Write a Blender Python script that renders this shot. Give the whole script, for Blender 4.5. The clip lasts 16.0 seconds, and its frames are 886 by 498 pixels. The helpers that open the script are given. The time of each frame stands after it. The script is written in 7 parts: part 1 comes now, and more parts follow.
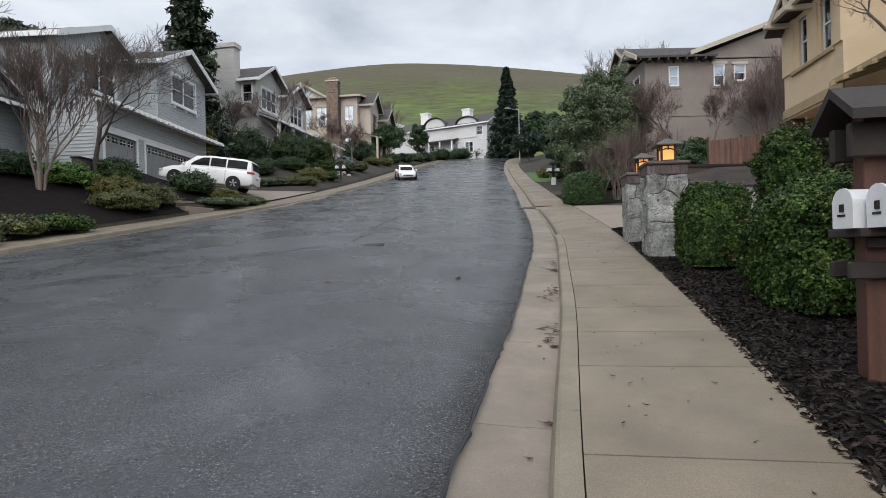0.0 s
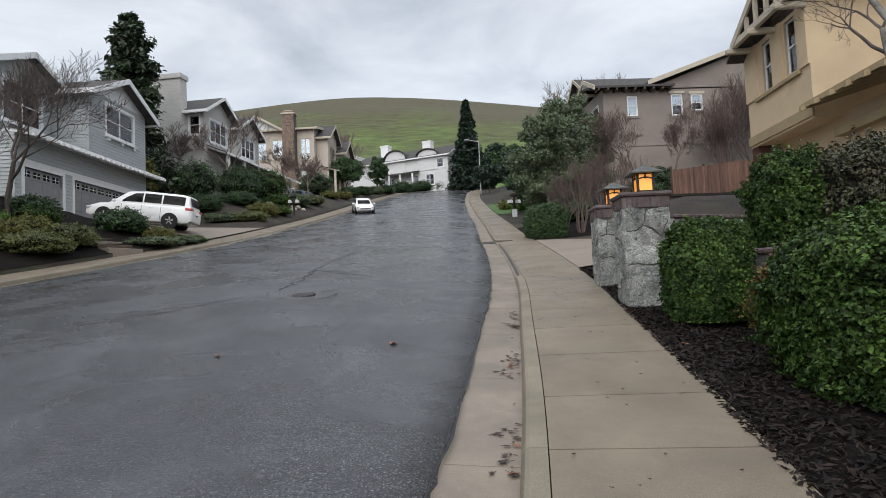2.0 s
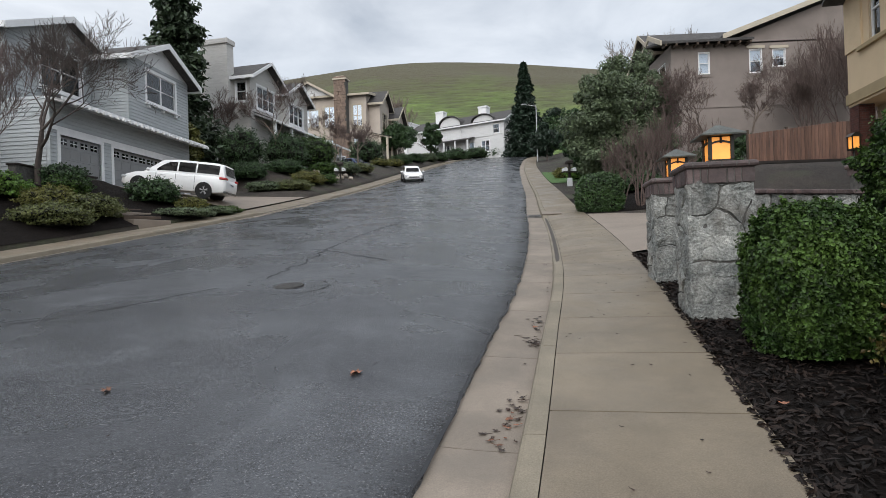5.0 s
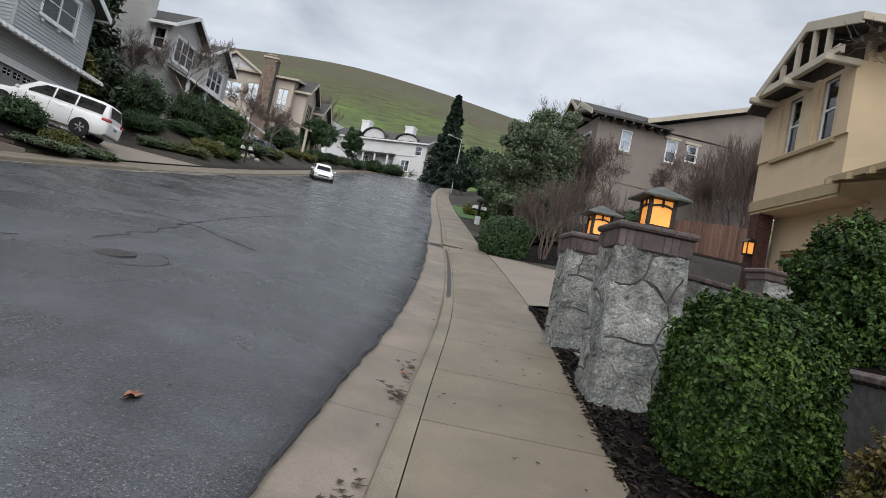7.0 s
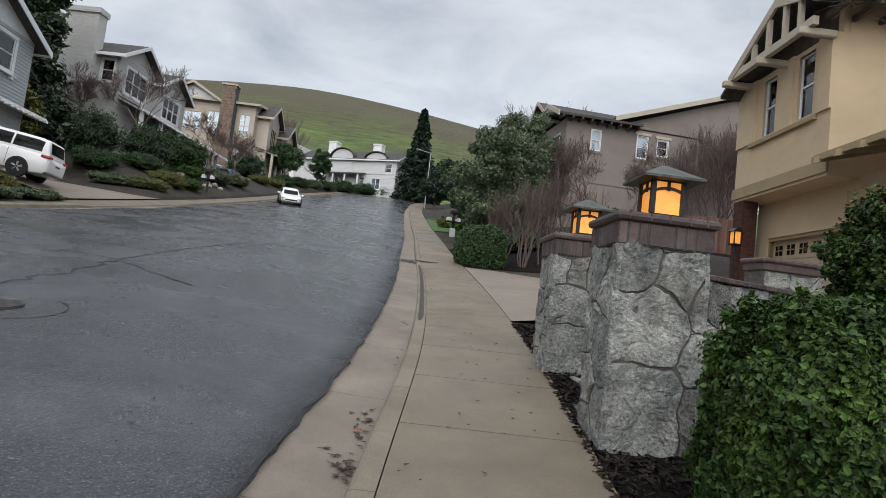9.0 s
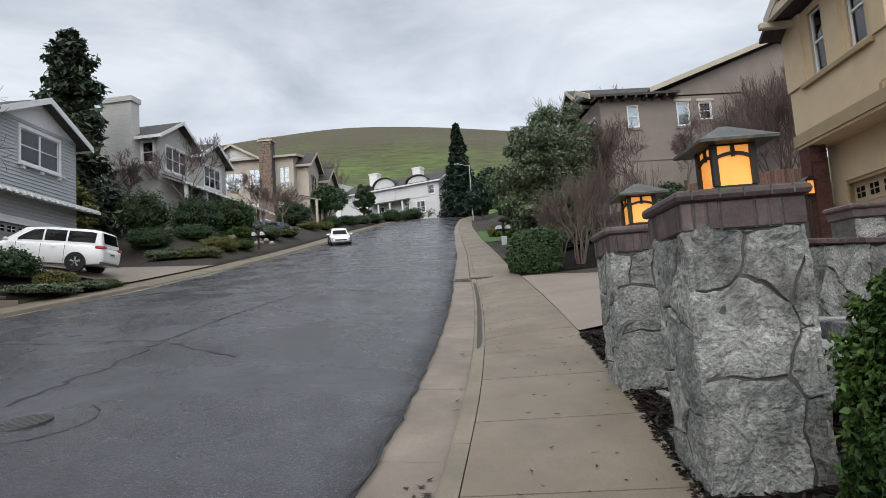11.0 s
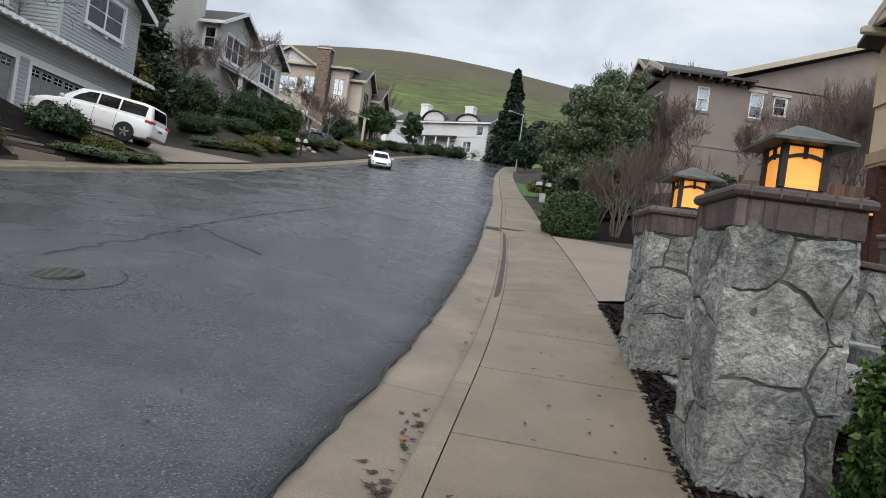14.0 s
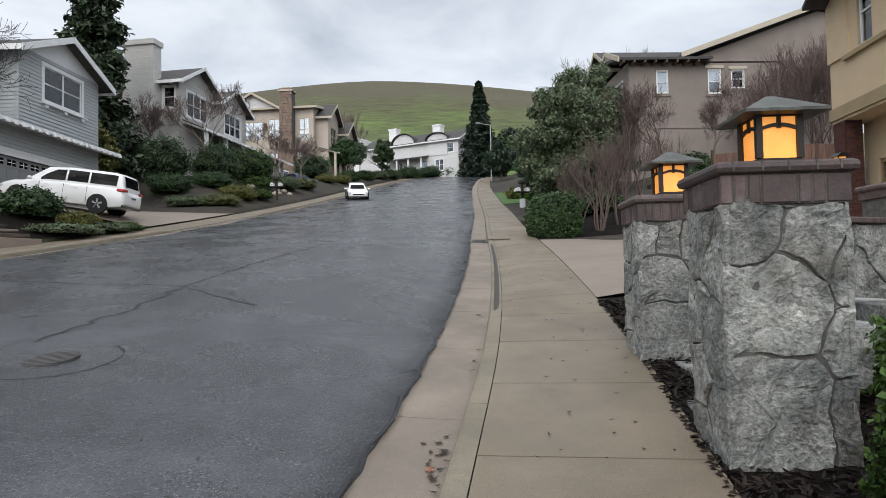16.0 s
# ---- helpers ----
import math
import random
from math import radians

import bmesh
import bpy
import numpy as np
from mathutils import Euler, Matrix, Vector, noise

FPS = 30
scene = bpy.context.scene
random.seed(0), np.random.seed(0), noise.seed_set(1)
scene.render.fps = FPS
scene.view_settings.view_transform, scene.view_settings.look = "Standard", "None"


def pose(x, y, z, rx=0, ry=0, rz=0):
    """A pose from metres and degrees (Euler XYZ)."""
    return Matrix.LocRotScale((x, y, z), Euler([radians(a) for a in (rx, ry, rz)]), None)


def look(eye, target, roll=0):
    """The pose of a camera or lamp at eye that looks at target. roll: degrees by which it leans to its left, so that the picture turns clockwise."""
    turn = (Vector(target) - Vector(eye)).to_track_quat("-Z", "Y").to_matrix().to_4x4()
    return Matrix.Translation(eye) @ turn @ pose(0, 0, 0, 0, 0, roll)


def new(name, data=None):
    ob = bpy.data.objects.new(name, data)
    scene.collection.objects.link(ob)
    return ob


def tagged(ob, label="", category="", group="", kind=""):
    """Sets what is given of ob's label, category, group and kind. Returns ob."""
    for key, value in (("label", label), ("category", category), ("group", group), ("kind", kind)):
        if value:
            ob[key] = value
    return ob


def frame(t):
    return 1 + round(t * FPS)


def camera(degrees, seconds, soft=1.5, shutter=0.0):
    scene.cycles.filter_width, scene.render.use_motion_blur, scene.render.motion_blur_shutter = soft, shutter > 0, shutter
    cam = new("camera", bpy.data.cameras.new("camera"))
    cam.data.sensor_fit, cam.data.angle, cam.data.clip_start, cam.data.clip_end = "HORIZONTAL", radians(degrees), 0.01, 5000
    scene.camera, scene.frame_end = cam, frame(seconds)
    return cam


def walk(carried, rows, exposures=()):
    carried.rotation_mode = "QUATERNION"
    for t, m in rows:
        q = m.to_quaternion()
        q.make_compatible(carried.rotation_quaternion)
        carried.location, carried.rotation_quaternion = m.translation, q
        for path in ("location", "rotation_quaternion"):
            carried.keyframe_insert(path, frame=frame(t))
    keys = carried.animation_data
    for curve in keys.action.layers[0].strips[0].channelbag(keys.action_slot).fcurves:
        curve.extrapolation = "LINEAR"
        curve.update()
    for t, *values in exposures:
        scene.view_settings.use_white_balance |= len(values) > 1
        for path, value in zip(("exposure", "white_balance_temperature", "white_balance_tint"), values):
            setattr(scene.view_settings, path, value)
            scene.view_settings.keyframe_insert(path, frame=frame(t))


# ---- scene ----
cam = camera(72.9, 16.0, soft=0.75)
PATH = [
    (0, (0.0, 0.0, 1.55), (0.0, 2.0, 1.556), -1.3),
    (0.5, (0.08, 0.582, 1.601), (-0.017, 2.58, 1.579), -0.8),
    (1, (0.29, 1.097, 1.707), (0.32, 3.096, 1.654), -4.1),
    (1.5, (0.248, 1.563, 1.75), (0.195, 3.563, 1.753), -1.0),
    (2, (0.432, 1.97, 1.854), (0.554, 3.963, 1.962), -2.5),
    (2.5, (0.574, 2.351, 1.9), (0.522, 4.348, 1.821), -8.2),
    (3, (0.528, 2.787, 1.876), (0.181, 4.754, 1.781), -4.6),
    (3.5, (0.737, 3.095, 1.959), (0.862, 5.09, 1.886), -3.7),
    (4, (1.005, 3.483, 2.028), (1.108, 5.477, 1.909), -3.9),
    (4.2, (1.044, 3.546, 2.071), (1.041, 5.545, 2.007), -4.2),
    (6.3, (1.502, 5.043, 2.219), (1.459, 7.041, 2.296), 1.0),
    (6.5, (1.486, 5.106, 2.219), (1.528, 7.102, 2.344), 3.9),
    (7, (1.42, 5.478, 2.188), (1.676, 7.459, 2.29), 11.5),
    (7.5, (1.425, 5.674, 2.296), (2.038, 7.556, 2.588), 7.9),
    (8, (1.618, 6.039, 2.295), (2.355, 7.886, 2.506), -1.1),
    (8.5, (1.719, 6.352, 2.345), (2.201, 8.287, 2.496), 1.0),
    (9, (1.778, 6.721, 2.287), (2.095, 8.689, 2.449), 6.7),
    (9.5, (1.955, 6.981, 2.351), (2.385, 8.924, 2.551), 2.6),
    (9.7, (2.016, 7.111, 2.37), (2.319, 9.068, 2.65), 1.4),
    (11.8, (2.097, 7.429, 2.521), (2.199, 9.426, 2.548), -5.8),
    (12, (2.1, 7.432, 2.522), (2.243, 9.426, 2.482), -7.9),
    (12.5, (1.969, 7.455, 2.495), (2.037, 9.452, 2.415), -5.9),
    (13, (1.856, 7.451, 2.48), (1.914, 9.45, 2.466), -0.4),
    (13.5, (1.989, 7.44, 2.473), (2.021, 9.439, 2.427), 2.2),
    (14, (2.043, 7.431, 2.468), (2.078, 9.43, 2.471), 8.1),
    (14.5, (2.026, 7.449, 2.474), (2.047, 9.449, 2.445), 6.8),
    (15, (2.039, 7.444, 2.479), (2.013, 9.442, 2.401), -0.4),
    (15.5, (2.032, 7.451, 2.487), (2.039, 9.451, 2.473), -2.5),
    (16, (2.003, 7.454, 2.496), (2.074, 9.451, 2.564), -1.1),
]
walk(cam, [(t, look(eye, target, roll)) for t, eye, target, roll in PATH],
     exposures=[(0.0, 0.48), (4.2, 0.48), (6.3, 0.46), (7.5, 0.34), (9.7, 0.36), (12.0, 0.5), (14.0, 0.46), (16.0, 0.54)])


# ---------- light ----------
world = bpy.data.worlds.new("overcast_sky")
scene.world = world
world.use_nodes = True
wn, wl = world.node_tree.nodes, world.node_tree.links
wn.clear()
SUN_EL, SUN_AZ = radians(36), radians(196)


def nd(nodes, kind, **props):
    n = nodes.new(kind)
    for k, v in props.items():
        n.inputs[k.replace("_", " ")].default_value = v
    return n


sky = wn.new("ShaderNodeTexSky")
sky.sky_type = "NISHITA"
sky.sun_disc = False
sky.sun_elevation, sky.sun_rotation = SUN_EL, SUN_AZ
w_tc = wn.new("ShaderNodeTexCoord")
w_map = wn.new("ShaderNodeMapping")
w_map.inputs["Scale"].default_value = (1.0, 1.0, 2.6)
w_n1 = nd(wn, "ShaderNodeTexNoise", Scale=2.6, Detail=7.0, Roughness=0.55, Distortion=0.35)
w_ramp = wn.new("ShaderNodeValToRGB")
w_ramp.color_ramp.elements[0].position, w_ramp.color_ramp.elements[0].color = 0.36, (0.33, 0.355, 0.39, 1)
w_ramp.color_ramp.elements[1].position, w_ramp.color_ramp.elements[1].color = 0.68, (0.59, 0.61, 0.635, 1)
w_sep = wn.new("ShaderNodeSeparateXYZ")
w_up = wn.new("ShaderNodeMapRange")
w_up.inputs["From Min"].default_value, w_up.inputs["From Max"].default_value = 0.48, 1.0
w_up.inputs["To Min"].default_value, w_up.inputs["To Max"].default_value = 1.0, 2.3
w_mul = wn.new("ShaderNodeVectorMath")
w_mul.operation = "SCALE"
w_skymul = wn.new("ShaderNodeVectorMath")
w_skymul.operation = "SCALE"
w_skymul.inputs["Scale"].default_value = 0.02
w_add = wn.new("ShaderNodeVectorMath")
w_bg = nd(wn, "ShaderNodeBackground", Strength=1.0)
w_out = wn.new("ShaderNodeOutputWorld")
wl.new(w_tc.outputs["Generated"], w_map.inputs["Vector"])
wl.new(w_map.outputs["Vector"], w_n1.inputs["Vector"])
wl.new(w_n1.outputs["Fac"], w_ramp.inputs["Fac"])
wl.new(w_tc.outputs["Generated"], w_sep.inputs["Vector"])
wl.new(w_sep.outputs["Z"], w_up.inputs["Value"])
wl.new(w_ramp.outputs["Color"], w_mul.inputs[0])
wl.new(w_up.outputs["Result"], w_mul.inputs["Scale"])
wl.new(sky.outputs["Color"], w_skymul.inputs[0])
wl.new(w_mul.outputs["Vector"], w_add.inputs[0])
wl.new(w_skymul.outputs["Vector"], w_add.inputs[1])
wl.new(w_add.outputs["Vector"], w_bg.inputs["Color"])
wl.new(w_bg.outputs["Background"], w_out.inputs["Surface"])

sun = new("sun", bpy.data.lights.new("sun", "SUN"))
sun.data.energy, sun.data.angle, sun.data.color = 1.35, radians(60), (1.0, 0.975, 0.94)
sun.matrix_world = look((60 * math.sin(SUN_AZ), 60 * math.cos(SUN_AZ), 60 * math.tan(SUN_EL)), (0, 0, 0))


# ---------- materials ----------
def material(name, color, color2=None, scale=6.0, rough=0.8, bump=0.2, bump_scale=60.0, fine=0.5, metal=0.0, spec=0.5,
             stain=None, stain_scale=0.6, stain_amount=0.5, rough2=None, per_object=0.0, island=0.0, bump_dist=0.01, stretch=(1, 1, 1)):
    """Two scales of colour noise, a stain layer and a fine relief."""
    m = bpy.data.materials.new(name)
    m.use_nodes = True
    n, l = m.node_tree.nodes, m.node_tree.links
    b = n["Principled BSDF"]
    b.inputs["Metallic"].default_value = metal
    b.inputs["Specular IOR Level"].default_value = spec
    tc = n.new("ShaderNodeTexCoord")
    mp = n.new("ShaderNodeMapping")
    mp.inputs["Scale"].default_value = stretch
    l.new(tc.outputs["Object"], mp.inputs["Vector"])
    color2 = color2 or tuple(c * 0.75 for c in color)
    n1 = nd(n, "ShaderNodeTexNoise", Scale=scale, Detail=6.0, Roughness=0.6)
    l.new(mp.outputs["Vector"], n1.inputs["Vector"])
    mix = n.new("ShaderNodeMix")
    mix.data_type = "RGBA"
    mix.inputs["A"].default_value, mix.inputs["B"].default_value = (*color2, 1), (*color, 1)
    mr = n.new("ShaderNodeMapRange")
    mr.inputs["From Min"].default_value, mr.inputs["From Max"].default_value = 0.32, 0.68
    l.new(n1.outputs["Fac"], mr.inputs["Value"])
    l.new(mr.outputs["Result"], mix.inputs["Factor"])
    out = mix.outputs["Result"]
    n2 = nd(n, "ShaderNodeTexNoise", Scale=bump_scale, Detail=4.0, Roughness=0.65)
    l.new(mp.outputs["Vector"], n2.inputs["Vector"])
    if fine:
        fr = n.new("ShaderNodeMapRange")
        fr.inputs["From Min"].default_value, fr.inputs["From Max"].default_value = 0.3, 0.7
        fr.inputs["To Min"].default_value, fr.inputs["To Max"].default_value = 1 - fine * 0.5, 1 + fine * 0.5
        l.new(n2.outputs["Fac"], fr.inputs["Value"])
        sc = n.new("ShaderNodeVectorMath")
        sc.operation = "SCALE"
        l.new(out, sc.inputs[0])
        l.new(fr.outputs["Result"], sc.inputs["Scale"])
        out = sc.outputs["Vector"]
    if stain:
        n3 = nd(n, "ShaderNodeTexNoise", Scale=stain_scale, Detail=5.0, Roughness=0.6, Distortion=0.6)
        l.new(tc.outputs["Object"], n3.inputs["Vector"])
        sr = n.new("ShaderNodeMapRange")
        sr.inputs["From Min"].default_value, sr.inputs["From Max"].default_value = 0.5, 0.72
        sr.inputs["To Max"].default_value = stain_amount
        l.new(n3.outputs["Fac"], sr.inputs["Value"])
        m2 = n.new("ShaderNodeMix")
        m2.data_type = "RGBA"
        m2.inputs["B"].default_value = (*stain, 1)
        l.new(sr.outputs["Result"], m2.inputs["Factor"])
        l.new(out, m2.inputs["A"])
        out = m2.outputs["Result"]
    for amount, node, socket in ((per_object, "ShaderNodeObjectInfo", "Random"), (island, "ShaderNodeNewGeometry", "Random Per Island")):
        if amount:
            oi = n.new(node)
            orr = n.new("ShaderNodeMapRange")
            orr.inputs["To Min"].default_value, orr.inputs["To Max"].default_value = 1 - amount, 1 + amount
            l.new(oi.outputs[socket], orr.inputs["Value"])
            s2 = n.new("ShaderNodeVectorMath")
            s2.operation = "SCALE"
            l.new(out, s2.inputs[0])
            l.new(orr.outputs["Result"], s2.inputs["Scale"])
            out = s2.outputs["Vector"]
    l.new(out, b.inputs["Base Color"])
    b.inputs["Roughness"].default_value = rough
    if rough2 is not None:
        rr = n.new("ShaderNodeMapRange")
        rr.inputs["From Min"].default_value, rr.inputs["From Max"].default_value = 0.35, 0.65
        rr.inputs["To Min"].default_value, rr.inputs["To Max"].default_value = rough2, rough
        n4 = nd(n, "ShaderNodeTexNoise", Scale=0.45, Detail=5.0, Roughness=0.6, Distortion=0.8)
        l.new(tc.outputs["Object"], n4.inputs["Vector"])
        l.new(n4.outputs["Fac"], rr.inputs["Value"])
        l.new(rr.outputs["Result"], b.inputs["Roughness"])
    if bump:
        bp = n.new("ShaderNodeBump")
        bp.inputs["Strength"].default_value, bp.inputs["Distance"].default_value = bump, bump_dist
        l.new(n2.outputs["Fac"], bp.inputs["Height"])
        l.new(bp.outputs["Normal"], b.inputs["Normal"])
    return m


def lapped(name, color, color2, period, depth=0.7, rough=0.75):
    """Horizontal lap siding: a saw-tooth relief up the wall, over a painted board colour."""
    m = material(name, color, color2, scale=1.6, rough=rough, bump=0.0, bump_scale=25, fine=0.12, stretch=(1, 1, 5))
    n, l = m.node_tree.nodes, m.node_tree.links
    b = n["Principled BSDF"]
    tc = n.new("ShaderNodeTexCoord")
    sp = n.new("ShaderNodeSeparateXYZ")
    l.new(tc.outputs["Object"], sp.inputs["Vector"])
    dv = n.new("ShaderNodeMath")
    dv.operation = "DIVIDE"
    dv.inputs[1].default_value = period
    l.new(sp.outputs["Z"], dv.inputs[0])
    fr = n.new("ShaderNodeMath")
    fr.operation = "FRACT"
    l.new(dv.outputs[0], fr.inputs[0])
    iv = n.new("ShaderNodeMath")
    iv.operation = "SUBTRACT"
    iv.inputs[0].default_value = 1.0
    l.new(fr.outputs[0], iv.inputs[1])
    bp = n.new("ShaderNodeBump")
    bp.inputs["Strength"].default_value, bp.inputs["Distance"].default_value = depth, 0.03
    l.new(iv.outputs[0], bp.inputs["Height"])
    l.new(bp.outputs["Normal"], b.inputs["Normal"])
    return m


def leaf_material(name, color, color2, rough=0.5, spread=0.45, spec=0.4):
    m = material(name, color, color2, scale=2.2, rough=rough, bump=0.0, bump_scale=30, fine=0.25, island=spread, spec=spec)
    m.node_tree.nodes["Principled BSDF"].inputs["Subsurface Weight"].default_value = 0.0
    return m


def glass_material(name, tint=(0.9, 0.95, 1.0)):
    m = bpy.data.materials.new(name)
    m.use_nodes = True
    n, l = m.node_tree.nodes, m.node_tree.links
    n.clear()
    tr = n.new("ShaderNodeBsdfTransparent")
    tr.inputs["Color"].default_value = (*tint, 1)
    gl = n.new("ShaderNodeBsdfGlossy")
    gl.inputs["Roughness"].default_value = 0.02
    fz = n.new("ShaderNodeFresnel")
    fz.inputs["IOR"].default_value = 1.9
    mx = n.new("ShaderNodeMixShader")
    o = n.new("ShaderNodeOutputMaterial")
    l.new(fz.outputs[0], mx.inputs[0])
    l.new(tr.outputs[0], mx.inputs[1])
    l.new(gl.outputs[0], mx.inputs[2])
    l.new(mx.outputs[0], o.inputs["Surface"])
    return m


def glow_material(name, color, strength):
    m = bpy.data.materials.new(name)
    m.use_nodes = True
    n, l = m.node_tree.nodes, m.node_tree.links
    b = n["Principled BSDF"]
    b.inputs["Base Color"].default_value = (*color, 1)
    b.inputs["Roughness"].default_value = 0.4
    tc = n.new("ShaderNodeTexCoord")
    ns = nd(n, "ShaderNodeTexNoise", Scale=9.0, Detail=3.0)
    l.new(tc.outputs["Object"], ns.inputs["Vector"])
    rp = n.new("ShaderNodeValToRGB")
    rp.color_ramp.elements[0].position, rp.color_ramp.elements[0].color = 0.3, (color[0] * 0.75, color[1] * 0.6, color[2] * 0.45, 1)
    rp.color_ramp.elements[1].position, rp.color_ramp.elements[1].color = 0.7, (*color, 1)
    l.new(ns.outputs["Fac"], rp.inputs["Fac"])
    l.new(rp.outputs["Color"], b.inputs["Emission Color"])
    b.inputs["Emission Strength"].default_value = strength
    return m


M = {}
M["asphalt"] = material("asphalt", (0.046, 0.0485, 0.054), (0.025, 0.0265, 0.031), scale=1.8, rough=0.42, rough2=0.13, bump=0.55, bump_scale=48,
                        fine=1.7, stain=(0.088, 0.093, 0.102), stain_scale=0.6, stain_amount=0.7, bump_dist=0.012)
# pale and dark aggregate showing at the worn asphalt surface
a_n, a_l = M["asphalt"].node_tree.nodes, M["asphalt"].node_tree.links
a_b = a_n["Principled BSDF"]
a_src = a_b.inputs["Base Color"].links[0].from_socket
a_tc = a_n.new("ShaderNodeTexCoord")
for a_scale, a_lo, a_hi, a_col in ((75.0, 0.61, 0.67, (0.17, 0.17, 0.175, 1)), (46.0, 0.62, 0.68, (0.012, 0.012, 0.013, 1))):
    a_ns = nd(a_n, "ShaderNodeTexNoise", Scale=a_scale, Detail=2.0, Roughness=0.5)
    a_l.new(a_tc.outputs["Object"], a_ns.inputs["Vector"])
    a_mr = a_n.new("ShaderNodeMapRange")
    a_mr.inputs["From Min"].default_value, a_mr.inputs["From Max"].default_value = a_lo, a_hi
    a_l.new(a_ns.outputs["Fac"], a_mr.inputs["Value"])
    a_mx = a_n.new("ShaderNodeMix")
    a_mx.data_type = "RGBA"
    a_mx.inputs["B"].default_value = a_col
    a_l.new(a_mr.outputs["Result"], a_mx.inputs["Factor"])
    a_l.new(a_src, a_mx.inputs["A"])
    a_src = a_mx.outputs["Result"]
a_l.new(a_src, a_b.inputs["Base Color"])
M["concrete"] = material("concrete", (0.203, 0.164, 0.115), (0.146, 0.118, 0.083), scale=1.6, rough=0.7, rough2=0.45, bump=0.4, bump_scale=110, fine=0.6,
                         stain=(0.11, 0.088, 0.066), stain_scale=0.9, stain_amount=0.5, per_object=0.06, bump_dist=0.004)
M["gutter"] = material("gutter_concrete", (0.245, 0.203, 0.162), (0.16, 0.133, 0.106), scale=1.4, rough=0.75, bump=0.4, bump_scale=110, fine=0.5,
                       stain=(0.14, 0.12, 0.10), stain_scale=1.3, stain_amount=0.6, per_object=0.07, bump_dist=0.005)
M["kerb"] = material("kerb_concrete", (0.225, 0.192, 0.142), (0.16, 0.138, 0.103), scale=1.6, rough=0.8, bump=0.4, bump_scale=90, fine=0.45,
                     stain=(0.12, 0.105, 0.075), stain_scale=1.1, stain_amount=0.6, per_object=0.07, bump_dist=0.005)
M["joint"] = material("joint_dirt", (0.06, 0.05, 0.042), bump=0.2)
M["drive"] = material("driveway_concrete", (0.25, 0.205, 0.165), (0.195, 0.16, 0.13), scale=0.8, rough=0.75, bump=0.25, bump_scale=80, fine=0.3,
                      stain=(0.2, 0.165, 0.13), stain_scale=0.4, stain_amount=0.5)
M["mulch"] = material("mulch", (0.012, 0.0085, 0.007), (0.0045, 0.0035, 0.003), scale=9.0, rough=0.95, bump=0.9, bump_scale=35, fine=0.9, bump_dist=0.03, spec=0.15)
M["chip"] = material("bark_chip", (0.026, 0.016, 0.012), (0.006, 0.0045, 0.004), scale=5.0, rough=0.7, spec=0.25, bump=0.2, island=0.7)
M["soil"] = material("soil", (0.045, 0.034, 0.026), (0.02, 0.016, 0.013), scale=0.7, rough=0.95, bump=0.8, bump_scale=14, fine=0.8,
                     stain=(0.05, 0.07, 0.025), stain_scale=0.35, stain_amount=0.7, bump_dist=0.05)
M["lawn"] = material("lawn", (0.06, 0.13, 0.025), (0.04, 0.09, 0.02), scale=3.0, rough=0.9, bump=0.8, bump_scale=60, fine=0.6)
M["hill"] = material("hill_grass", (0.115, 0.185, 0.032), (0.070, 0.095, 0.030), scale=0.05, rough=0.95, bump=0.9, bump_scale=0.32, fine=1.3,
                     stain=(0.105, 0.09, 0.055), stain_scale=0.02, stain_amount=0.8, bump_dist=2.0, stretch=(0.4, 1.0, 2.0))
M["white"] = material("white_paint", (0.82, 0.825, 0.83), (0.74, 0.745, 0.75), scale=3.0, rough=0.5, bump=0.05, fine=0.1)
M["blue_siding"] = lapped("blue_grey_siding", (0.44, 0.465, 0.475), (0.37, 0.395, 0.405), 0.19)
M["grey_siding"] = lapped("pale_grey_siding", (0.56, 0.545, 0.52), (0.47, 0.455, 0.435), 0.2)
M["white_siding"] = lapped("white_siding", (0.66, 0.66, 0.66), (0.58, 0.58, 0.58), 0.25)
M["taupe"] = material("taupe_stucco", (0.26, 0.222, 0.20), (0.215, 0.183, 0.166), scale=0.7, rough=0.95, bump=0.4, bump_scale=30, fine=0.15,
                      stain=(0.16, 0.135, 0.12), stain_scale=0.3, stain_amount=0.4)
M["beige"] = material("beige_stucco", (0.62, 0.485, 0.32), (0.55, 0.425, 0.28), scale=0.9, rough=0.95, bump=0.4, bump_scale=40, fine=0.15,
                      stain=(0.35, 0.27, 0.18), stain_scale=0.35, stain_amount=0.4)
M["beige_trim"] = material("ochre_trim", (0.36, 0.285, 0.165), (0.31, 0.24, 0.14), scale=1.5, rough=0.85, bump=0.3, fine=0.15)
M["cream_trim"] = material("cream_trim", (0.50, 0.44, 0.35), (0.43, 0.38, 0.30), scale=1.5, rough=0.7, bump=0.15, fine=0.15)
M["tan_wall"] = material("tan_stucco", (0.50, 0.435, 0.375), (0.43, 0.37, 0.32), scale=0.8, rough=0.95, bump=0.3, fine=0.15)
M["shingle"] = material("roof_shingle", (0.075, 0.070, 0.068), (0.05, 0.047, 0.046), scale=2.0, rough=0.9, bump=0.7, bump_scale=8, fine=0.5, bump_dist=0.03)
M["brown_wood"] = material("brown_timber", (0.10, 0.07, 0.05), (0.06, 0.043, 0.032), scale=2.0, rough=0.8, bump=0.3, fine=0.4, stretch=(4, 4, 0.5))
M["dark_wood"] = material("dark_timber", (0.030, 0.022, 0.018), (0.015, 0.012, 0.010), scale=3.0, rough=0.75, bump=0.4, fine=0.5)
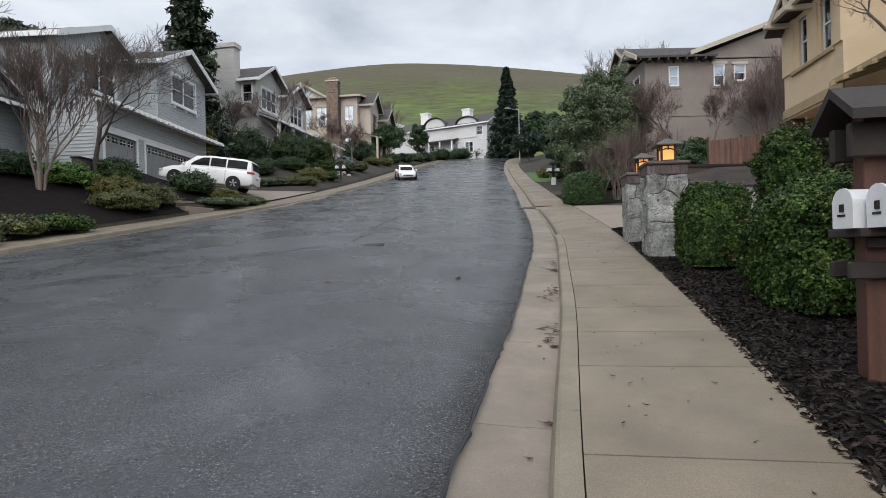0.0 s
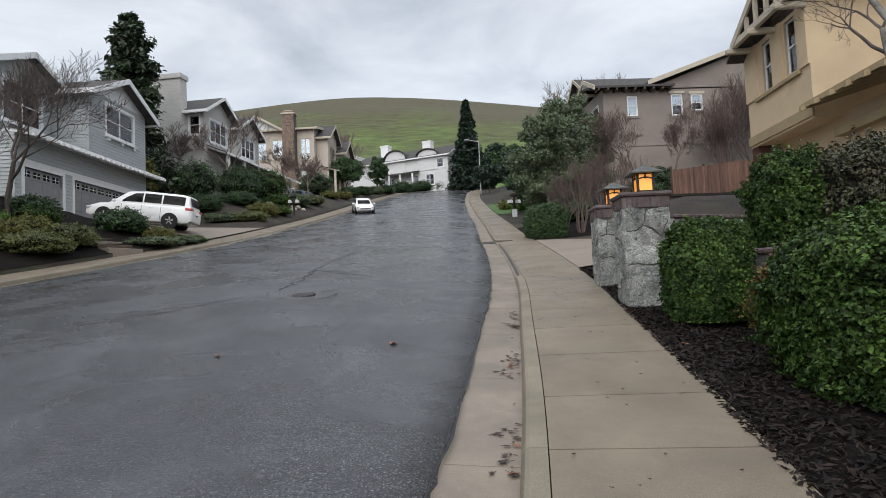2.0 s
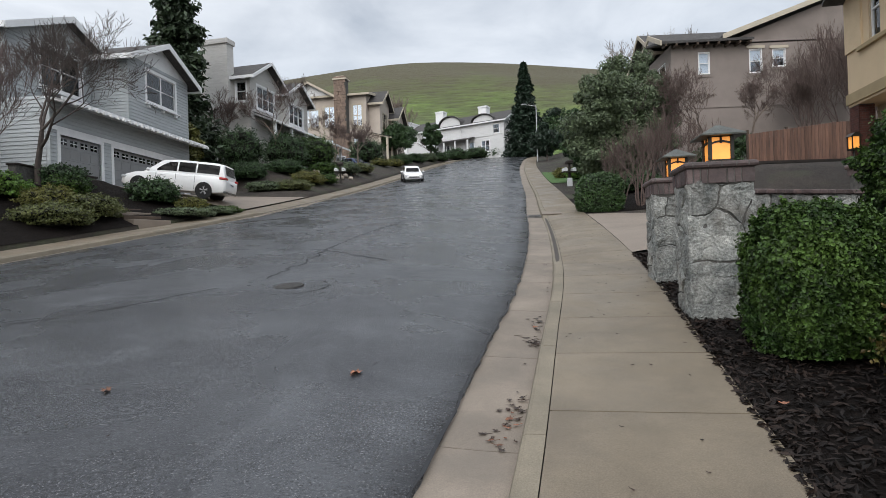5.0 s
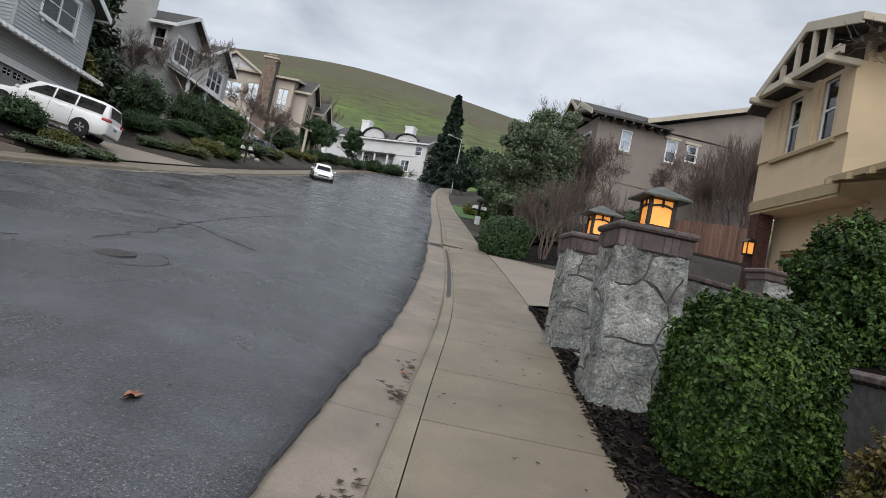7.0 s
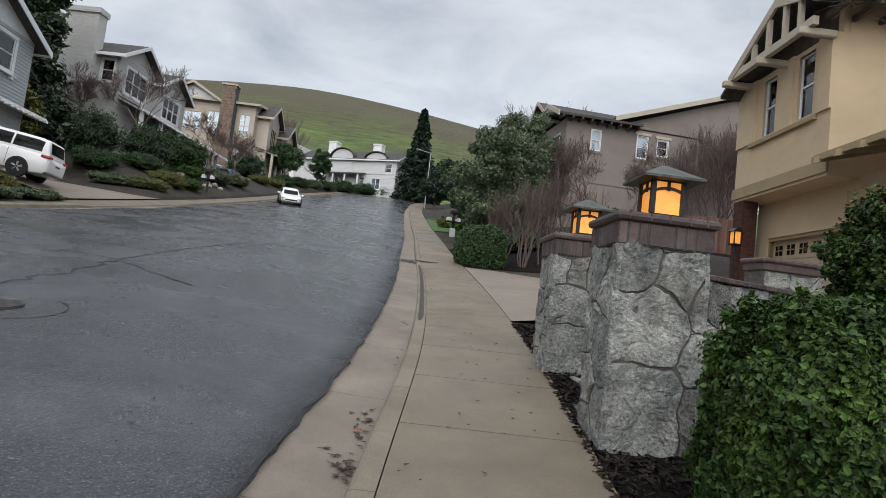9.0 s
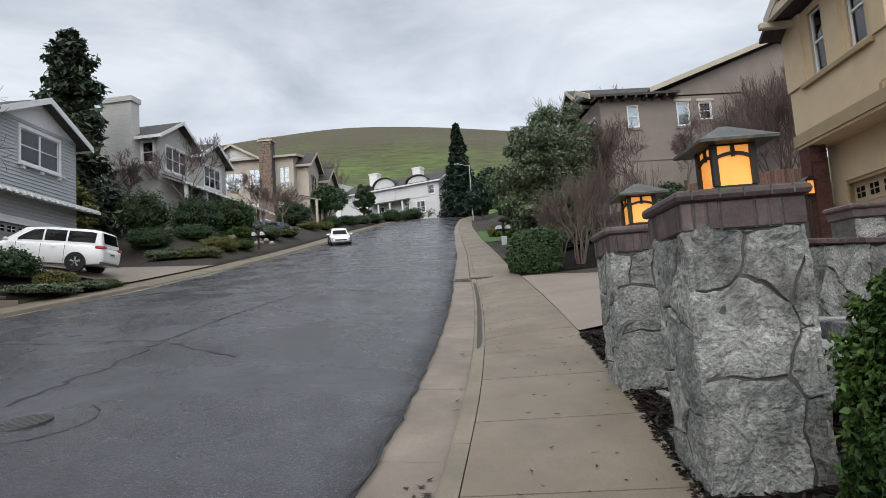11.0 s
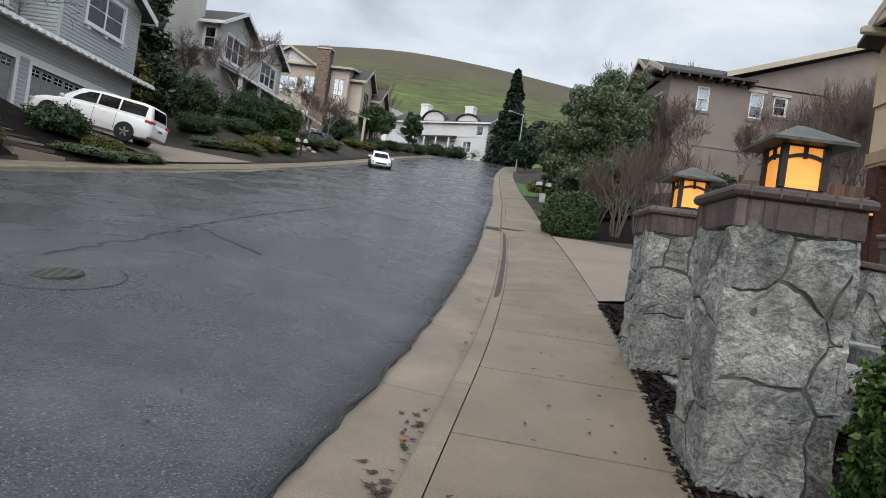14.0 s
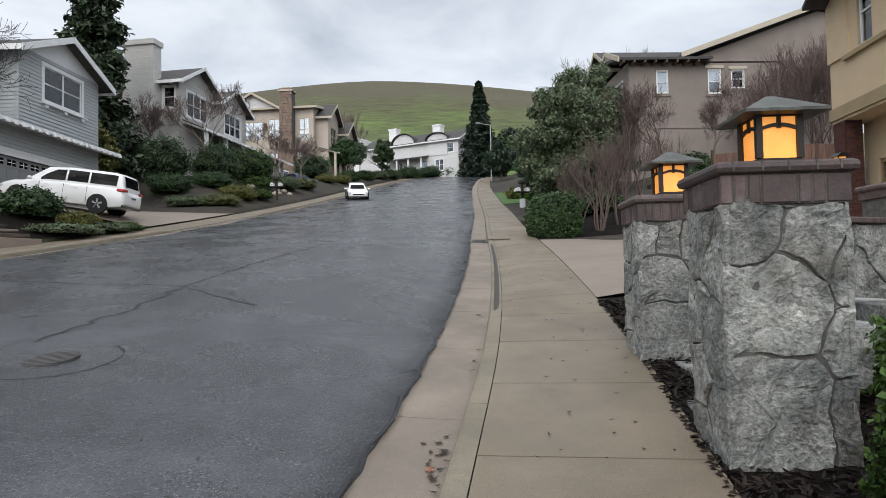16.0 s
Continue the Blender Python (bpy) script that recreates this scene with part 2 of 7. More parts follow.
M["red_wood"] = material("red_timber", (0.095, 0.036, 0.022), (0.05, 0.021, 0.014), scale=2.0, rough=0.7, bump=0.35, fine=0.5, stretch=(5, 5, 0.6))
M["fence"] = material("weathered_redwood", (0.215, 0.115, 0.078), (0.10, 0.058, 0.045), scale=1.3, rough=0.85, bump=0.3, fine=0.5, per_object=0.3, stretch=(5, 5, 0.5))
M["red_brick"] = material("red_brick", (0.12, 0.042, 0.030), (0.08, 0.03, 0.024), scale=4.0, rough=0.85, bump=0.4, fine=0.4, per_object=0.3, island=0.25)
M["cap_brick"] = material("purple_brick", (0.098, 0.066, 0.062), (0.058, 0.040, 0.040), scale=8.0, rough=0.6, bump=0.5, bump_scale=45, fine=0.5, per_object=0.35,
                          stain=(0.17, 0.15, 0.145), stain_scale=6.0, stain_amount=0.35)
M["stone"] = material("rough_granite", (0.36, 0.36, 0.335), (0.095, 0.105, 0.102), scale=3.2, rough=0.7, bump=1.0, bump_scale=34, fine=1.1, per_object=0.34,
                      stain=(0.08, 0.066, 0.052), stain_scale=2.4, stain_amount=0.7, bump_dist=0.03)
M["mortar"] = material("mortar", (0.125, 0.12, 0.11), (0.055, 0.053, 0.05), scale=9.0, rough=0.95, bump=0.6, bump_scale=60, fine=0.5, bump_dist=0.01)
M["river_stone"] = material("river_stone", (0.33, 0.29, 0.24), (0.22, 0.19, 0.16), scale=3.0, rough=0.85, bump=0.3, fine=0.3, per_object=0.35, island=0.35)
M["chimney_stone"] = material("chimney_stone", (0.30, 0.215, 0.165), (0.19, 0.14, 0.115), scale=2.2, rough=0.9, bump=0.8, bump_scale=5, fine=0.6, island=0.4, bump_dist=0.05)
M["lamp_metal"] = material("verdigris_metal", (0.085, 0.088, 0.076), (0.045, 0.047, 0.042), scale=7.0, rough=0.5, bump=0.2, fine=0.4, metal=0.35,
                           stain=(0.16, 0.19, 0.165), stain_scale=5.0, stain_amount=0.6)
M["lamp_dark"] = material("bronze_metal", (0.030, 0.026, 0.022), rough=0.5, bump=0.15, fine=0.4, metal=0.4)
M["lamp_glass"] = glow_material("amber_glass", (1.0, 0.42, 0.09), 0.48)
M["bulb"] = glow_material("bulb", (1.0, 0.78, 0.40), 6.0)
M["glass"] = glass_material("window_glass")
M["blind"] = material("window_blind", (0.74, 0.76, 0.78), (0.64, 0.66, 0.69), scale=2.0, rough=0.7, bump=0.0, fine=0.1)
# dark colour that stands for unlit rooms behind the windows
M["interior_shade"] = material("painted_room_shade", (0.055, 0.052, 0.05), rough=0.9, bump=0.0)
M["garage_grey"] = material("grey_garage_paint", (0.27, 0.275, 0.28), (0.23, 0.235, 0.24), scale=1.5, rough=0.6, bump=0.1, fine=0.12)
M["garage_beige"] = material("beige_garage_paint", (0.45, 0.36, 0.25), (0.40, 0.32, 0.22), scale=1.5, rough=0.6, bump=0.1, fine=0.12)
M["car_white"] = material("white_car_paint", (0.86, 0.86, 0.86), (0.83, 0.83, 0.83), rough=0.18, bump=0.0, fine=0.02, spec=0.6)
M["car_blue"] = material("blue_car_paint", (0.018, 0.035, 0.10), rough=0.2, bump=0.0, fine=0.02, spec=0.6)
M["car_dark"] = material("dark_car_paint", (0.03, 0.034, 0.038), rough=0.2, bump=0.0, fine=0.02, spec=0.6)
M["car_glass"] = material("tinted_car_glass", (0.010, 0.011, 0.012), rough=0.08, bump=0.0, fine=0.0, spec=0.3)
M["tyre"] = material("tyre_rubber", (0.012, 0.012, 0.012), rough=0.8, bump=0.2)
M["alloy"] = material("alloy_wheel", (0.42, 0.42, 0.43), rough=0.35, bump=0.0, metal=0.8, fine=0.05)
M["tail_red"] = material("red_lens", (0.45, 0.02, 0.02), rough=0.15, bump=0.0, fine=0.05)
M["lens"] = material("clear_lens", (0.55, 0.56, 0.58), rough=0.12, bump=0.0, fine=0.05)
M["plate"] = material("plate_white", (0.6, 0.62, 0.65), rough=0.4, bump=0.0, fine=0.05)
M["iron"] = material("cast_iron", (0.085, 0.082, 0.08), rough=0.6, bump=0.4, fine=0.5, metal=0.3)
M["crack"] = material("crack_seal", (0.022, 0.023, 0.026), rough=0.6, bump=0.3, fine=0.4, spec=0.35)
M["bark"] = material("grey_bark", (0.115, 0.092, 0.080), (0.06, 0.05, 0.045), scale=3.0, rough=0.9, bump=0.5, bump_scale=25, fine=0.5, stretch=(2, 2, 0.5))
M["bark_pale"] = material("pale_smooth_bark", (0.25, 0.20, 0.165), (0.15, 0.12, 0.10), scale=3.0, rough=0.85, bump=0.3, fine=0.4, stretch=(2, 2, 0.4))
M["bark_sycamore"] = material("mottled_pale_bark", (0.27, 0.255, 0.23), (0.075, 0.07, 0.062), scale=3.5, rough=0.85, bump=0.4, bump_scale=20, fine=0.4)
M["twig"] = material("red_brown_twig", (0.155, 0.112, 0.098), (0.10, 0.072, 0.064), scale=3.0, rough=0.9, bump=0.0, fine=0.3)
M["hedge"] = leaf_material("hedge_leaf", (0.064, 0.112, 0.022), (0.016, 0.038, 0.010), spread=0.75, spec=0.22)
M["hedge_dark"] = leaf_material("dark_hedge_leaf", (0.045, 0.09, 0.028), (0.022, 0.046, 0.016))
M["box_leaf"] = leaf_material("clipped_leaf", (0.042, 0.085, 0.022), (0.024, 0.05, 0.015))
M["bronze_leaf"] = leaf_material("bronze_leaf", (0.062, 0.050, 0.026), (0.034, 0.046, 0.02), spread=0.6)
M["rust_leaf"] = leaf_material("rusty_leaf", (0.17, 0.085, 0.03), (0.05, 0.075, 0.02), spread=0.7, spec=0.25)
M["olive"] = leaf_material("grey_green_leaf", (0.115, 0.15, 0.08), (0.07, 0.098, 0.05))
M["conifer"] = leaf_material("conifer_needle", (0.020, 0.040, 0.022), (0.012, 0.026, 0.015))
M["pine"] = leaf_material("pine_needle", (0.05, 0.075, 0.038), (0.03, 0.048, 0.026))
M["yellow_leaf"] = leaf_material("yellow_green_leaf", (0.15, 0.14, 0.03), (0.08, 0.09, 0.022))
M["heather"] = leaf_material("olive_groundcover", (0.11, 0.12, 0.036), (0.065, 0.08, 0.025))
M["lime_leaf"] = leaf_material("fresh_green_leaf", (0.15, 0.26, 0.045), (0.08, 0.16, 0.03))
# near-black colour for the shade deep inside the foliage
M["core"] = material("shrub_inner_shade", (0.012, 0.014, 0.008), (0.008, 0.008, 0.006), rough=1.0, bump=0.0)
M["dead_leaf"] = material("dead_leaf", (0.20, 0.085, 0.045), (0.12, 0.05, 0.03), scale=20.0, rough=0.7, bump=0.2, per_object=0.45, island=0.4)
M["litter"] = material("wet_leaf_litter", (0.060, 0.032, 0.020), (0.022, 0.014, 0.010), scale=20.0, rough=0.6, bump=0.2, per_object=0.5)
M["hydrant"] = material("pale_hydrant_paint", (0.62, 0.60, 0.55), rough=0.5, bump=0.1)
M["mailbox"] = material("white_mailbox", (0.66, 0.67, 0.69), (0.58, 0.59, 0.61), rough=0.45, bump=0.05, fine=0.1)
# the hill is green low down and browner towards its dry top, with ragged patches
hn, hl = M["hill"].node_tree.nodes, M["hill"].node_tree.links
hb = hn["Principled BSDF"]
h_src = hb.inputs["Base Color"].links[0].from_socket
h_tc = hn.new("ShaderNodeTexCoord")
h_sep = hn.new("ShaderNodeSeparateXYZ")
hl.new(h_tc.outputs["Object"], h_sep.inputs["Vector"])
h_ns = nd(hn, "ShaderNodeTexNoise", Scale=0.022, Detail=6.0, Roughness=0.65)
hl.new(h_tc.outputs["Object"], h_ns.inputs["Vector"])
h_ma = hn.new("ShaderNodeMath")
h_ma.operation = "MULTIPLY_ADD"
h_ma.inputs[1].default_value = 110.0
hl.new(h_ns.outputs["Fac"], h_ma.inputs[0])
hl.new(h_sep.outputs["Z"], h_ma.inputs[2])
h_mr = hn.new("ShaderNodeMapRange")
h_mr.inputs["From Min"].default_value, h_mr.inputs["From Max"].default_value = 86.0, 134.0
h_mr.inputs["To Max"].default_value = 0.92
hl.new(h_ma.outputs[0], h_mr.inputs["Value"])
h_mx = hn.new("ShaderNodeMix")
h_mx.data_type = "RGBA"
h_mx.inputs["B"].default_value = (0.080, 0.066, 0.040, 1)
hl.new(h_mr.outputs["Result"], h_mx.inputs["Factor"])
hl.new(h_src, h_mx.inputs["A"])
hl.new(h_mx.outputs["Result"], hb.inputs["Base Color"])


# ---------- the lie of the land ----------
def smooth(x, xs, ys):
    """Monotone-ish cubic through the knots."""
    xs, ys = np.asarray(xs, float), np.asarray(ys, float)
    d = np.diff(ys) / np.diff(xs)
    m = np.r_[d[0], (d[1:] + d[:-1]) / 2, d[-1]]
    x = np.asarray(x, float)
    i = np.clip(np.searchsorted(xs, x) - 1, 0, len(xs) - 2)
    h = xs[i + 1] - xs[i]
    t = (x - xs[i]) / h
    tt = np.clip(t, 0, 1)
    v = (2 * tt**3 - 3 * tt**2 + 1) * ys[i] + (tt**3 - 2 * tt**2 + tt) * h * m[i] + (-2 * tt**3 + 3 * tt**2) * ys[i + 1] + (tt**3 - tt**2) * h * m[i + 1]
    return v + (t - tt) * h * np.where(t < 0, m[0], m[-1])


def level(y):
    """Height of the footway beside the road."""
    return float(smooth(y, [-40, -6, 0, 7, 9.75, 12.5, 27, 48, 66.7, 90, 112, 126, 150], [-4.4, -0.72, 0, 0.845, 1.184, 1.53, 3.49, 6.75, 10.05, 14.4, 18.6, 20.4, 22.0]))


def xr(y):
    """Back of the kerb on the side of the footway that is walked."""
    return float(smooth(y, [-20, -5, 0, 3.3, 7, 10.3, 14, 21, 30, 40.4, 58.4, 85, 108, 126, 150], [-3.9, -0.95, 0.08, 0.74, 1.53, 2.15, 2.83, 3.75, 4.62, 5.66, 7.15, 9.65, 13.2, 19, 30]))


def xl(y):
    """Back of the kerb on the far side."""
    return float(smooth(y, [-20, -5, 5, 14, 20, 27, 33, 43, 62, 87, 105, 118, 135], [-14.2, -12.9, -12.0, -11.1, -10.5, -9.6, -8.75, -7.75, -5.85, -3.2, 0.2, 4.2, 13.6]))


def ripple(x, y):
    """Settled bumps and dips in the old asphalt, larger up the road."""
    far = min(max((y - 16) / 14, 0), 1)
    return (0.012 + 0.022 * far) * noise.noise((x * 0.32, y * 0.4, 3.0)) + 0.012 * far * noise.noise((x * 0.9, y * 0.8, 8.0))


def crown(y, x):
    """Road surface above or below the footway level."""
    d, w = xr(y) - 0.6 - x, xr(y) - xl(y) - 1.2
    u = min(max(d / w, 0), 1)
    return -0.106 + 0.24 * (1 - (2 * u - 1) ** 2) * (0.9 if u < 0.5 else 0.75)


def land(x, y):
    """Height of planted ground away from the road."""
    z = level(min(y, 135))
    if x > xr(y):
        d = x - xr(y) - 1.36
        z += 0.02 + 0.02 * min(max(d, 0), 4)
        up = min(max((y - 25.5) / 4, 0), 1)
        z += up * min(max(d - 1.5, 0) * 0.22, 1.4 + 1.2 * min(max((y - 36) / 6, 0), 1))
        near = min(max((15.0 - y) / 2, 0), 1)
        z += near * min(max(d - 2.6, 0) * 0.35, 0.8)
        return z
    d = xl(y) - 1.45 - x
    pad = float(smooth(y, [-30, 0, 10, 20, 26, 31, 44, 50, 62, 70, 84, 100, 120, 140], [-2.0, 1.6, 3.0, 4.5, 5.7, 5.9, 6.0, 9.2, 10.7, 12.0, 14.4, 16.4, 20.0, 22.5]))
    rise = max(pad - z - 0.12, 0.3)
    bank = min(max(d, 0) * 0.34, rise)
    if 31.0 < y < 43.6:
        bank = rise * min(max(d, 0) / 7.5, 1) - 0.06
    return z + 0.12 + bank + min(max(d - 16, 0), 40) * 0.06


YS = list(np.concatenate([np.arange(-24, -2, 1.0), np.arange(-2, 18, 0.4), np.arange(18, 60, 1.0), np.arange(60, 140, 2.0)]))


def part(name, bm, mat, parent, label="", smooth_faces=False):
    me = bpy.data.meshes.new(name)
    bm.to_mesh(me)
    bm.free()
    me.materials.append(M[mat] if isinstance(mat, str) else mat)
    if smooth_faces:
        me.polygons.foreach_set("use_smooth", [True] * len(me.polygons))
    ob = new(name, me)
    if parent is not None:
        ob.parent = parent
    if label:
        tagged(ob, label)
    return ob


def from_arrays(name, verts, faces, mat, parent=None, smooth_faces=False):
    me = bpy.data.meshes.new(name)
    me.from_pydata([tuple(v) for v in verts], [], [tuple(int(i) for i in f) for f in faces])
    me.materials.append(M[mat] if isinstance(mat, str) else mat)
    if smooth_faces:
        me.polygons.foreach_set("use_smooth", [True] * len(me.polygons))
    ob = new(name, me)
    if parent is not None:
        ob.parent = parent
    return ob


def thing(name, label, category, m=None, group="", kind=""):
    ob = new(name)
    ob.empty_display_size = 0.2
    if m is not None:
        ob.matrix_basis = m
    return tagged(ob, label, category, group, kind)


def box(bm, x0, x1, y0, y1, z0, z1, m=None, bevel=0.0):
    vs = [bm.verts.new((x, y, z)) for z in (z0, z1) for y in (y0, y1) for x in (x0, x1)]
    fs = [bm.faces.new([vs[i] for i in q]) for q in ((0, 2, 3, 1), (4, 5, 7, 6), (0, 1, 5, 4), (2, 6, 7, 3), (0, 4, 6, 2), (1, 3, 7, 5))]
    if bevel:
        es = list({e for f in fs for e in f.edges})
        r = bmesh.ops.bevel(bm, geom=es, offset=bevel, segments=1, affect="EDGES")
        vs = list({v for f in r["faces"] for v in f.verts} | {v for v in vs if v.is_valid})
    if m is not None:
        bmesh.ops.transform(bm, matrix=m, verts=[v for v in vs if v.is_valid])
    return bm


def prism(bm, poly, h0, h1, axis="z"):
    """A polygon in a plane, pushed out along the axis from h0 to h1."""
    def at(a, b, h):
        return {"z": (a, b, h), "x": (h, a, b), "y": (a, h, b)}[axis]
    lo, hi = [bm.verts.new(at(a, b, h0)) for a, b in poly], [bm.verts.new(at(a, b, h1)) for a, b in poly]
    bm.faces.new(lo[::-1])
    bm.faces.new(hi)
    for i in range(len(poly)):
        j = (i + 1) % len(poly)
        bm.faces.new((lo[i], lo[j], hi[j], hi[i]))
    bmesh.ops.recalc_face_normals(bm, faces=bm.faces[:])
    return bm


def tube(bm, p0, p1, r0, r1, sides=10):
    p0, p1 = Vector(p0), Vector(p1)
    q = (p1 - p0).to_track_quat("Z", "Y")
    rings = []
    for p, r in ((p0, r0), (p1, r1)):
        rings.append([bm.verts.new(p + q @ Vector((r * math.cos(2 * math.pi * k / sides), r * math.sin(2 * math.pi * k / sides), 0))) for k in range(sides)])
    for k in range(sides):
        bm.faces.new((rings[0][k], rings[0][(k + 1) % sides], rings[1][(k + 1) % sides], rings[1][k]))
    bm.faces.new(rings[0][::-1])
    bm.faces.new(rings[1])
    return bm


def strip(name, rows, mat, label, category="", kind="structure"):
    """A sheet from rows of points, all of one length."""
    n = len(rows[0])
    v = [p for r in rows for p in r]
    f = [(i * n + j, i * n + j + 1, (i + 1) * n + j + 1, (i + 1) * n + j) for i in range(len(rows) - 1) for j in range(n - 1)]
    ob = from_arrays(name, v, f, mat, smooth_faces=True)
    return tagged(ob, label, category or name, kind=kind)


# road
def ragged(y):
    return 0.035 * noise.noise((y * 2.7, 4.0, 1.0)) + 0.03 * noise.noise((y * 9.0, 2.0, 1.0))


ROAD_U = [0, 0.0015, 0.04, 0.1, 0.2, 0.3, 0.4, 0.5, 0.6, 0.7, 0.8, 0.9, 1.0]
rows = []
for y in np.concatenate([np.arange(-24, -1, 1.0), np.arange(-1, 20, 0.12), np.arange(20, 60, 0.8), np.arange(60, 140, 2.0)]):
    a, b = xr(y) - 0.73 + ragged(y), xl(y) + 0.5
    row = []
    for k, u in enumerate(ROAD_U):
        x = a + (b - a) * u
        z = level(y) + crown(y, x) + ripple(x, y)
        row.append((x, y, z - 0.05 if k == 0 else z + 0.012))
    rows.append(row)
road = strip("road", rows, "asphalt", "damp dark grey asphalt road climbing towards a hill", "road")

# one sheet of ground that carries everything and runs to the hills
rows = []
GY = [-300, -120, -60] + YS + [150, 175, 210, 260, 320, 400, 600, 1200]
for y in GY:
    yc = min(max(y, -24), 139)
    a, b = xl(yc), xr(yc)
    row = []
    for d in (600, 250, 120, 70, 45, 30, 24, 19, 15, 12, 10, 8, 6.5, 5, 4, 3, 2, 1, 0.5, 0.02):
        row.append((a - 1.45 - d, y, land(a - 1.45 - d, yc)))
    row += [(a - 1.44, y, level(yc) - 0.4), (a + 0.4, y, level(yc) - 0.4), ((a + b) / 2, y, level(yc) - 0.3), (b - 0.5, y, level(yc) - 0.4), (b + 1.35, y, level(yc) - 0.3)]
    for d in (0.01, 0.3, 0.7, 1.2, 1.8, 2.5, 3.2, 4, 5, 6.5, 8, 10, 12, 15, 19, 24, 30, 45, 70, 120, 250, 600):
        row.append((b + 1.36 + d, y, land(b + 1.36 + d, yc)))
    rows.append(row)
ground = strip("ground", rows, "soil", "dark planted earth with low growth", "ground")

# hill
ridge_x = [-700, -400, -220, -174, -106, -34, 6, 60, 92, 185, 300, 500, 800]
ridge_z = [60, 78, 93, 100, 111.0, 119.5, 118.5, 113.2, 109, 92, 70, 50, 40]
rows = []
for y in np.linspace(132, 560, 60):
    u = min(max((y - 132) / 250, 0), 1)
    s = (u * u * (3 - 2 * u)) * 0.55 + u * 0.45
    if y > 385:
        s = 1 - (y - 385) / 500
    row = []
    for x in np.linspace(-700, 800, 110):
        top = float(smooth(x, ridge_x, ridge_z))
        z = 20 + (top - 20) * s + (1 - abs(2 * s - 1)) * 5 * noise.noise((x * 0.012, y * 0.02, 0))
        row.append((x, y, z))
    rows.append(row)
hill = strip("hill", rows, "hill", "grassy green hill with brown tops behind the houses", "hill")


# ---------- houses ----------
LAPPED = {"blue_siding": 0.19, "grey_siding": 0.22, "white_siding": 0.3}


def lap(bm, axis, c, out, u0, u1, z0, z1, step):
    """Overlapping boards over a stretch of wall, each thicker at its foot."""
    k = math.floor(z0 / step)
    while k * step < z1 - 0.01:
        a, b = max(k * step, z0), min((k + 1) * step, z1)
        f0, f1 = c + out * 0.034 * ((k + 1) * step - a) / step, c + out * 0.004
        at = (lambda p, u, z: (p, u, z)) if axis == "x" else (lambda p, u, z: (u, p, z))
        q = [bm.verts.new(at(*r)) for r in ((f0, u0, a), (f0, u1, a), (f1, u1, b), (f1, u0, b), (c, u0, a), (c, u1, a))]
        bm.faces.new(q[:4])
        bm.faces.new((q[0], q[4], q[5], q[1]))
        k += 1


def wall(parent, axis, c, inward, a0, a1, z0, z1, mat, holes=(), thick=0.2):
    """An upright wall whose outer face lies at c on the axis, with openings (a0, a1, z0, z1) right through it."""
    bm = bmesh.new()
    us = sorted({a0, a1, *(h[0] for h in holes), *(h[1] for h in holes)})
    lo, hi = min(c, c + inward * thick), max(c, c + inward * thick)
    for u0, u1 in zip(us, us[1:]):
        cuts = sorted((h[2], h[3]) for h in holes if h[0] < (u0 + u1) / 2 < h[1])
        z = z0
        for b, t in [*cuts, (z1, z1)]:
            if b > z + 1e-4:
                box(bm, *((lo, hi, u0, u1) if axis == "x" else (u0, u1, lo, hi)), z, b)
                if mat in LAPPED:
                    lap(bm, axis, c, -inward, u0, u1, z, b, LAPPED[mat])
            z = t
    return part("wall", bm, mat, parent)


def obox(bm, axis, c0, c1, a0, a1, z0, z1):
    c0, c1 = min(c0, c1), max(c0, c1)
    return box(bm, *((c0, c1, a0, a1) if axis == "x" else (a0, a1, c0, c1)), z0, z1)


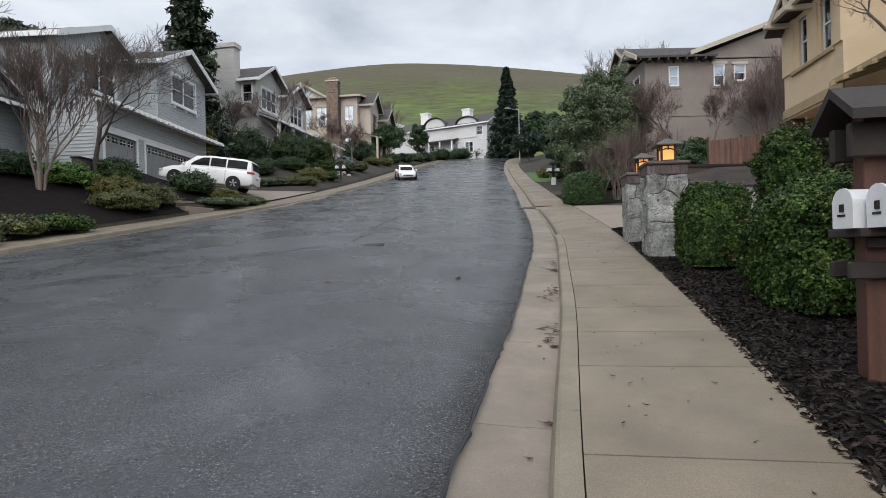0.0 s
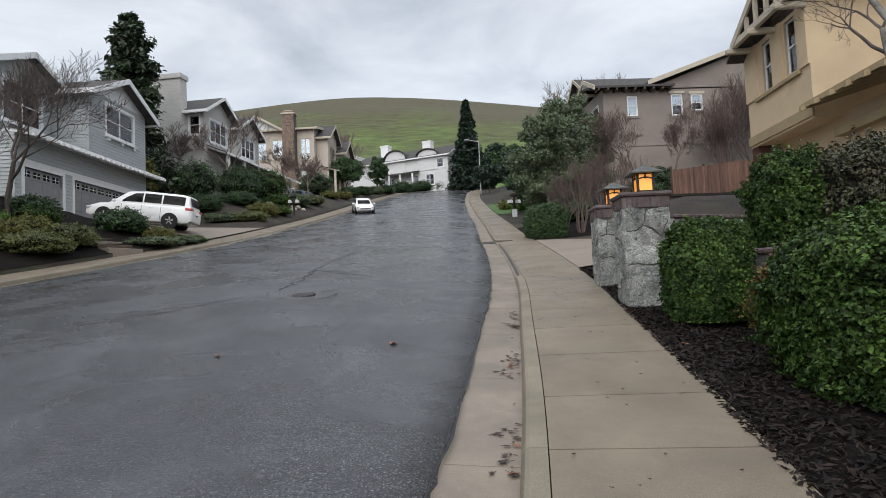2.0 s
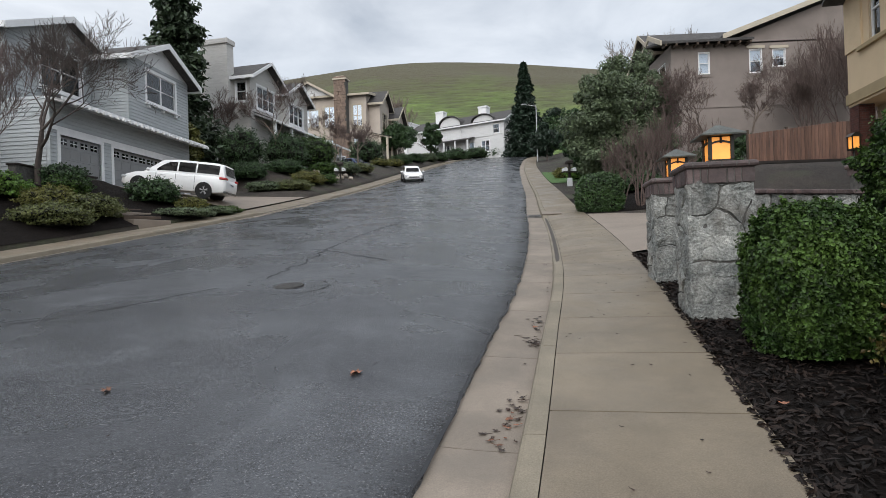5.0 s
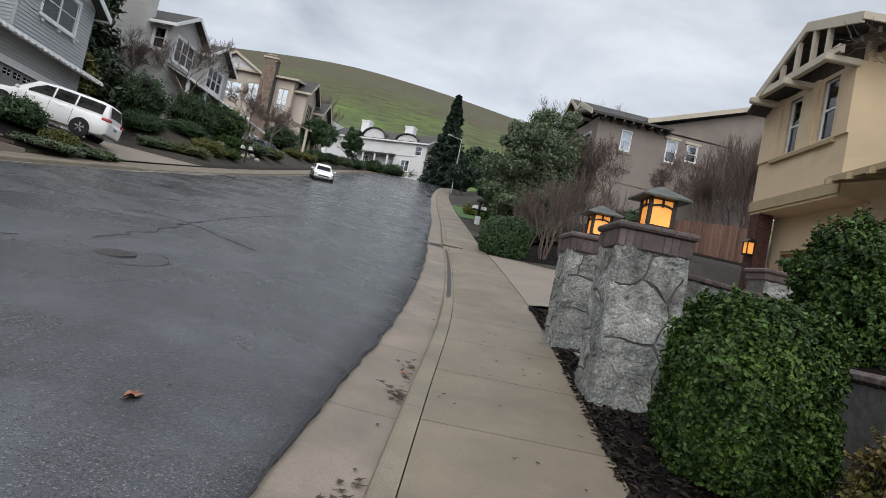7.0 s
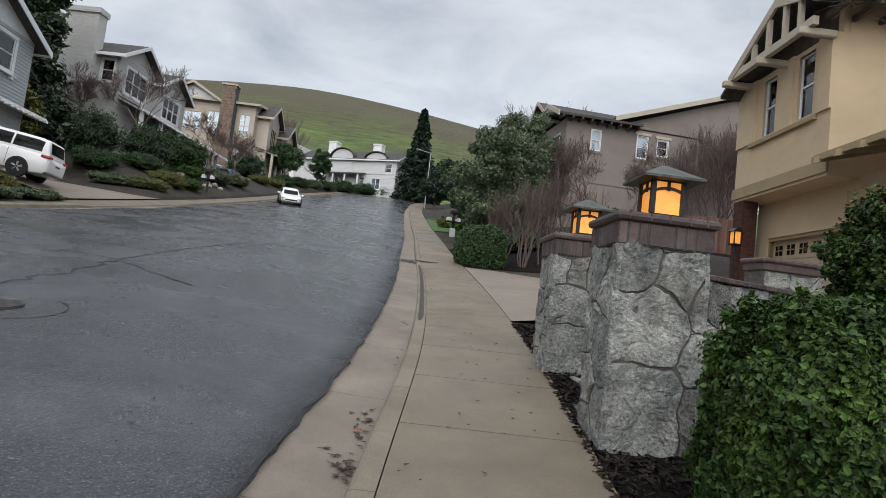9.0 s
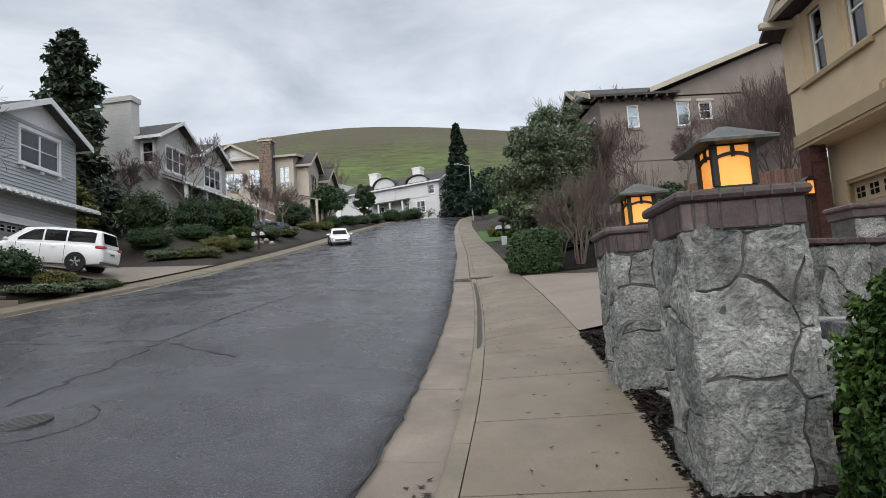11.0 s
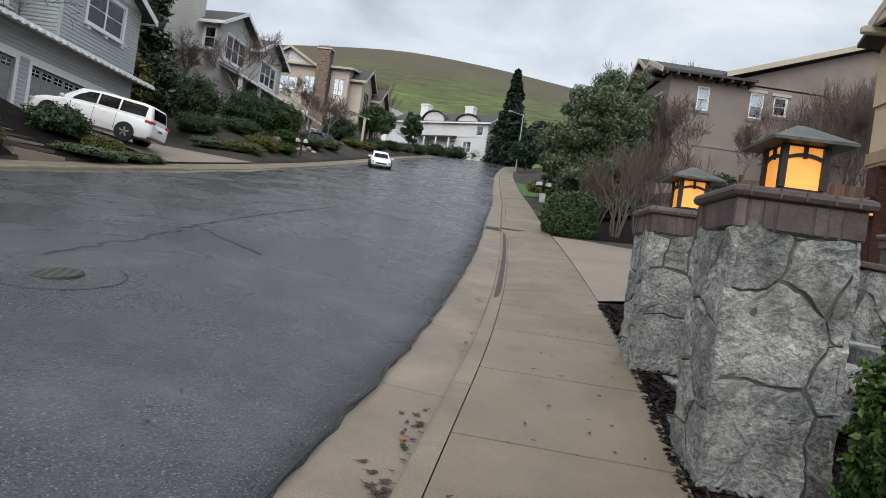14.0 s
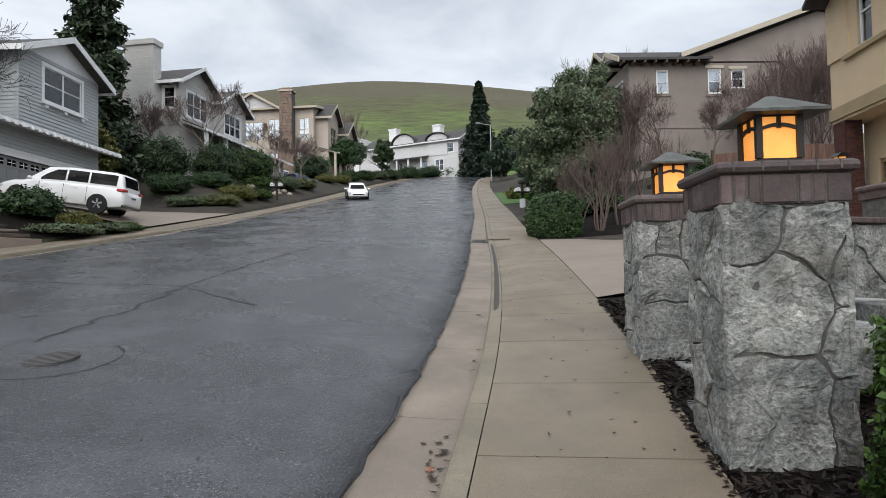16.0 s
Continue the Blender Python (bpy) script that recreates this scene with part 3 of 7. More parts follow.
def window(parent, axis, c, out, a0, a1, z0, z1, trim="white", sashes=1, sill=True, blind=0.0, casing=0.09, bars=1, box_sill=False):
    """A framed sash window in an opening: casing, sashes, panes, sill and, where seen, a blind behind the glass."""
    bm = bmesh.new()
    f = c + out * 0.035
    for s0, s1, t0, t1 in ((a0 - casing, a0, z0 - casing, z1 + casing), (a1, a1 + casing, z0 - casing, z1 + casing), (a0, a1, z1, z1 + casing), (a0, a1, z0 - casing, z0)):
        obox(bm, axis, c - out * 0.1, f, s0, s1, t0, t1)
    w = part("window", bm, trim, parent)
    step = (a1 - a0) / sashes
    for k in range(sashes):
        b0, b1 = a0 + k * step, a0 + (k + 1) * step
        bm = bmesh.new()
        fr = 0.05
        for s0, s1, t0, t1 in ((b0, b0 + fr, z0, z1), (b1 - fr, b1, z0, z1), (b0 + fr, b1 - fr, z1 - fr, z1), (b0 + fr, b1 - fr, z0, z0 + fr)):
            obox(bm, axis, c - out * 0.09, c - out * 0.02, s0, s1, t0, t1)
        for q in range(bars):
            zc = z0 + (z1 - z0) * (q + 1) / (bars + 1)
            obox(bm, axis, c - out * 0.09, c - out * 0.015, b0 + fr, b1 - fr, zc - 0.025, zc + 0.025)
        part("sash", bm, trim, w)
        bm = bmesh.new()
        obox(bm, axis, c - out * 0.065, c - out * 0.055, b0 + fr, b1 - fr, z0 + fr, z1 - fr)
        p = part("pane", bm, "glass", w)
        p.visible_shadow = False
    if blind:
        bm = bmesh.new()
        obox(bm, axis, c - out * 0.14, c - out * 0.12, a0 + 0.03, a1 - 0.03, z1 - (z1 - z0) * blind, z1)
        part("blind", bm, "blind", w)
    # added dark sheet behind the panes, painting the room's shade
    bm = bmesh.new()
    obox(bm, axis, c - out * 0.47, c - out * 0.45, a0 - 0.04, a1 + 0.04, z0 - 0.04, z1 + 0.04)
    part("room_shade", bm, "interior_shade", w)
    if sill:
        bm = bmesh.new()
        d = 0.22 if box_sill else 0.09
        obox(bm, axis, c, c + out * d, a0 - casing - 0.08, a1 + casing + 0.08, z0 - casing - 0.07, z0 - casing)
        if box_sill:
            for q in range(3):
                s = a0 - 0.05 + (a1 - a0 - 0.1) * q / 2
                obox(bm, axis, c, c + out * 0.16, s, s + 0.2, z0 - casing - 0.24, z0 - casing - 0.07)
        part("sill", bm, trim, w)
    return w


def slab(bm, a, b, c, d, t):
    """A plate with the upper corners a, b, c, d and thickness t downwards."""
    top = [bm.verts.new(p) for p in (a, b, c, d)]
    low = [bm.verts.new((p[0], p[1], p[2] - t)) for p in (a, b, c, d)]
    bm.faces.new(top)
    bm.faces.new(low[::-1])
    for i in range(4):
        j = (i + 1) % 4
        bm.faces.new((top[j], top[i], low[i], low[j]))
    bmesh.ops.recalc_face_normals(bm, faces=bm.faces[:])


def gable_roof(parent, x0, x1, y0, y1, ze, zr, ridge="x", over=0.5, trim="white", mat="shingle", wallmat=None, ends=(1, 1), fascia=0.24, yr=None, rafters=0):
    """Two slopes over the rectangle, with barge boards and gable ends. ridge: the axis that the ridge runs along."""
    if ridge == "x":
        a0, a1, b0, b1 = x0, x1, y0, y1
        at = lambda a, b, z: (a, b, z)  # noqa: E731
    else:
        a0, a1, b0, b1 = y0, y1, x0, x1
        at = lambda a, b, z: (b, a, z)  # noqa: E731
    mid = yr if yr is not None else (b0 + b1) / 2
    roof_bm, t = bmesh.new(), 0.14
    A0, A1 = a0 - over, a1 + over
    sides = []
    for b in (b0, b1):
        slope = (zr - ze) / (mid - b)
        be = b + (over if b > mid else -over)
        sides.append((be, ze + slope * (be - b)))
        slab(roof_bm, at(A0, be, sides[-1][1] + t), at(A1, be, sides[-1][1] + t), at(A1, mid, zr + t), at(A0, mid, zr + t), t)
    roof = part("roof", roof_bm, mat, parent)
    bm = bmesh.new()
    for n, a in enumerate((A0, A1)):
        if not ends[n]:
            continue
        d = -0.05 if n == 0 else 0.05
        for be, z in sides:
            p = [at(a, be, z + t + 0.03), at(a, mid, zr + t + 0.03), at(a + d, mid, zr + t + 0.03), at(a + d, be, z + t + 0.03)]
            slab(bm, *p, fascia)
    for be, z in sides:
        s = 0.05 if be > mid else -0.05
        slab(bm, at(A0, be, z + t), at(A1, be, z + t), at(A1, be + s, z + t), at(A0, be + s, z + t), fascia * 0.8)
    part("barge_board", bm, trim, roof)
    if rafters:
        for be, z in sides:
            for k in range(rafters):
                a = A0 + 0.2 + (A1 - A0 - 0.4) * k / max(rafters - 1, 1)
                s = -0.45 if be > mid else 0.45
                bm = bmesh.new()
                slab(bm, at(a, be, z - 0.01), at(a + 0.09, be, z - 0.01), at(a + 0.09, be + s, z + 0.1), at(a, be + s, z + 0.1), 0.14)
                part("rafter_tail", bm, trim, roof)
    if wallmat:
        for n, a in enumerate((a0, a1)):
            if ends[n]:
                bm = bmesh.new()
                i = 0.2 if n == 0 else -0.2
                prism(bm, [(b0, ze), (b1, ze), (mid, zr)], min(a, a + i), max(a, a + i), "x" if ridge == "x" else "y")
                part("gable", bm, wallmat, parent)
    return roof


def body(parent, x0, x1, y0, y1, z0, z1, mat, holes=None, floor=True):
    """Four walls; holes by side: e, w, n, s."""
    holes = holes or {}
    wall(parent, "x", x1, -1, y0, y1, z0, z1, mat, holes.get("e", ()))
    wall(parent, "x", x0, 1, y0, y1, z0, z1, mat, holes.get("w", ()))
    wall(parent, "y", y0, 1, x0 + 0.2, x1 - 0.2, z0, z1, mat, holes.get("s", ()))
    wall(parent, "y", y1, -1, x0 + 0.2, x1 - 0.2, z0, z1, mat, holes.get("n", ()))


def garage_door(parent, axis, c, out, a0, a1, z0, z1, mat, trim, lights=8):
    """A panelled up-and-over door in a white surround with a row of small lights."""
    bm = bmesh.new()
    w = 0.2
    for s0, s1, t0, t1 in ((a0 - w, a0, z0, z1 + w), (a1, a1 + w, z0, z1 + w), (a0, a1, z1, z1 + w)):
        obox(bm, axis, c - out * 0.12, c + out * 0.05, s0, s1, t0, t1)
    d = part("garage_door", bm, trim, parent)
    rows_, h = 4, (z1 - z0) / 4
    step = (a1 - a0) / lights
    for r in range(rows_):
        bm = bmesh.new()
        obox(bm, axis, c - out * 0.16, c - out * 0.12, a0, a1, z0 + r * h + 0.006, z0 + (r + 1) * h - 0.006)
        if r < 3:
            for k in range(lights):
                obox(bm, axis, c - out * 0.12, c - out * 0.105, a0 + k * step + 0.08, a0 + (k + 1) * step - 0.08, z0 + r * h + 0.09, z0 + (r + 1) * h - 0.09)
        part("panel", bm, mat, d)
    for k in range(lights):
        bm = bmesh.new()
        q0, q1, t0, t1 = a0 + k * step + 0.12, a0 + (k + 1) * step - 0.12, z1 - h + 0.14, z1 - 0.14
        obox(bm, axis, c - out * 0.12, c - out * 0.112, q0, q1, t0, t1)
        part("light", bm, "car_glass", d)
        bm = bmesh.new()
        obox(bm, axis, c - out * 0.112, c - out * 0.1, (q0 + q1) / 2 - 0.015, (q0 + q1) / 2 + 0.015, t0, t1)
        obox(bm, axis, c - out * 0.112, c - out * 0.1, q0, q1, (t0 + t1) / 2 - 0.015, (t0 + t1) / 2 + 0.015)
        part("muntin", bm, trim, d)
    return d


def awning(parent, x0, x1, y0, y1, z_in, z_out, trim="white", mat="shingle", step=0.55, axis="x", depth=0.16):
    """A pent roof along a wall, on bracket ends. x0 is the wall line and x1 the eave."""
    bm = bmesh.new()
    slab(bm, (x0, y0, z_in), (x1, y0, z_out), (x1, y1, z_out), (x0, y1, z_in), 0.08)
    a = part("awning", bm, mat, parent)
    s = 0.05 if x1 > x0 else -0.05
    bm = bmesh.new()
    slab(bm, (x1, y0 - 0.05, z_out + 0.02), (x1 + s, y0 - 0.05, z_out + 0.02), (x1 + s, y1 + 0.05, z_out + 0.02), (x1, y1 + 0.05, z_out + 0.02), depth)
    part("fascia", bm, trim, a)
    n = max(int((y1 - y0) / step), 2)
    for k in range(n):
        y = y0 + 0.1 + (y1 - y0 - 0.3) * k / (n - 1)
        bm = bmesh.new()
        slab(bm, (x0, y, z_in - 0.09), (x1 + s * 4, y, z_out - 0.09), (x1 + s * 4, y + 0.1, z_out - 0.09), (x0, y + 0.1, z_in - 0.09), 0.16)
        part("bracket", bm, trim, a)
    return a


# blue-grey house with two garage doors
HA = thing("house", "blue-grey lap-sided house with white trim and two garage doors", "house", pose(-17.35, 36.9, 6.0, 0, 0, -4))
wall(HA, "x", 0, -1, -5.9, 6.3, -0.6, 3.95, "blue_siding", [(-5.3, -2.45, -0.6, 2.25), (-1.45, 5.55, -0.6, 2.25)])
wall(HA, "y", -5.9, 1, -10, -0.2, -1.2, 3.95, "blue_siding")
wall(HA, "y", 6.3, -1, -10, -0.2, -0.6, 7.8, "blue_siding")
garage_door(HA, "x", 0, 1, -5.3, -2.45, 0.0, 2.25, "garage_grey", "white", 4)
garage_door(HA, "x", 0, 1, -1.45, 5.55, 0.0, 2.25, "garage_grey", "white", 9)
awning(HA, 0.0, 0.95, -6.3, 6.9, 4.0, 3.72, step=0.5)
bm = bmesh.new()
box(bm, 0, 0.05, -5.9, 6.3, 2.42, 2.62)
part("band_board", bm, "white", HA)
# gabled upper storey over the doors
wall(HA, "x", 0, -1, 0, 6.3, 3.95, 7.8, "blue_siding", [(1.75, 4.75, 5.6, 7.35)])
wall(HA, "y", 0, 1, -9.8, -0.2, 3.95, 7.8, "blue_siding")
window(HA, "x", 0, 1, 1.75, 4.75, 5.6, 7.35, sashes=2, blind=0.75, casing=0.19, box_sill=True)
gable_roof(HA, -9, 0, 0, 6.3, 7.75, 9.2, "x", 0.65, wallmat="white", ends=(0, 1), fascia=0.34)
# recessed upper storey
wall(HA, "x", -2.1, -1, -6.0, -0.2, 3.95, 7.4, "blue_siding", [(-3.8, -1.0, 5.15, 7.2)])
wall(HA, "y", -6.0, 1, -14, -2.3, 3.95, 7.35, "blue_siding", [(-9.2, -7.8, 5.2, 6.9)])
window(HA, "x", -2.1, 1, -3.8, -1.0, 5.15, 7.2, sashes=2, blind=0.5, casing=0.19, box_sill=True)
window(HA, "y", -6.0, -1, -9.2, -7.8, 5.2, 6.9, sashes=1, blind=0.5, casing=0.12)
gable_roof(HA, -14, -2.1, -6.0, 1.6, 7.35, 8.95, "x", 0.6, wallmat="blue_siding", ends=(0, 1), fascia=0.34)
# low wing with the entrance
wall(HA, "x", -4.2, -1, -13.5, -5.9, -1.6, 3.9, "blue_siding", [(-12.2, -10.4, 0.6, 2.6), (-8.6, -7.5, -0.2, 2.2)])
wall(HA, "y", -13.5, 1, -12, -4.4, -1.6, 3.9, "blue_siding")
window(HA, "x", -4.2, 1, -12.2, -10.4, 0.6, 2.6, sashes=2, casing=0.14)
bm = bmesh.new()
box(bm, -4.35, -4.25, -8.6, -7.5, -0.2, 2.2)
part("front_door", bm, "white", HA)
awning(HA, -4.2, -2.9, -14.0, -6.0, 3.9, 3.3, step=0.9)
for y in (-13.3, -9.6, -6.4):
    bm = bmesh.new()
    box(bm, -3.25, -3.05, y, y + 0.2, -1.2, 3.2)
    part("porch_post", bm, "white", HA)
gable_roof(HA, -12, -4.2, -13.5, -5.9, 3.95, 6.2, "x", 0.5, wallmat="blue_siding", ends=(0, 1), fascia=0.3)

# neighbouring house beyond the first, with a low bay towards the street
HZ = thing("house", "grey-blue house with a white panelled bay and shutters", "house", pose(-20.0, 21.5, 4.1, 0, 0, -6))
body(HZ, -9, 0, -7, 3.4, -1.5, 3.4, "blue_siding", {"e": [(-0.6, 1.9, 0.5, 2.9)]})
window(HZ, "x", 0, 1, -0.6, 1.9, 0.5, 2.9, sashes=2, blind=0.45, casing=0.22)
gable_roof(HZ, -9, 0, -3.0, 3.4, 3.4, 5.1, "x", 0.6, wallmat="white", ends=(0, 1), fascia=0.34)
body(HZ, -12, -1.6, -9, -0.6, 3.4, 6.6, "blue_siding", {"e": [(-4.2, -1.6, 4.3, 6.1)]})
window(HZ, "x", -1.6, 1, -4.2, -1.6, 4.3, 6.1, sashes=2, blind=0.45, casing=0.16)
gable_roof(HZ, -12, -1.6, -9, -0.6, 6.6, 8.6, "x", 0.7, wallmat="blue_siding", ends=(0, 1), fascia=0.34)

# pale grey house with the tall sided chimney
HB = thing("house", "pale grey sided house with a tall boxed chimney", "house", pose(-16.7, 54.5, 8.6, 0, 0, -11))
body(HB, -11, 0, 0, 5.1, -1.5, 9.2, "grey_siding", {"e": [(1.1, 4.0, 6.6, 8.5)], "s": [(-1.3, -0.4, 7.0, 8.6)]})
window(HB, "x", 0, 1, 1.1, 4.0, 6.6, 8.5, sashes=3, casing=0.16)
window(HB, "y", 0, -1, -1.3, -0.4, 7.0, 8.6, sashes=1, casing=0.14)
gable_roof(HB, -11, 0, 0, 5.1, 9.2, 10.7, "x", 0.7, wallmat="grey_siding", ends=(0, 1), fascia=0.3, rafters=14)
bm = bmesh.new()
box(bm, -4.0, -1.5, -1.0, 0.0, -1.5, 11.9)
box(bm, -4.12, -1.38, -1.12, 0.1, 11.7, 12.1)
part("chimney", bm, "grey_siding", HB)
body(HB, -10, 0.5, 5.1, 9.8, -1.5, 8.8, "grey_siding", {"e": [(6.0, 8.8, 6.2, 8.0)]})
window(HB, "x", 0.5, 1, 6.0, 8.8, 6.2, 8.0, sashes=3, casing=0.16)
gable_roof(HB, -10, 0.5, 5.1, 9.8, 8.8, 10.2, "x", 0.6, wallmat="grey_siding", ends=(0, 1), fascia=0.3)
body(HB, -6, 1.4, 9.8, 15.0, -1.5, 5.6, "grey_siding", {"e": [(11, 14, 2.2, 4.2)]})
window(HB, "x", 1.4, 1, 11, 14, 2.2, 4.2, sashes=3, casing=0.16)
awning(HB, 0.0, 1.9, 0.4, 9.4, 6.1, 5.3, step=0.7)
awning(HB, 0.4, 2.6, 9.4, 15.6, 6.0, 5.0, step=0.7)
for y in (1.0, 4.0, 7.0, 10.0, 13.0, 15.2):
    bm = bmesh.new()
    box(bm, 1.5, 1.75, y, y + 0.25, -1.0, 5.2)
    part("porch_post", bm, "white", HB)

# tan house with the stone chimney
HC = thing("house", "tan stucco house with cream trim and a rough stone chimney", "house", pose(-14.5, 85.5, 14.2, 0, 0, -8))
HCW = [(-6.6, -4.0, 5.6, 8.0), (-3.2, -1.7, 5.4, 8.3), (0.9, 2.2, 5.4, 8.3), (-3.2, -1.7, 1.0, 3.8), (0.9, 2.2, 1.0, 3.8)]
body(HC, -14, 2.8, 0, 9, -2.5, 9.7, "tan_wall", {"s": HCW})
for a0, a1, z0, z1 in HCW:
    window(HC, "y", 0, -1, a0, a1, z0, z1, trim="cream_trim", sashes=2, casing=0.2, blind=0.7)
gable_roof(HC, -14, 2.8, 0, 9, 9.7, 10.5, "x", 0.6, trim="cream_trim", wallmat="tan_wall", ends=(0, 1), fascia=0.34)
gable_roof(HC, -8.5, -1.8, -0.4, 8, 9.7, 11.6, "y", 0.6, trim="cream_trim", wallmat="white_siding", ends=(1, 0), fascia=0.34)
body(HC, 2.6, 4.4, 1.2, 6, -2.5, 8.9, "tan_wall", {"e": [(2.4, 4.8, 5.2, 7.6)]})
window(HC, "x", 4.4, 1, 2.4, 4.8, 5.2, 7.6, trim="cream_trim", sashes=3, casing=0.2)
gable_roof(HC, 2.4, 4.4, 1.2, 6, 8.9, 10.7, "x", 0.6, trim="cream_trim", wallmat="tan_wall", ends=(0, 1), fascia=0.36)
body(HC, 3.8, 5.4, 6, 10.5, -2.5, 7.6, "tan_wall", {"e": [(7.2, 9.4, 4.6, 6.6)]})
window(HC, "x", 5.4, 1, 7.2, 9.4, 4.6, 6.6, trim="cream_trim", sashes=2, casing=0.2)
gable_roof(HC, 3.4, 5.4, 6, 10.5, 7.6, 9.4, "x", 0.6, trim="cream_trim", wallmat="tan_wall", ends=(0, 1), fascia=0.36)
awning(HC, 3.2, 5.8, 0.9, 6.0, 4.6, 3.9, trim="cream_trim", step=1.0)
for y in (1.0, 3.4, 5.6):
    bm = bmesh.new()
    box(bm, 5.2, 5.5, y, y + 0.3, -2.5, 3.8)
    part("porch_post", bm, "cream_trim", HC)
bm = bmesh.new()
box(bm, -1.28, 0.38, -1.15, 0.0, -2.5, 11.56)
stack = part("chimney", bm, "mortar", HC, "rough brown stone chimney")
rnd = random.Random(4)
z = -2.5
while z < 11.6:
    h = rnd.uniform(0.28, 0.5)
    w = 1.1 if z < 4 else 0.85
    x = -w
    while x < w - 0.2:
        l = min(rnd.uniform(0.35, 0.8), w - x)
        g = rnd.uniform(0.0, 0.07)
        bm = bmesh.new()
        box(bm, -0.45 + x, -0.45 + x + l - 0.03, -1.2 - g, -0.02, z, z + h - 0.03)
        part("stone", bm, "chimney_stone", stack)
        x += l
    z += h
bm = bmesh.new()
box(bm, -1.45, 0.55, -1.35, 0.1, 11.55, 11.75)
box(bm, -1.0, 0.1, -1.1, -0.2, 11.75, 12.1)
part("chimney_cap", bm, "cream_trim", HC)

# white house at the top of the road
HD = thing("house", "white two-storey house with arched gables and white chimneys", "house", pose(-3.2, 121.5, 20.0, 0, 0, -30))
body(HD, -10, 14, 0, 9, -2, 6.2, "white_siding", {"s": [(1.2, 3.6, 4.0, 5.9), (8.6, 10.6, 4.0, 5.7), (11.6, 13.0, 3.8, 5.4), (0.6, 2.2, 0.6, 2.6), (6.6, 7.6, 0.2, 2.6), (9.2, 10.9, 0.6, 2.6)]})
for a0, a1, z0, z1 in ((1.2, 3.6, 4.0, 5.9), (8.6, 10.6, 4.0, 5.7), (11.6, 13.0, 3.8, 5.4), (0.6, 2.2, 0.6, 2.6), (6.6, 7.6, 0.2, 2.6), (9.2, 10.9, 0.6, 2.6)):
    window(HD, "y", 0, -1, a0, a1, z0, z1, sashes=2 if a1 - a0 > 1.5 else 1, casing=0.14)
gable_roof(HD, -10, 14, 0, 9, 6.2, 8.6, "x", 0.6, wallmat="white_siding", fascia=0.3)
for x0, x1, top in ((0.2, 4.8, 8.0), (7.6, 11.8, 7.4)):
    bm = bmesh.new()
    poly = [(x0, 3.4), (x1, 3.4), (x1, 6.2)] + [((x0 + x1) / 2 + (x1 - x0) / 2 * math.cos(a), 6.2 + (top - 6.2) * math.sin(a)) for a in np.linspace(0.25, math.pi - 0.25, 9)] + [(x0, 6.2)]
    prism(bm, poly, -0.12, 0.3, "y")
    g = part("arched_gable", bm, "white_siding", HD)
    bm = bmesh.new()
    for a0, a1 in zip(np.linspace(0, math.pi, 13), np.linspace(0, math.pi, 13)[1:]):
        p = [((x0 + x1) / 2 + (x1 - x0 + 0.5) / 2 * math.cos(a), 6.2 + (top - 6.1) * math.sin(a)) for a in (a0, a1)]
        slab(bm, (p[0][0], -0.5, p[0][1] + 0.15), (p[1][0], -0.5, p[1][1] + 0.15), (p[1][0], 4.0, p[1][1] + 0.15), (p[0][0], 4.0, p[0][1] + 0.15), 0.16)
    part("eave", bm, "shingle", g)
bm = bmesh.new()
slab(bm, (-0.8, -2.2, 3.0), (7.9, -2.2, 3.0), (7.9, 0.0, 3.6), (-0.8, 0.0, 3.6), 0.12)
part("porch_roof", bm, "shingle", HD)
for x in (-0.5, 2.0, 4.5, 7.2):
    bm = bmesh.new()
    box(bm, x, x + 0.25, -2.1, -1.85, -1.0, 2.95)
    part("porch_post", bm, "white", HD)
for x, top in ((-9.2, 8.6), (-2.4, 10.2), (7.4, 9.8)):
    bm = bmesh.new()
    box(bm, x, x + 1.7, 2.5 if x > -5 else -0.6, 4.0, -1, top)
    box(bm, x - 0.1, x + 1.8, 2.4 if x > -5 else -0.7, 4.1, top - 0.3, top)
    part("chimney", bm, "white", HD)
body(HD, 14, 18, 2, 9, -2, 2.6, "white_siding")
garage_door(HD, "y", 2, -1, 14.6, 17.4, -0.3, 1.9, "dark_wood", "white", 4)
gable_roof(HD, 14, 18, 2, 9, 2.6, 4.4, "x", 0.4, fascia=0.26)

# taupe stucco house
HE = thing("house", "taupe stucco house with brown eaves and cream window heads", "house", pose(15.4, 45.75, 7.4))
ZE = -7.4
wins = [(2.17, 2.85, 13.75 + ZE, 15.17 + ZE), (5.6, 6.37, 13.71 + ZE, 15.25 + ZE), (7.15, 7.94, 14.07 + ZE, 15.2 + ZE)]
body(HE, 0.3, 14.5, 0, 11, -2.5, 8.4, "taupe", {"s": wins, "w": [(1.2, 2.7, 12.9 + ZE, 14.9 + ZE)]})
for k, (a0, a1, z0, z1) in enumerate(wins):
    w = window(HE, "y", 0, -1, a0, a1, z0, z1, sashes=1, casing=0.05, blind=1.0 if k == 0 else 0.45, sill=False)
    bm = bmesh.new()
    obox(bm, "y", 0, -0.07, a0 - 0.2, a1 + 0.2, z0 - 0.24, z0 - 0.1)
    part("sill", bm, "taupe", w)
    if k:
        bm = bmesh.new()
        obox(bm, "y", 0, -0.1, a0 - 0.22, a1 + 0.22, z1 + 0.08, z1 + 0.26)
        part("lintel", bm, "cream_trim", w)
window(HE, "x", 0.3, -1, 1.2, 2.7, 12.9 + ZE, 14.9 + ZE, sashes=1, casing=0.05, blind=0.5)
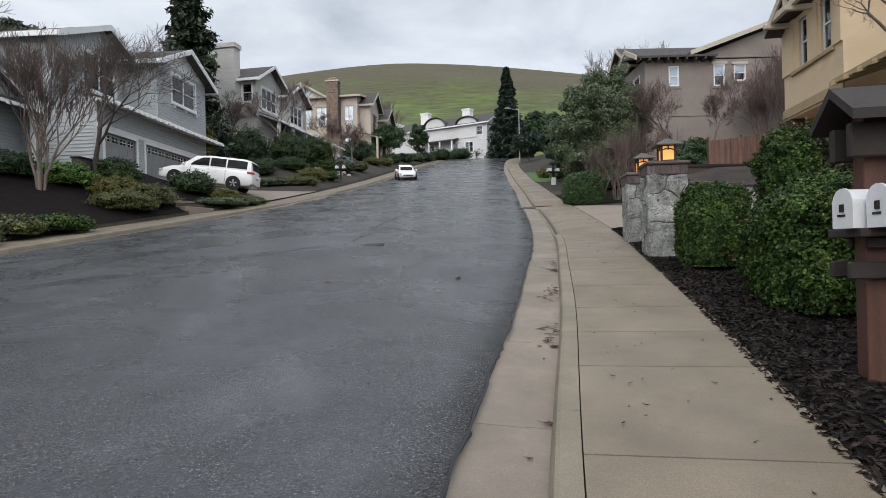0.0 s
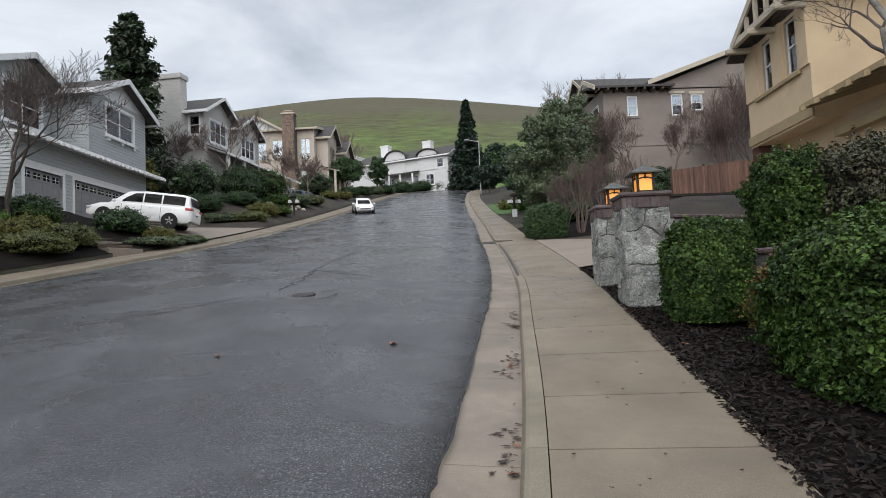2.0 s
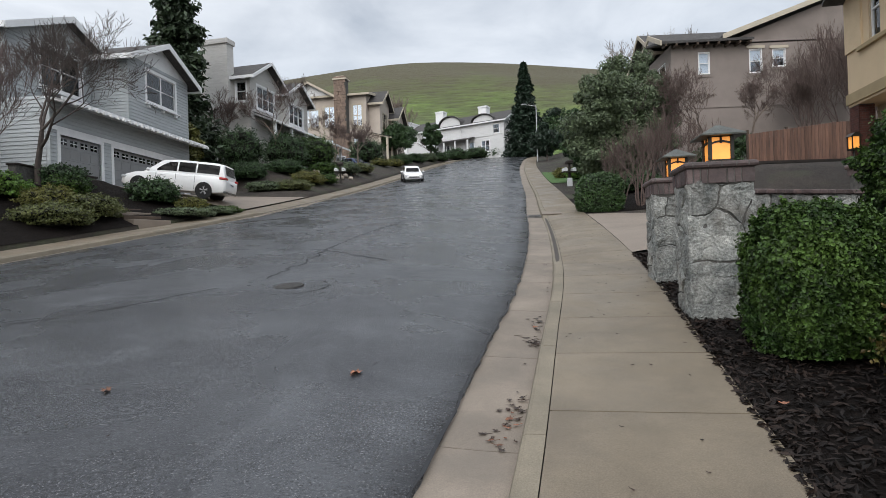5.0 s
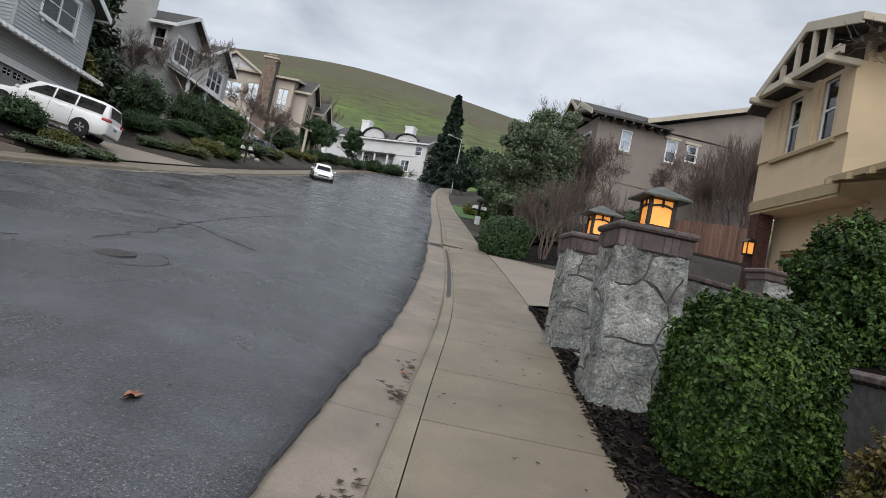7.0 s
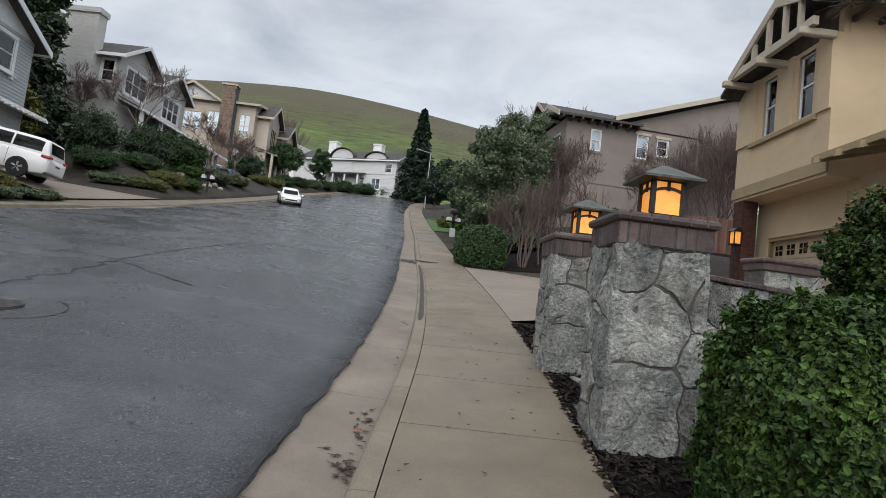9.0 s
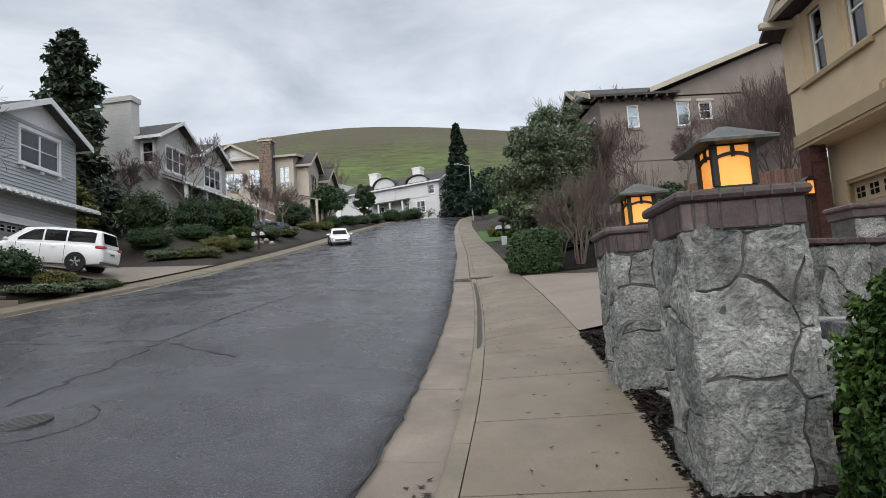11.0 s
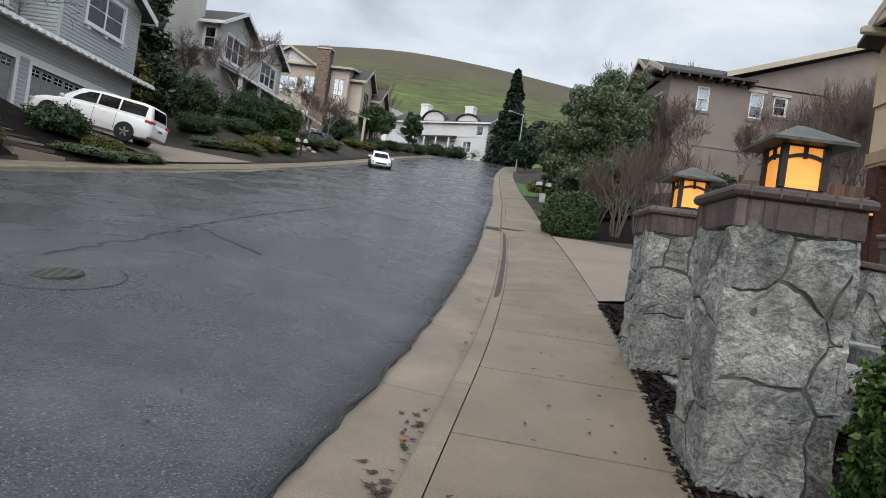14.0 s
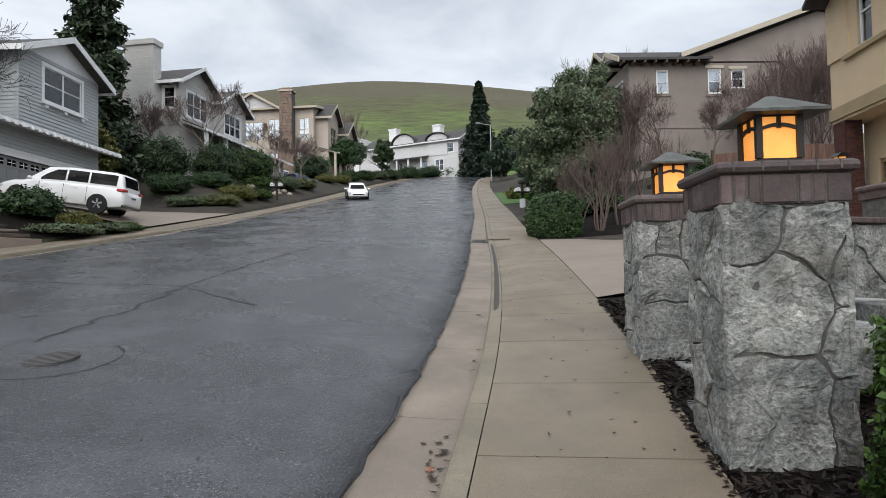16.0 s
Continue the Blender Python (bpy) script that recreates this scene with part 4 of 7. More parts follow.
gable_roof(HE, 0.3, 14.5, 2.6, 9.0, 8.9, 11.0, "x", 0.5, trim="cream_trim", wallmat="taupe", fascia=0.3)
# front bay with its own low gable, and the long shed roof rising behind it
bm = bmesh.new()
slab(bm, (-0.6, -0.75, 8.45), (5.6, -0.75, 8.5), (5.6, 3.4, 9.4), (-0.6, 3.4, 9.4), 0.16)
r = part("roof", bm, "shingle", HE)
for k in range(9):
    bm = bmesh.new()
    box(bm, -0.3 + k * 0.7, -0.2 + k * 0.7, -0.8, 0.0, 8.12, 8.28)
    part("rafter_tail", bm, "brown_wood", r)
bm = bmesh.new()
slab(bm, (-0.65, -0.8, 8.5), (-0.55, -0.8, 8.5), (-0.55, 1.9, 9.75), (-0.65, 1.9, 9.75), 0.34)
slab(bm, (-0.65, 1.9, 9.75), (-0.55, 1.9, 9.75), (-0.55, 5.0, 8.4), (-0.65, 5.0, 8.4), 0.34)
part("barge_board", bm, "cream_trim", r)
bm = bmesh.new()
prism(bm, [(3.5, 8.3), (14.5, 8.3), (14.5, 11.4), (13.1, 11.75), (4.9, 8.75)], 0.0, 0.25, "y")
part("gable", bm, "taupe", HE)
bm = bmesh.new()
slab(bm, (3.6, -0.55, 8.75), (13.2, -0.55, 12.15), (13.2, 4, 12.15), (3.6, 4, 8.75), 0.2)
slab(bm, (13.2, -0.55, 12.15), (15.2, -0.55, 11.6), (15.2, 4, 11.6), (13.2, 4, 12.15), 0.2)
r = part("roof", bm, "shingle", HE)
bm = bmesh.new()
slab(bm, (3.6, -0.62, 8.82), (13.2, -0.62, 12.22), (13.2, -0.55, 12.22), (3.6, -0.55, 8.82), 0.34)
slab(bm, (13.2, -0.62, 12.22), (15.2, -0.62, 11.67), (15.2, -0.55, 11.67), (13.2, -0.55, 12.22), 0.34)
part("barge_board", bm, "cream_trim", r)
bm = bmesh.new()
slab(bm, (-1.2, -0.3, 4.2), (0.35, -0.3, 5.2), (0.35, 6, 5.2), (-1.2, 6, 4.2), 0.2)
part("porch_roof", bm, "cream_trim", HE)
for y in (0, 4.6):
    bm = bmesh.new()
    box(bm, -1.0, -0.7, y, y + 0.3, -2, 4.1)
    part("porch_post", bm, "brown_wood", HE)
bm = bmesh.new()
box(bm, 0.3, 14.5, -0.05, 0.0, 4.0, 4.12)
part("band", bm, "taupe", HE)
# part of the same house further up the road
body(HE, -0.6, 12, 11, 17, -2.5, 8.2, "taupe", {"s": []})
gable_roof(HE, -0.6, 12, 11, 17, 8.2, 10.4, "x", 0.6, trim="cream_trim", wallmat="taupe", fascia=0.3)

# beige house beside the stone pillars
HF = thing("house", "beige stucco house with an open-truss gable over its garage", "house", pose(14.08, 24.38, 3.3, 0, 0, -8))
fw = [(-1.95, -1.3, 5.03, 6.8), (-3.72, -3.02, 5.05, 6.87)]
wall(HF, "x", 0, 1, -4.5, 0.1, 3.3, 7.0, "beige", fw)
for a0, a1, z0, z1 in fw:
    window(HF, "x", 0.06, -1, a0, a1, z0, z1, sashes=1, casing=0.05, sill=False, blind=0.2)
# shallow stucco piers between the windows
for y0, y1 in ((-4.5, -3.95), (-2.85, -2.1), (-0.95, 0.1)):
    bm = bmesh.new()
    box(bm, -0.07, 0.0, y0, y1, 4.96, 7.0)
    part("wall_pier", bm, "beige", HF)
bm = bmesh.new()
box(bm, -0.11, 0.0, -3.95, -0.7, 4.82, 4.94)
part("sill_band", bm, "beige_trim", HF)
bm = bmesh.new()
box(bm, -0.06, 0.0, -4.55, 0.15, 3.28, 3.62)
box(bm, -0.06, 6, 0.1, 0.16, 3.28, 3.62)
part("belly_band", bm, "beige_trim", HF)
wall(HF, "y", 0.1, -1, 0.2, 8, 3.3, 8.0, "beige")
wall(HF, "y", -4.5, 1, 0.2, 4.4, 3.3, 8.1, "beige")
bm = bmesh.new()
box(bm, 0, 7, -4.5, 0.1, 3.2, 3.3)
part("soffit", bm, "beige", HF)
# open gable with its truss
A, B, C = (-0.5, 7.1), (-3.0, 8.52), (-5.55, 7.68)
bm = bmesh.new()
slab(bm, (-0.72, A[0] + 0.6, A[1] - 0.34), (4.0, A[0] + 0.6, A[1] - 0.34), (4.0, B[0], B[1]), (-0.72, B[0], B[1]), 0.12)
slab(bm, (-0.72, C[0], C[1]), (4.0, C[0], C[1]), (4.0, B[0], B[1]), (-0.72, B[0], B[1]), 0.12)
r = part("roof", bm, "shingle", HF)
bm = bmesh.new()
for P in ((A[0], A[1]), C):
    slab(bm, (-0.8, P[0], P[1] + 0.05), (-0.72, P[0], P[1] + 0.05), (-0.72, B[0], B[1] + 0.05), (-0.8, B[0], B[1] + 0.05), 0.3)
slab(bm, (-0.8, C[0] - 0.06, C[1] + 0.03), (3.2, C[0] - 0.06, C[1] + 0.03), (3.2, C[0], C[1] + 0.03), (-0.8, C[0], C[1] + 0.03), 0.2)
part("barge_board", bm, "cream_trim", r)
bm = bmesh.new()
box(bm, -0.78, -0.62, -4.75, -0.5, 6.98, 7.2)
part("tie_beam", bm, "cream_trim", r)
for y in (-4.1, -3.4, -2.6, -1.85, -1.2):
    top = B[1] - 0.2 - (0.57 if y > B[0] else 0.33) * abs(y - B[0])
    bm = bmesh.new()
    box(bm, -0.76, -0.64, y - 0.07, y + 0.07, 7.2, top)
    part("truss_post", bm, "cream_trim", r)
for y in (-4.5, -2.5, -0.6):
    bm = bmesh.new()
    box(bm, -1.0, 0.0, y - 0.1, y + 0.1, 6.78, 6.98, bevel=0.03)
    part("corbel", bm, "cream_trim", r)
for k in range(5):
    bm = bmesh.new()
    box(bm, -0.3 + k * 0.7, -0.2 + k * 0.7, C[0] + 0.06, -4.5, 7.3, 7.46)
    part("rafter_tail", bm, "brown_wood", r)
bm = bmesh.new()
prism(bm, [(-4.5, 7.0), (0.1, 7.0), (0.1, 7.05), (B[0], B[1] - 0.2), (-4.5, 7.85)], 0.3, 0.4, "x")
part("gable", bm, "brown_wood", HF)
# garage under it
wall(HF, "x", 0.85, 1, -8.4, 0.1, -0.5, 3.3, "beige", [(-5.4, -0.55, -0.5, 2.05)])
garage_door(HF, "x", 0.95, -1, -5.4, -0.55, -0.4, 1.95, "garage_beige", "beige_trim", 8)
bm = bmesh.new()
box(bm, 0.55, 0.85, -8.3, -4.5, 2.55, 2.85)
part("header_beam", bm, "beige_trim", HF)
wall(HF, "y", 0.1, -1, 0.85, 8, -0.5, 3.3, "beige")
awning(HF, 2.7, -0.35, -8.9, -4.6, 4.55, 3.62, trim="beige_trim", step=0.62)
bm = bmesh.new()
tube(bm, (2.6, -4.62, 4.5), (2.6, -4.62, 7.6), 0.05, 0.05, 8)
part("downpipe", bm, "beige_trim", HF)
bm = bmesh.new()
tube(bm, (-0.2, -8.95, 3.4), (0.05, -9.0, 2.95), 0.05, 0.05, 8)
tube(bm, (0.05, -9.0, 2.95), (0.05, -9.0, 0.0), 0.05, 0.05, 8)
part("downpipe", bm, "beige_trim", HF)
# main wing, turned away from the street
WING = pose(2.7, -4.4, 0, 0, 0, 21)
mw = [(-2.5, -0.72, 5.5, 7.55)]
before = set(HF.children)
wall(HF, "x", 0, 1, -7.5, 0.3, 3.0, 8.9, "beige", mw)
wall(HF, "x", 0.45, 1, -7.5, 0.6, -1.0, 4.9, "beige")
window(HF, "x", 0, -1, -2.5, -0.72, 5.5, 7.55, sashes=2, casing=0.1, blind=0.95, sill=False)
bm = bmesh.new()
box(bm, -0.14, 0.0, -7.5, -0.4, 4.82, 5.26)
box(bm, -0.2, 0.0, -7.5, -0.4, 5.2, 5.3)
part("belly_band", bm, "beige_trim", HF)
wall(HF, "y", -7.5, 1, 0.2, 7, -1.0, 8.9, "beige")
gable_roof(HF, 0.0, 7, -7.5, 2.0, 8.65, 10.2, "y", 0.6, trim="cream_trim", ends=(1, 1), wallmat="beige", fascia=0.26, rafters=8)
for ob in set(HF.children) - before:
    ob.matrix_basis = WING


def brick_pier(parent, x0, x1, y0, y1, z0, z1, mat="red_brick"):
    """Running-bond pier with recessed joints, joined as one part."""
    bm = bmesh.new()
    box(bm, x0 + 0.015, x1 - 0.015, y0 + 0.015, y1 - 0.015, z0, z1)
    core = part("pier", bm, "mortar", parent)
    bm = bmesh.new()
    z, r = z0, 0
    while z < z1 - 0.03:
        h = min(0.075, z1 - z)
        for axis, a0, a1, c in (("x", x0, x1, y0), ("y", y0, y1, x0)):
            a = a0 - (0.1 if r % 2 else 0)
            while a < a1 - 0.01:
                s, e = max(a, a0), min(a + 0.2, a1)
                if axis == "x":
                    box(bm, s, e - 0.01, c, c + 0.02, z, z + h - 0.01)
                else:
                    box(bm, c, c + 0.02, s, e - 0.01, z, z + h - 0.01)
                a += 0.205
        z += h
        r += 1
    tagged(part("brickwork", bm, mat, core), kind="stuff")
    return core


brick_pier(HF, 0.02, 0.5, -0.5, 0.1, -0.5, 3.2)
brick_pier(HF, -0.1, 1.3, -8.95, -8.4, -0.5, 2.95)
bm = bmesh.new()
box(bm, -0.16, 1.36, -9.01, -8.34, 2.95, 3.04, bevel=0.02)
part("pier_cap", bm, "red_brick", HF)


# ---------- stone pillars and lanterns ----------
def clip(poly, nx, ny, d):
    """The part of a polygon where nx * x + ny * y <= d."""
    out = []
    for i in range(len(poly)):
        a, b = poly[i], poly[(i + 1) % len(poly)]
        fa, fb = nx * a[0] + ny * a[1] - d, nx * b[0] + ny * b[1] - d
        if fa <= 0:
            out.append(a)
        if fa * fb < 0:
            t = fa / (fa - fb)
            out.append((a[0] + t * (b[0] - a[0]), a[1] + t * (b[1] - a[1])))
    return out


def cells(w, h, seeds, gap):
    """Irregular stones that fill a w x h face: each seed (u, v, weight) claims the nearest area."""
    for i, (u, v, k) in enumerate(seeds):
        poly = [(0, 0), (w, 0), (w, h), (0, h)]
        for j, (a, b, q) in enumerate(seeds):
            if j != i:
                dx, dy = (a - u) * w, (b - v) * h
                ln = math.hypot(dx, dy)
                m = 0.5 + (k - q) / (2 * ln * ln)
                poly = clip(poly, dx / ln, dy / ln, (u * w * dx + v * h * dy) / ln + m * ln - gap / 2)
                if len(poly) < 3:
                    break
        if len(poly) >= 3:
            yield poly


def rough_stone(parent, poly, place, rnd, depth=0.036, lim=0.0):
    """One split-faced stone: chamfered edge, uneven face."""
    fine = []
    for i in range(len(poly)):
        a, b = poly[i], poly[(i + 1) % len(poly)]
        n = max(1, int(math.hypot(b[0] - a[0], b[1] - a[1]) / 0.045))
        for k in range(n):
            t = k / n
            fine.append((a[0] + t * (b[0] - a[0]), a[1] + t * (b[1] - a[1])))
    cx, cy = sum(p[0] for p in fine) / len(fine), sum(p[1] for p in fine) / len(fine)
    sd = rnd.uniform(0, 50)
    verts, faces, n = [], [], len(fine)
    for s, d in ((1.0, 0.0), (1.0, depth * 0.6), (0.965, depth * 0.95), (0.78, depth), (0.58, depth), (0.38, depth), (0.18, depth)):
        for x, y in fine:
            px, py = cx + (x - cx) * s, cy + (y - cy) * s
            wob = 0.006 * noise.noise((px * 14 + sd, py * 14, d * 5)) if s == 1.0 else 0
            wx = 0.075 * noise.noise((px * 3.1, py * 3.1, 11.0)) + 0.022 * noise.noise((px * 11, py * 11, 2.0))
            wy = 0.075 * noise.noise((px * 3.1, py * 3.1, 23.0)) + 0.022 * noise.noise((px * 11, py * 11, 9.0))
            fade = min(px / 0.12, (lim - px) / 0.12, 1.0) if lim else 1.0
            bulge = 0.024 * noise.noise((px * 6 + sd, py * 6, 7)) + 0.016 * noise.noise((px * 19 + sd, py * 19, 3))
            verts.append(place(px + wob + wx * max(fade, 0), py + wob + wy, d + (bulge if d > depth * 0.4 else 0)))
    verts.append(place(cx, cy, depth + 0.02 * noise.noise((cx * 7 + sd, cy * 7, 7))))
    for r in range(6):
        for i in range(n):
            j = (i + 1) % n
            faces.append((r * n + i, r * n + j, (r + 1) * n + j, (r + 1) * n + i))
    for i in range(n):
        faces.append((6 * n + i, 6 * n + (i + 1) % n, 7 * n))
    return from_arrays("stone", verts, faces, "stone", parent)


def pillar(m, seeds_s, seeds_w, label, w=0.70, d=0.62, h=1.445, seed=1):
    """A square pillar of split stone under a brick course and a bull-nosed brick cap."""
    rnd = random.Random(seed)
    P = thing("stone_pillar", label, "pillar", m, group="stone pillars at the steps")
    i = 0.035
    bm = bmesh.new()
    box(bm, 0.016, w - 0.016, 0.016, d - 0.016, -0.35, h)
    core = part("core", bm, "mortar", P)
    for poly in cells(w, h + 0.15, seeds_s, 0.015):
        rough_stone(core, poly, lambda x, z, o: (x, i - o, z - 0.15), rnd, lim=w)
    for poly in cells(d, h + 0.15, seeds_w, 0.015):
        rough_stone(core, poly, lambda x, z, o: (i - o, d - x, z - 0.15), rnd, lim=d)
    for poly in cells(d, h + 0.15, seeds_w[::-1], 0.015):
        rough_stone(core, poly, lambda x, z, o: (w - i + o, x, z - 0.15), rnd, lim=d)
    # soldier course
    bm = bmesh.new()
    box(bm, 0.0, w, 0.0, d, h, h + 0.17)
    c = part("brick_bed", bm, "mortar", P)
    for side in range(3):
        span = w if side == 0 else d
        a = -0.004
        k = 0
        while a < span - 0.02:
            l = 0.064 if (k % 3) else rnd.choice((0.064, 0.19))
            e = min(a + l, span + 0.004)
            o = rnd.uniform(0.004, 0.012)
            bm = bmesh.new()
            if side == 0:
                box(bm, a, e, -o, 0.05, h + 0.004, h + 0.166, bevel=0.006)
            elif side == 1:
                box(bm, -o, 0.05, a + 0.05, e + 0.05 if e < span else span, h + 0.004, h + 0.166, bevel=0.006)
            else:
                box(bm, w - 0.05, w + o, a + 0.05, e + 0.05 if e < span else span, h + 0.004, h + 0.166, bevel=0.006)
            part("brick", bm, "cap_brick", c)
            a = e + 0.011
            k += 1
    # bull-nosed cap
    bm = bmesh.new()
    prof = [(0.012, 0.0), (0.03, 0.010), (0.038, 0.034), (0.031, 0.058), (0.01, 0.072), (-0.03, 0.078)]
    rings = []
    for o, z in prof:
        rings.append([bm.verts.new(p) for p in ((-o, -o, h + 0.17 + z), (w + o, -o, h + 0.17 + z), (w + o, d + o, h + 0.17 + z), (-o, d + o, h + 0.17 + z))])
    for r0, r1 in zip(rings, rings[1:]):
        for k in range(4):
            bm.faces.new((r0[k], r0[(k + 1) % 4], r1[(k + 1) % 4], r1[k]))
    bm.faces.new(rings[-1])
    bm.faces.new(rings[0][::-1])
    cap = part("cap", bm, "cap_brick", P, "dark bull-nosed brick cap")
    for k in range(5):
        bm = bmesh.new()
        x = 0.04 + k * 0.145 + rnd.uniform(-0.03, 0.03)
        box(bm, x, x + 0.010, -0.0385, 0.0, h + 0.182, h + 0.236)
        part("cap_joint", bm, "mortar", cap)
    return P


def lantern(m, label):
    """A square craftsman lantern: base, corner posts, arched glazing bars, amber panes, low pyramid roof."""
    L = thing("lantern", label, "lantern", m, group="lanterns on the pillars")
    a, z0, z1 = 0.118, 0.045, 0.315
    bm = bmesh.new()
    box(bm, -a - 0.03, a + 0.03, -a - 0.03, a + 0.03, 0, 0.02, bevel=0.004)
    box(bm, -a - 0.01, a + 0.01, -a - 0.01, a + 0.01, 0.02, z0, bevel=0.004)
    part("base", bm, "lamp_dark", L)
    for sx in (-1, 1):
        for sy in (-1, 1):
            bm = bmesh.new()
            box(bm, sx * a - 0.018, sx * a + 0.018, sy * a - 0.018, sy * a + 0.018, z0, z1)
            part("corner_post", bm, "lamp_dark", L)
    for k in range(4):
        rot = pose(0, 0, 0, 0, 0, 90 * k)
        bm = bmesh.new()
        box(bm, -a + 0.018, a - 0.018, -a + 0.004, -a + 0.008, z0, z1)
        bmesh.ops.transform(bm, matrix=rot, verts=bm.verts)
        pane = part("pane", bm, "lamp_glass", L, "glowing amber glass pane")
        bm = bmesh.new()
        pts = [(x, 0.205 + 0.03 * (1 - (x / a) ** 2)) for x in np.linspace(-a + 0.018, a - 0.018, 7)]
        for (xa, za), (xb, zb) in zip(pts, pts[1:]):
            slab(bm, (xa, -a - 0.012, za + 0.022), (xb, -a - 0.012, zb + 0.022), (xb, -a + 0.003, zb + 0.022), (xa, -a + 0.003, za + 0.022), 0.022)
        box(bm, -0.011, 0.011, -a - 0.012, -a + 0.003, 0.225, z1)
        box(bm, -a, a, -a - 0.014, -a + 0.003, z1 - 0.02, z1)
        bmesh.ops.transform(bm, matrix=rot, verts=bm.verts)
        part("glazing_bar", bm, "lamp_dark", pane)
    bm = bmesh.new()
    bmesh.ops.create_uvsphere(bm, u_segments=10, v_segments=8, radius=0.03, matrix=pose(0, 0, 0.16))
    part("bulb", bm, "bulb", L)
    bm = bmesh.new()
    r0, r1 = 0.238, 0.026
    lo = [bm.verts.new((sx * r0, sy * r0, z1 - 0.012)) for sx, sy in ((-1, -1), (1, -1), (1, 1), (-1, 1))]
    lo2 = [bm.verts.new((sx * r0, sy * r0, z1 + 0.006)) for sx, sy in ((-1, -1), (1, -1), (1, 1), (-1, 1))]
    hi = [bm.verts.new((sx * r1, sy * r1, z1 + 0.128)) for sx, sy in ((-1, -1), (1, -1), (1, 1), (-1, 1))]
    for k in range(4):
        j = (k + 1) % 4
        bm.faces.new((lo2[k], lo2[j], hi[j], hi[k]))
        bm.faces.new((lo[k], lo[j], lo2[j], lo2[k]))
    bm.faces.new(hi)
    bm.faces.new(lo[::-1])
    part("roof", bm, "lamp_metal", L, "weathered green-grey metal hood")
    return L


S1 = [(0.36, 0.28, 0.09), (0.89, 0.26, 0.0), (0.92, 0.51, 0.0), (0.34, 0.665, 0.075), (0.72, 0.60, -0.03), (0.22, 0.90, 0.035), (0.66, 0.86, 0.03), (0.93, 0.80, 0.0), (0.02, 0.76, -0.03), (0.52, 0.985, -0.02)]
S2 = [(0.3, 0.1, 0.0), (0.75, 0.2, 0.0), (0.25, 0.35, 0.0), (0.7, 0.5, 0.02), (0.25, 0.62, 0.0), (0.72, 0.78, 0.0), (0.3, 0.88, 0.02)]
S3 = [(0.42, 0.26, 0.08), (0.9, 0.3, 0.0), (0.28, 0.56, 0.05), (0.8, 0.52, 0.0), (0.9, 0.66, -0.01), (0.62, 0.64, -0.02), (0.14, 0.87, 0.0), (0.45, 0.87, 0.0), (0.78, 0.86, 0.02)]
P1 = pose(3.70, 10.77, 1.385, 0, 0, -6)
P2 = pose(3.99, 12.88, 1.695, 0, 0, -6)
pillar(P1, S1, S2, "rough grey split-stone pillar with a dark brick cap", seed=3)
pillar(P2, S3, S2[::-1], "rough grey split-stone pillar beyond garden steps", h=1.205, seed=8)
lantern(P1 @ pose(0.43, 0.34, 1.445 + 0.248, 0, 0, 0), "square bronze lantern with lit amber glass on the taller pillar")
lantern(P2 @ pose(0.40, 0.34, 1.205 + 0.248, 0, 0, 0), "square bronze lantern with lit amber glass on the shorter pillar")


# ---------- plants ----------
def leaves(rnd, pts, normals, size, up=0.3, shape=1.6):
    """Folded lozenge leaves at the given points."""
    n = len(pts)
    d = normals + rnd.normal(0, 0.8, (n, 3))
    d[:, 2] += up
    d /= np.linalg.norm(d, axis=1)[:, None] + 1e-9
    s = np.cross(d, rnd.normal(0, 1, (n, 3)))
    s /= np.linalg.norm(s, axis=1)[:, None] + 1e-9
    k = np.cross(d, s)
    sz = (size * rnd.uniform(0.65, 1.35, n))[:, None]
    tip, side = s * sz * shape * 0.5, k * sz * 0.5
    v = np.stack([pts - tip, pts + side + d * sz * 0.16, pts + tip, pts - side + d * sz * 0.16], 1).reshape(-1, 3)
    f = (np.arange(n) * 4)[:, None] + np.array([[0, 1, 2], [0, 2, 3]]).reshape(1, 6)
    return v, f.reshape(-1, 3)


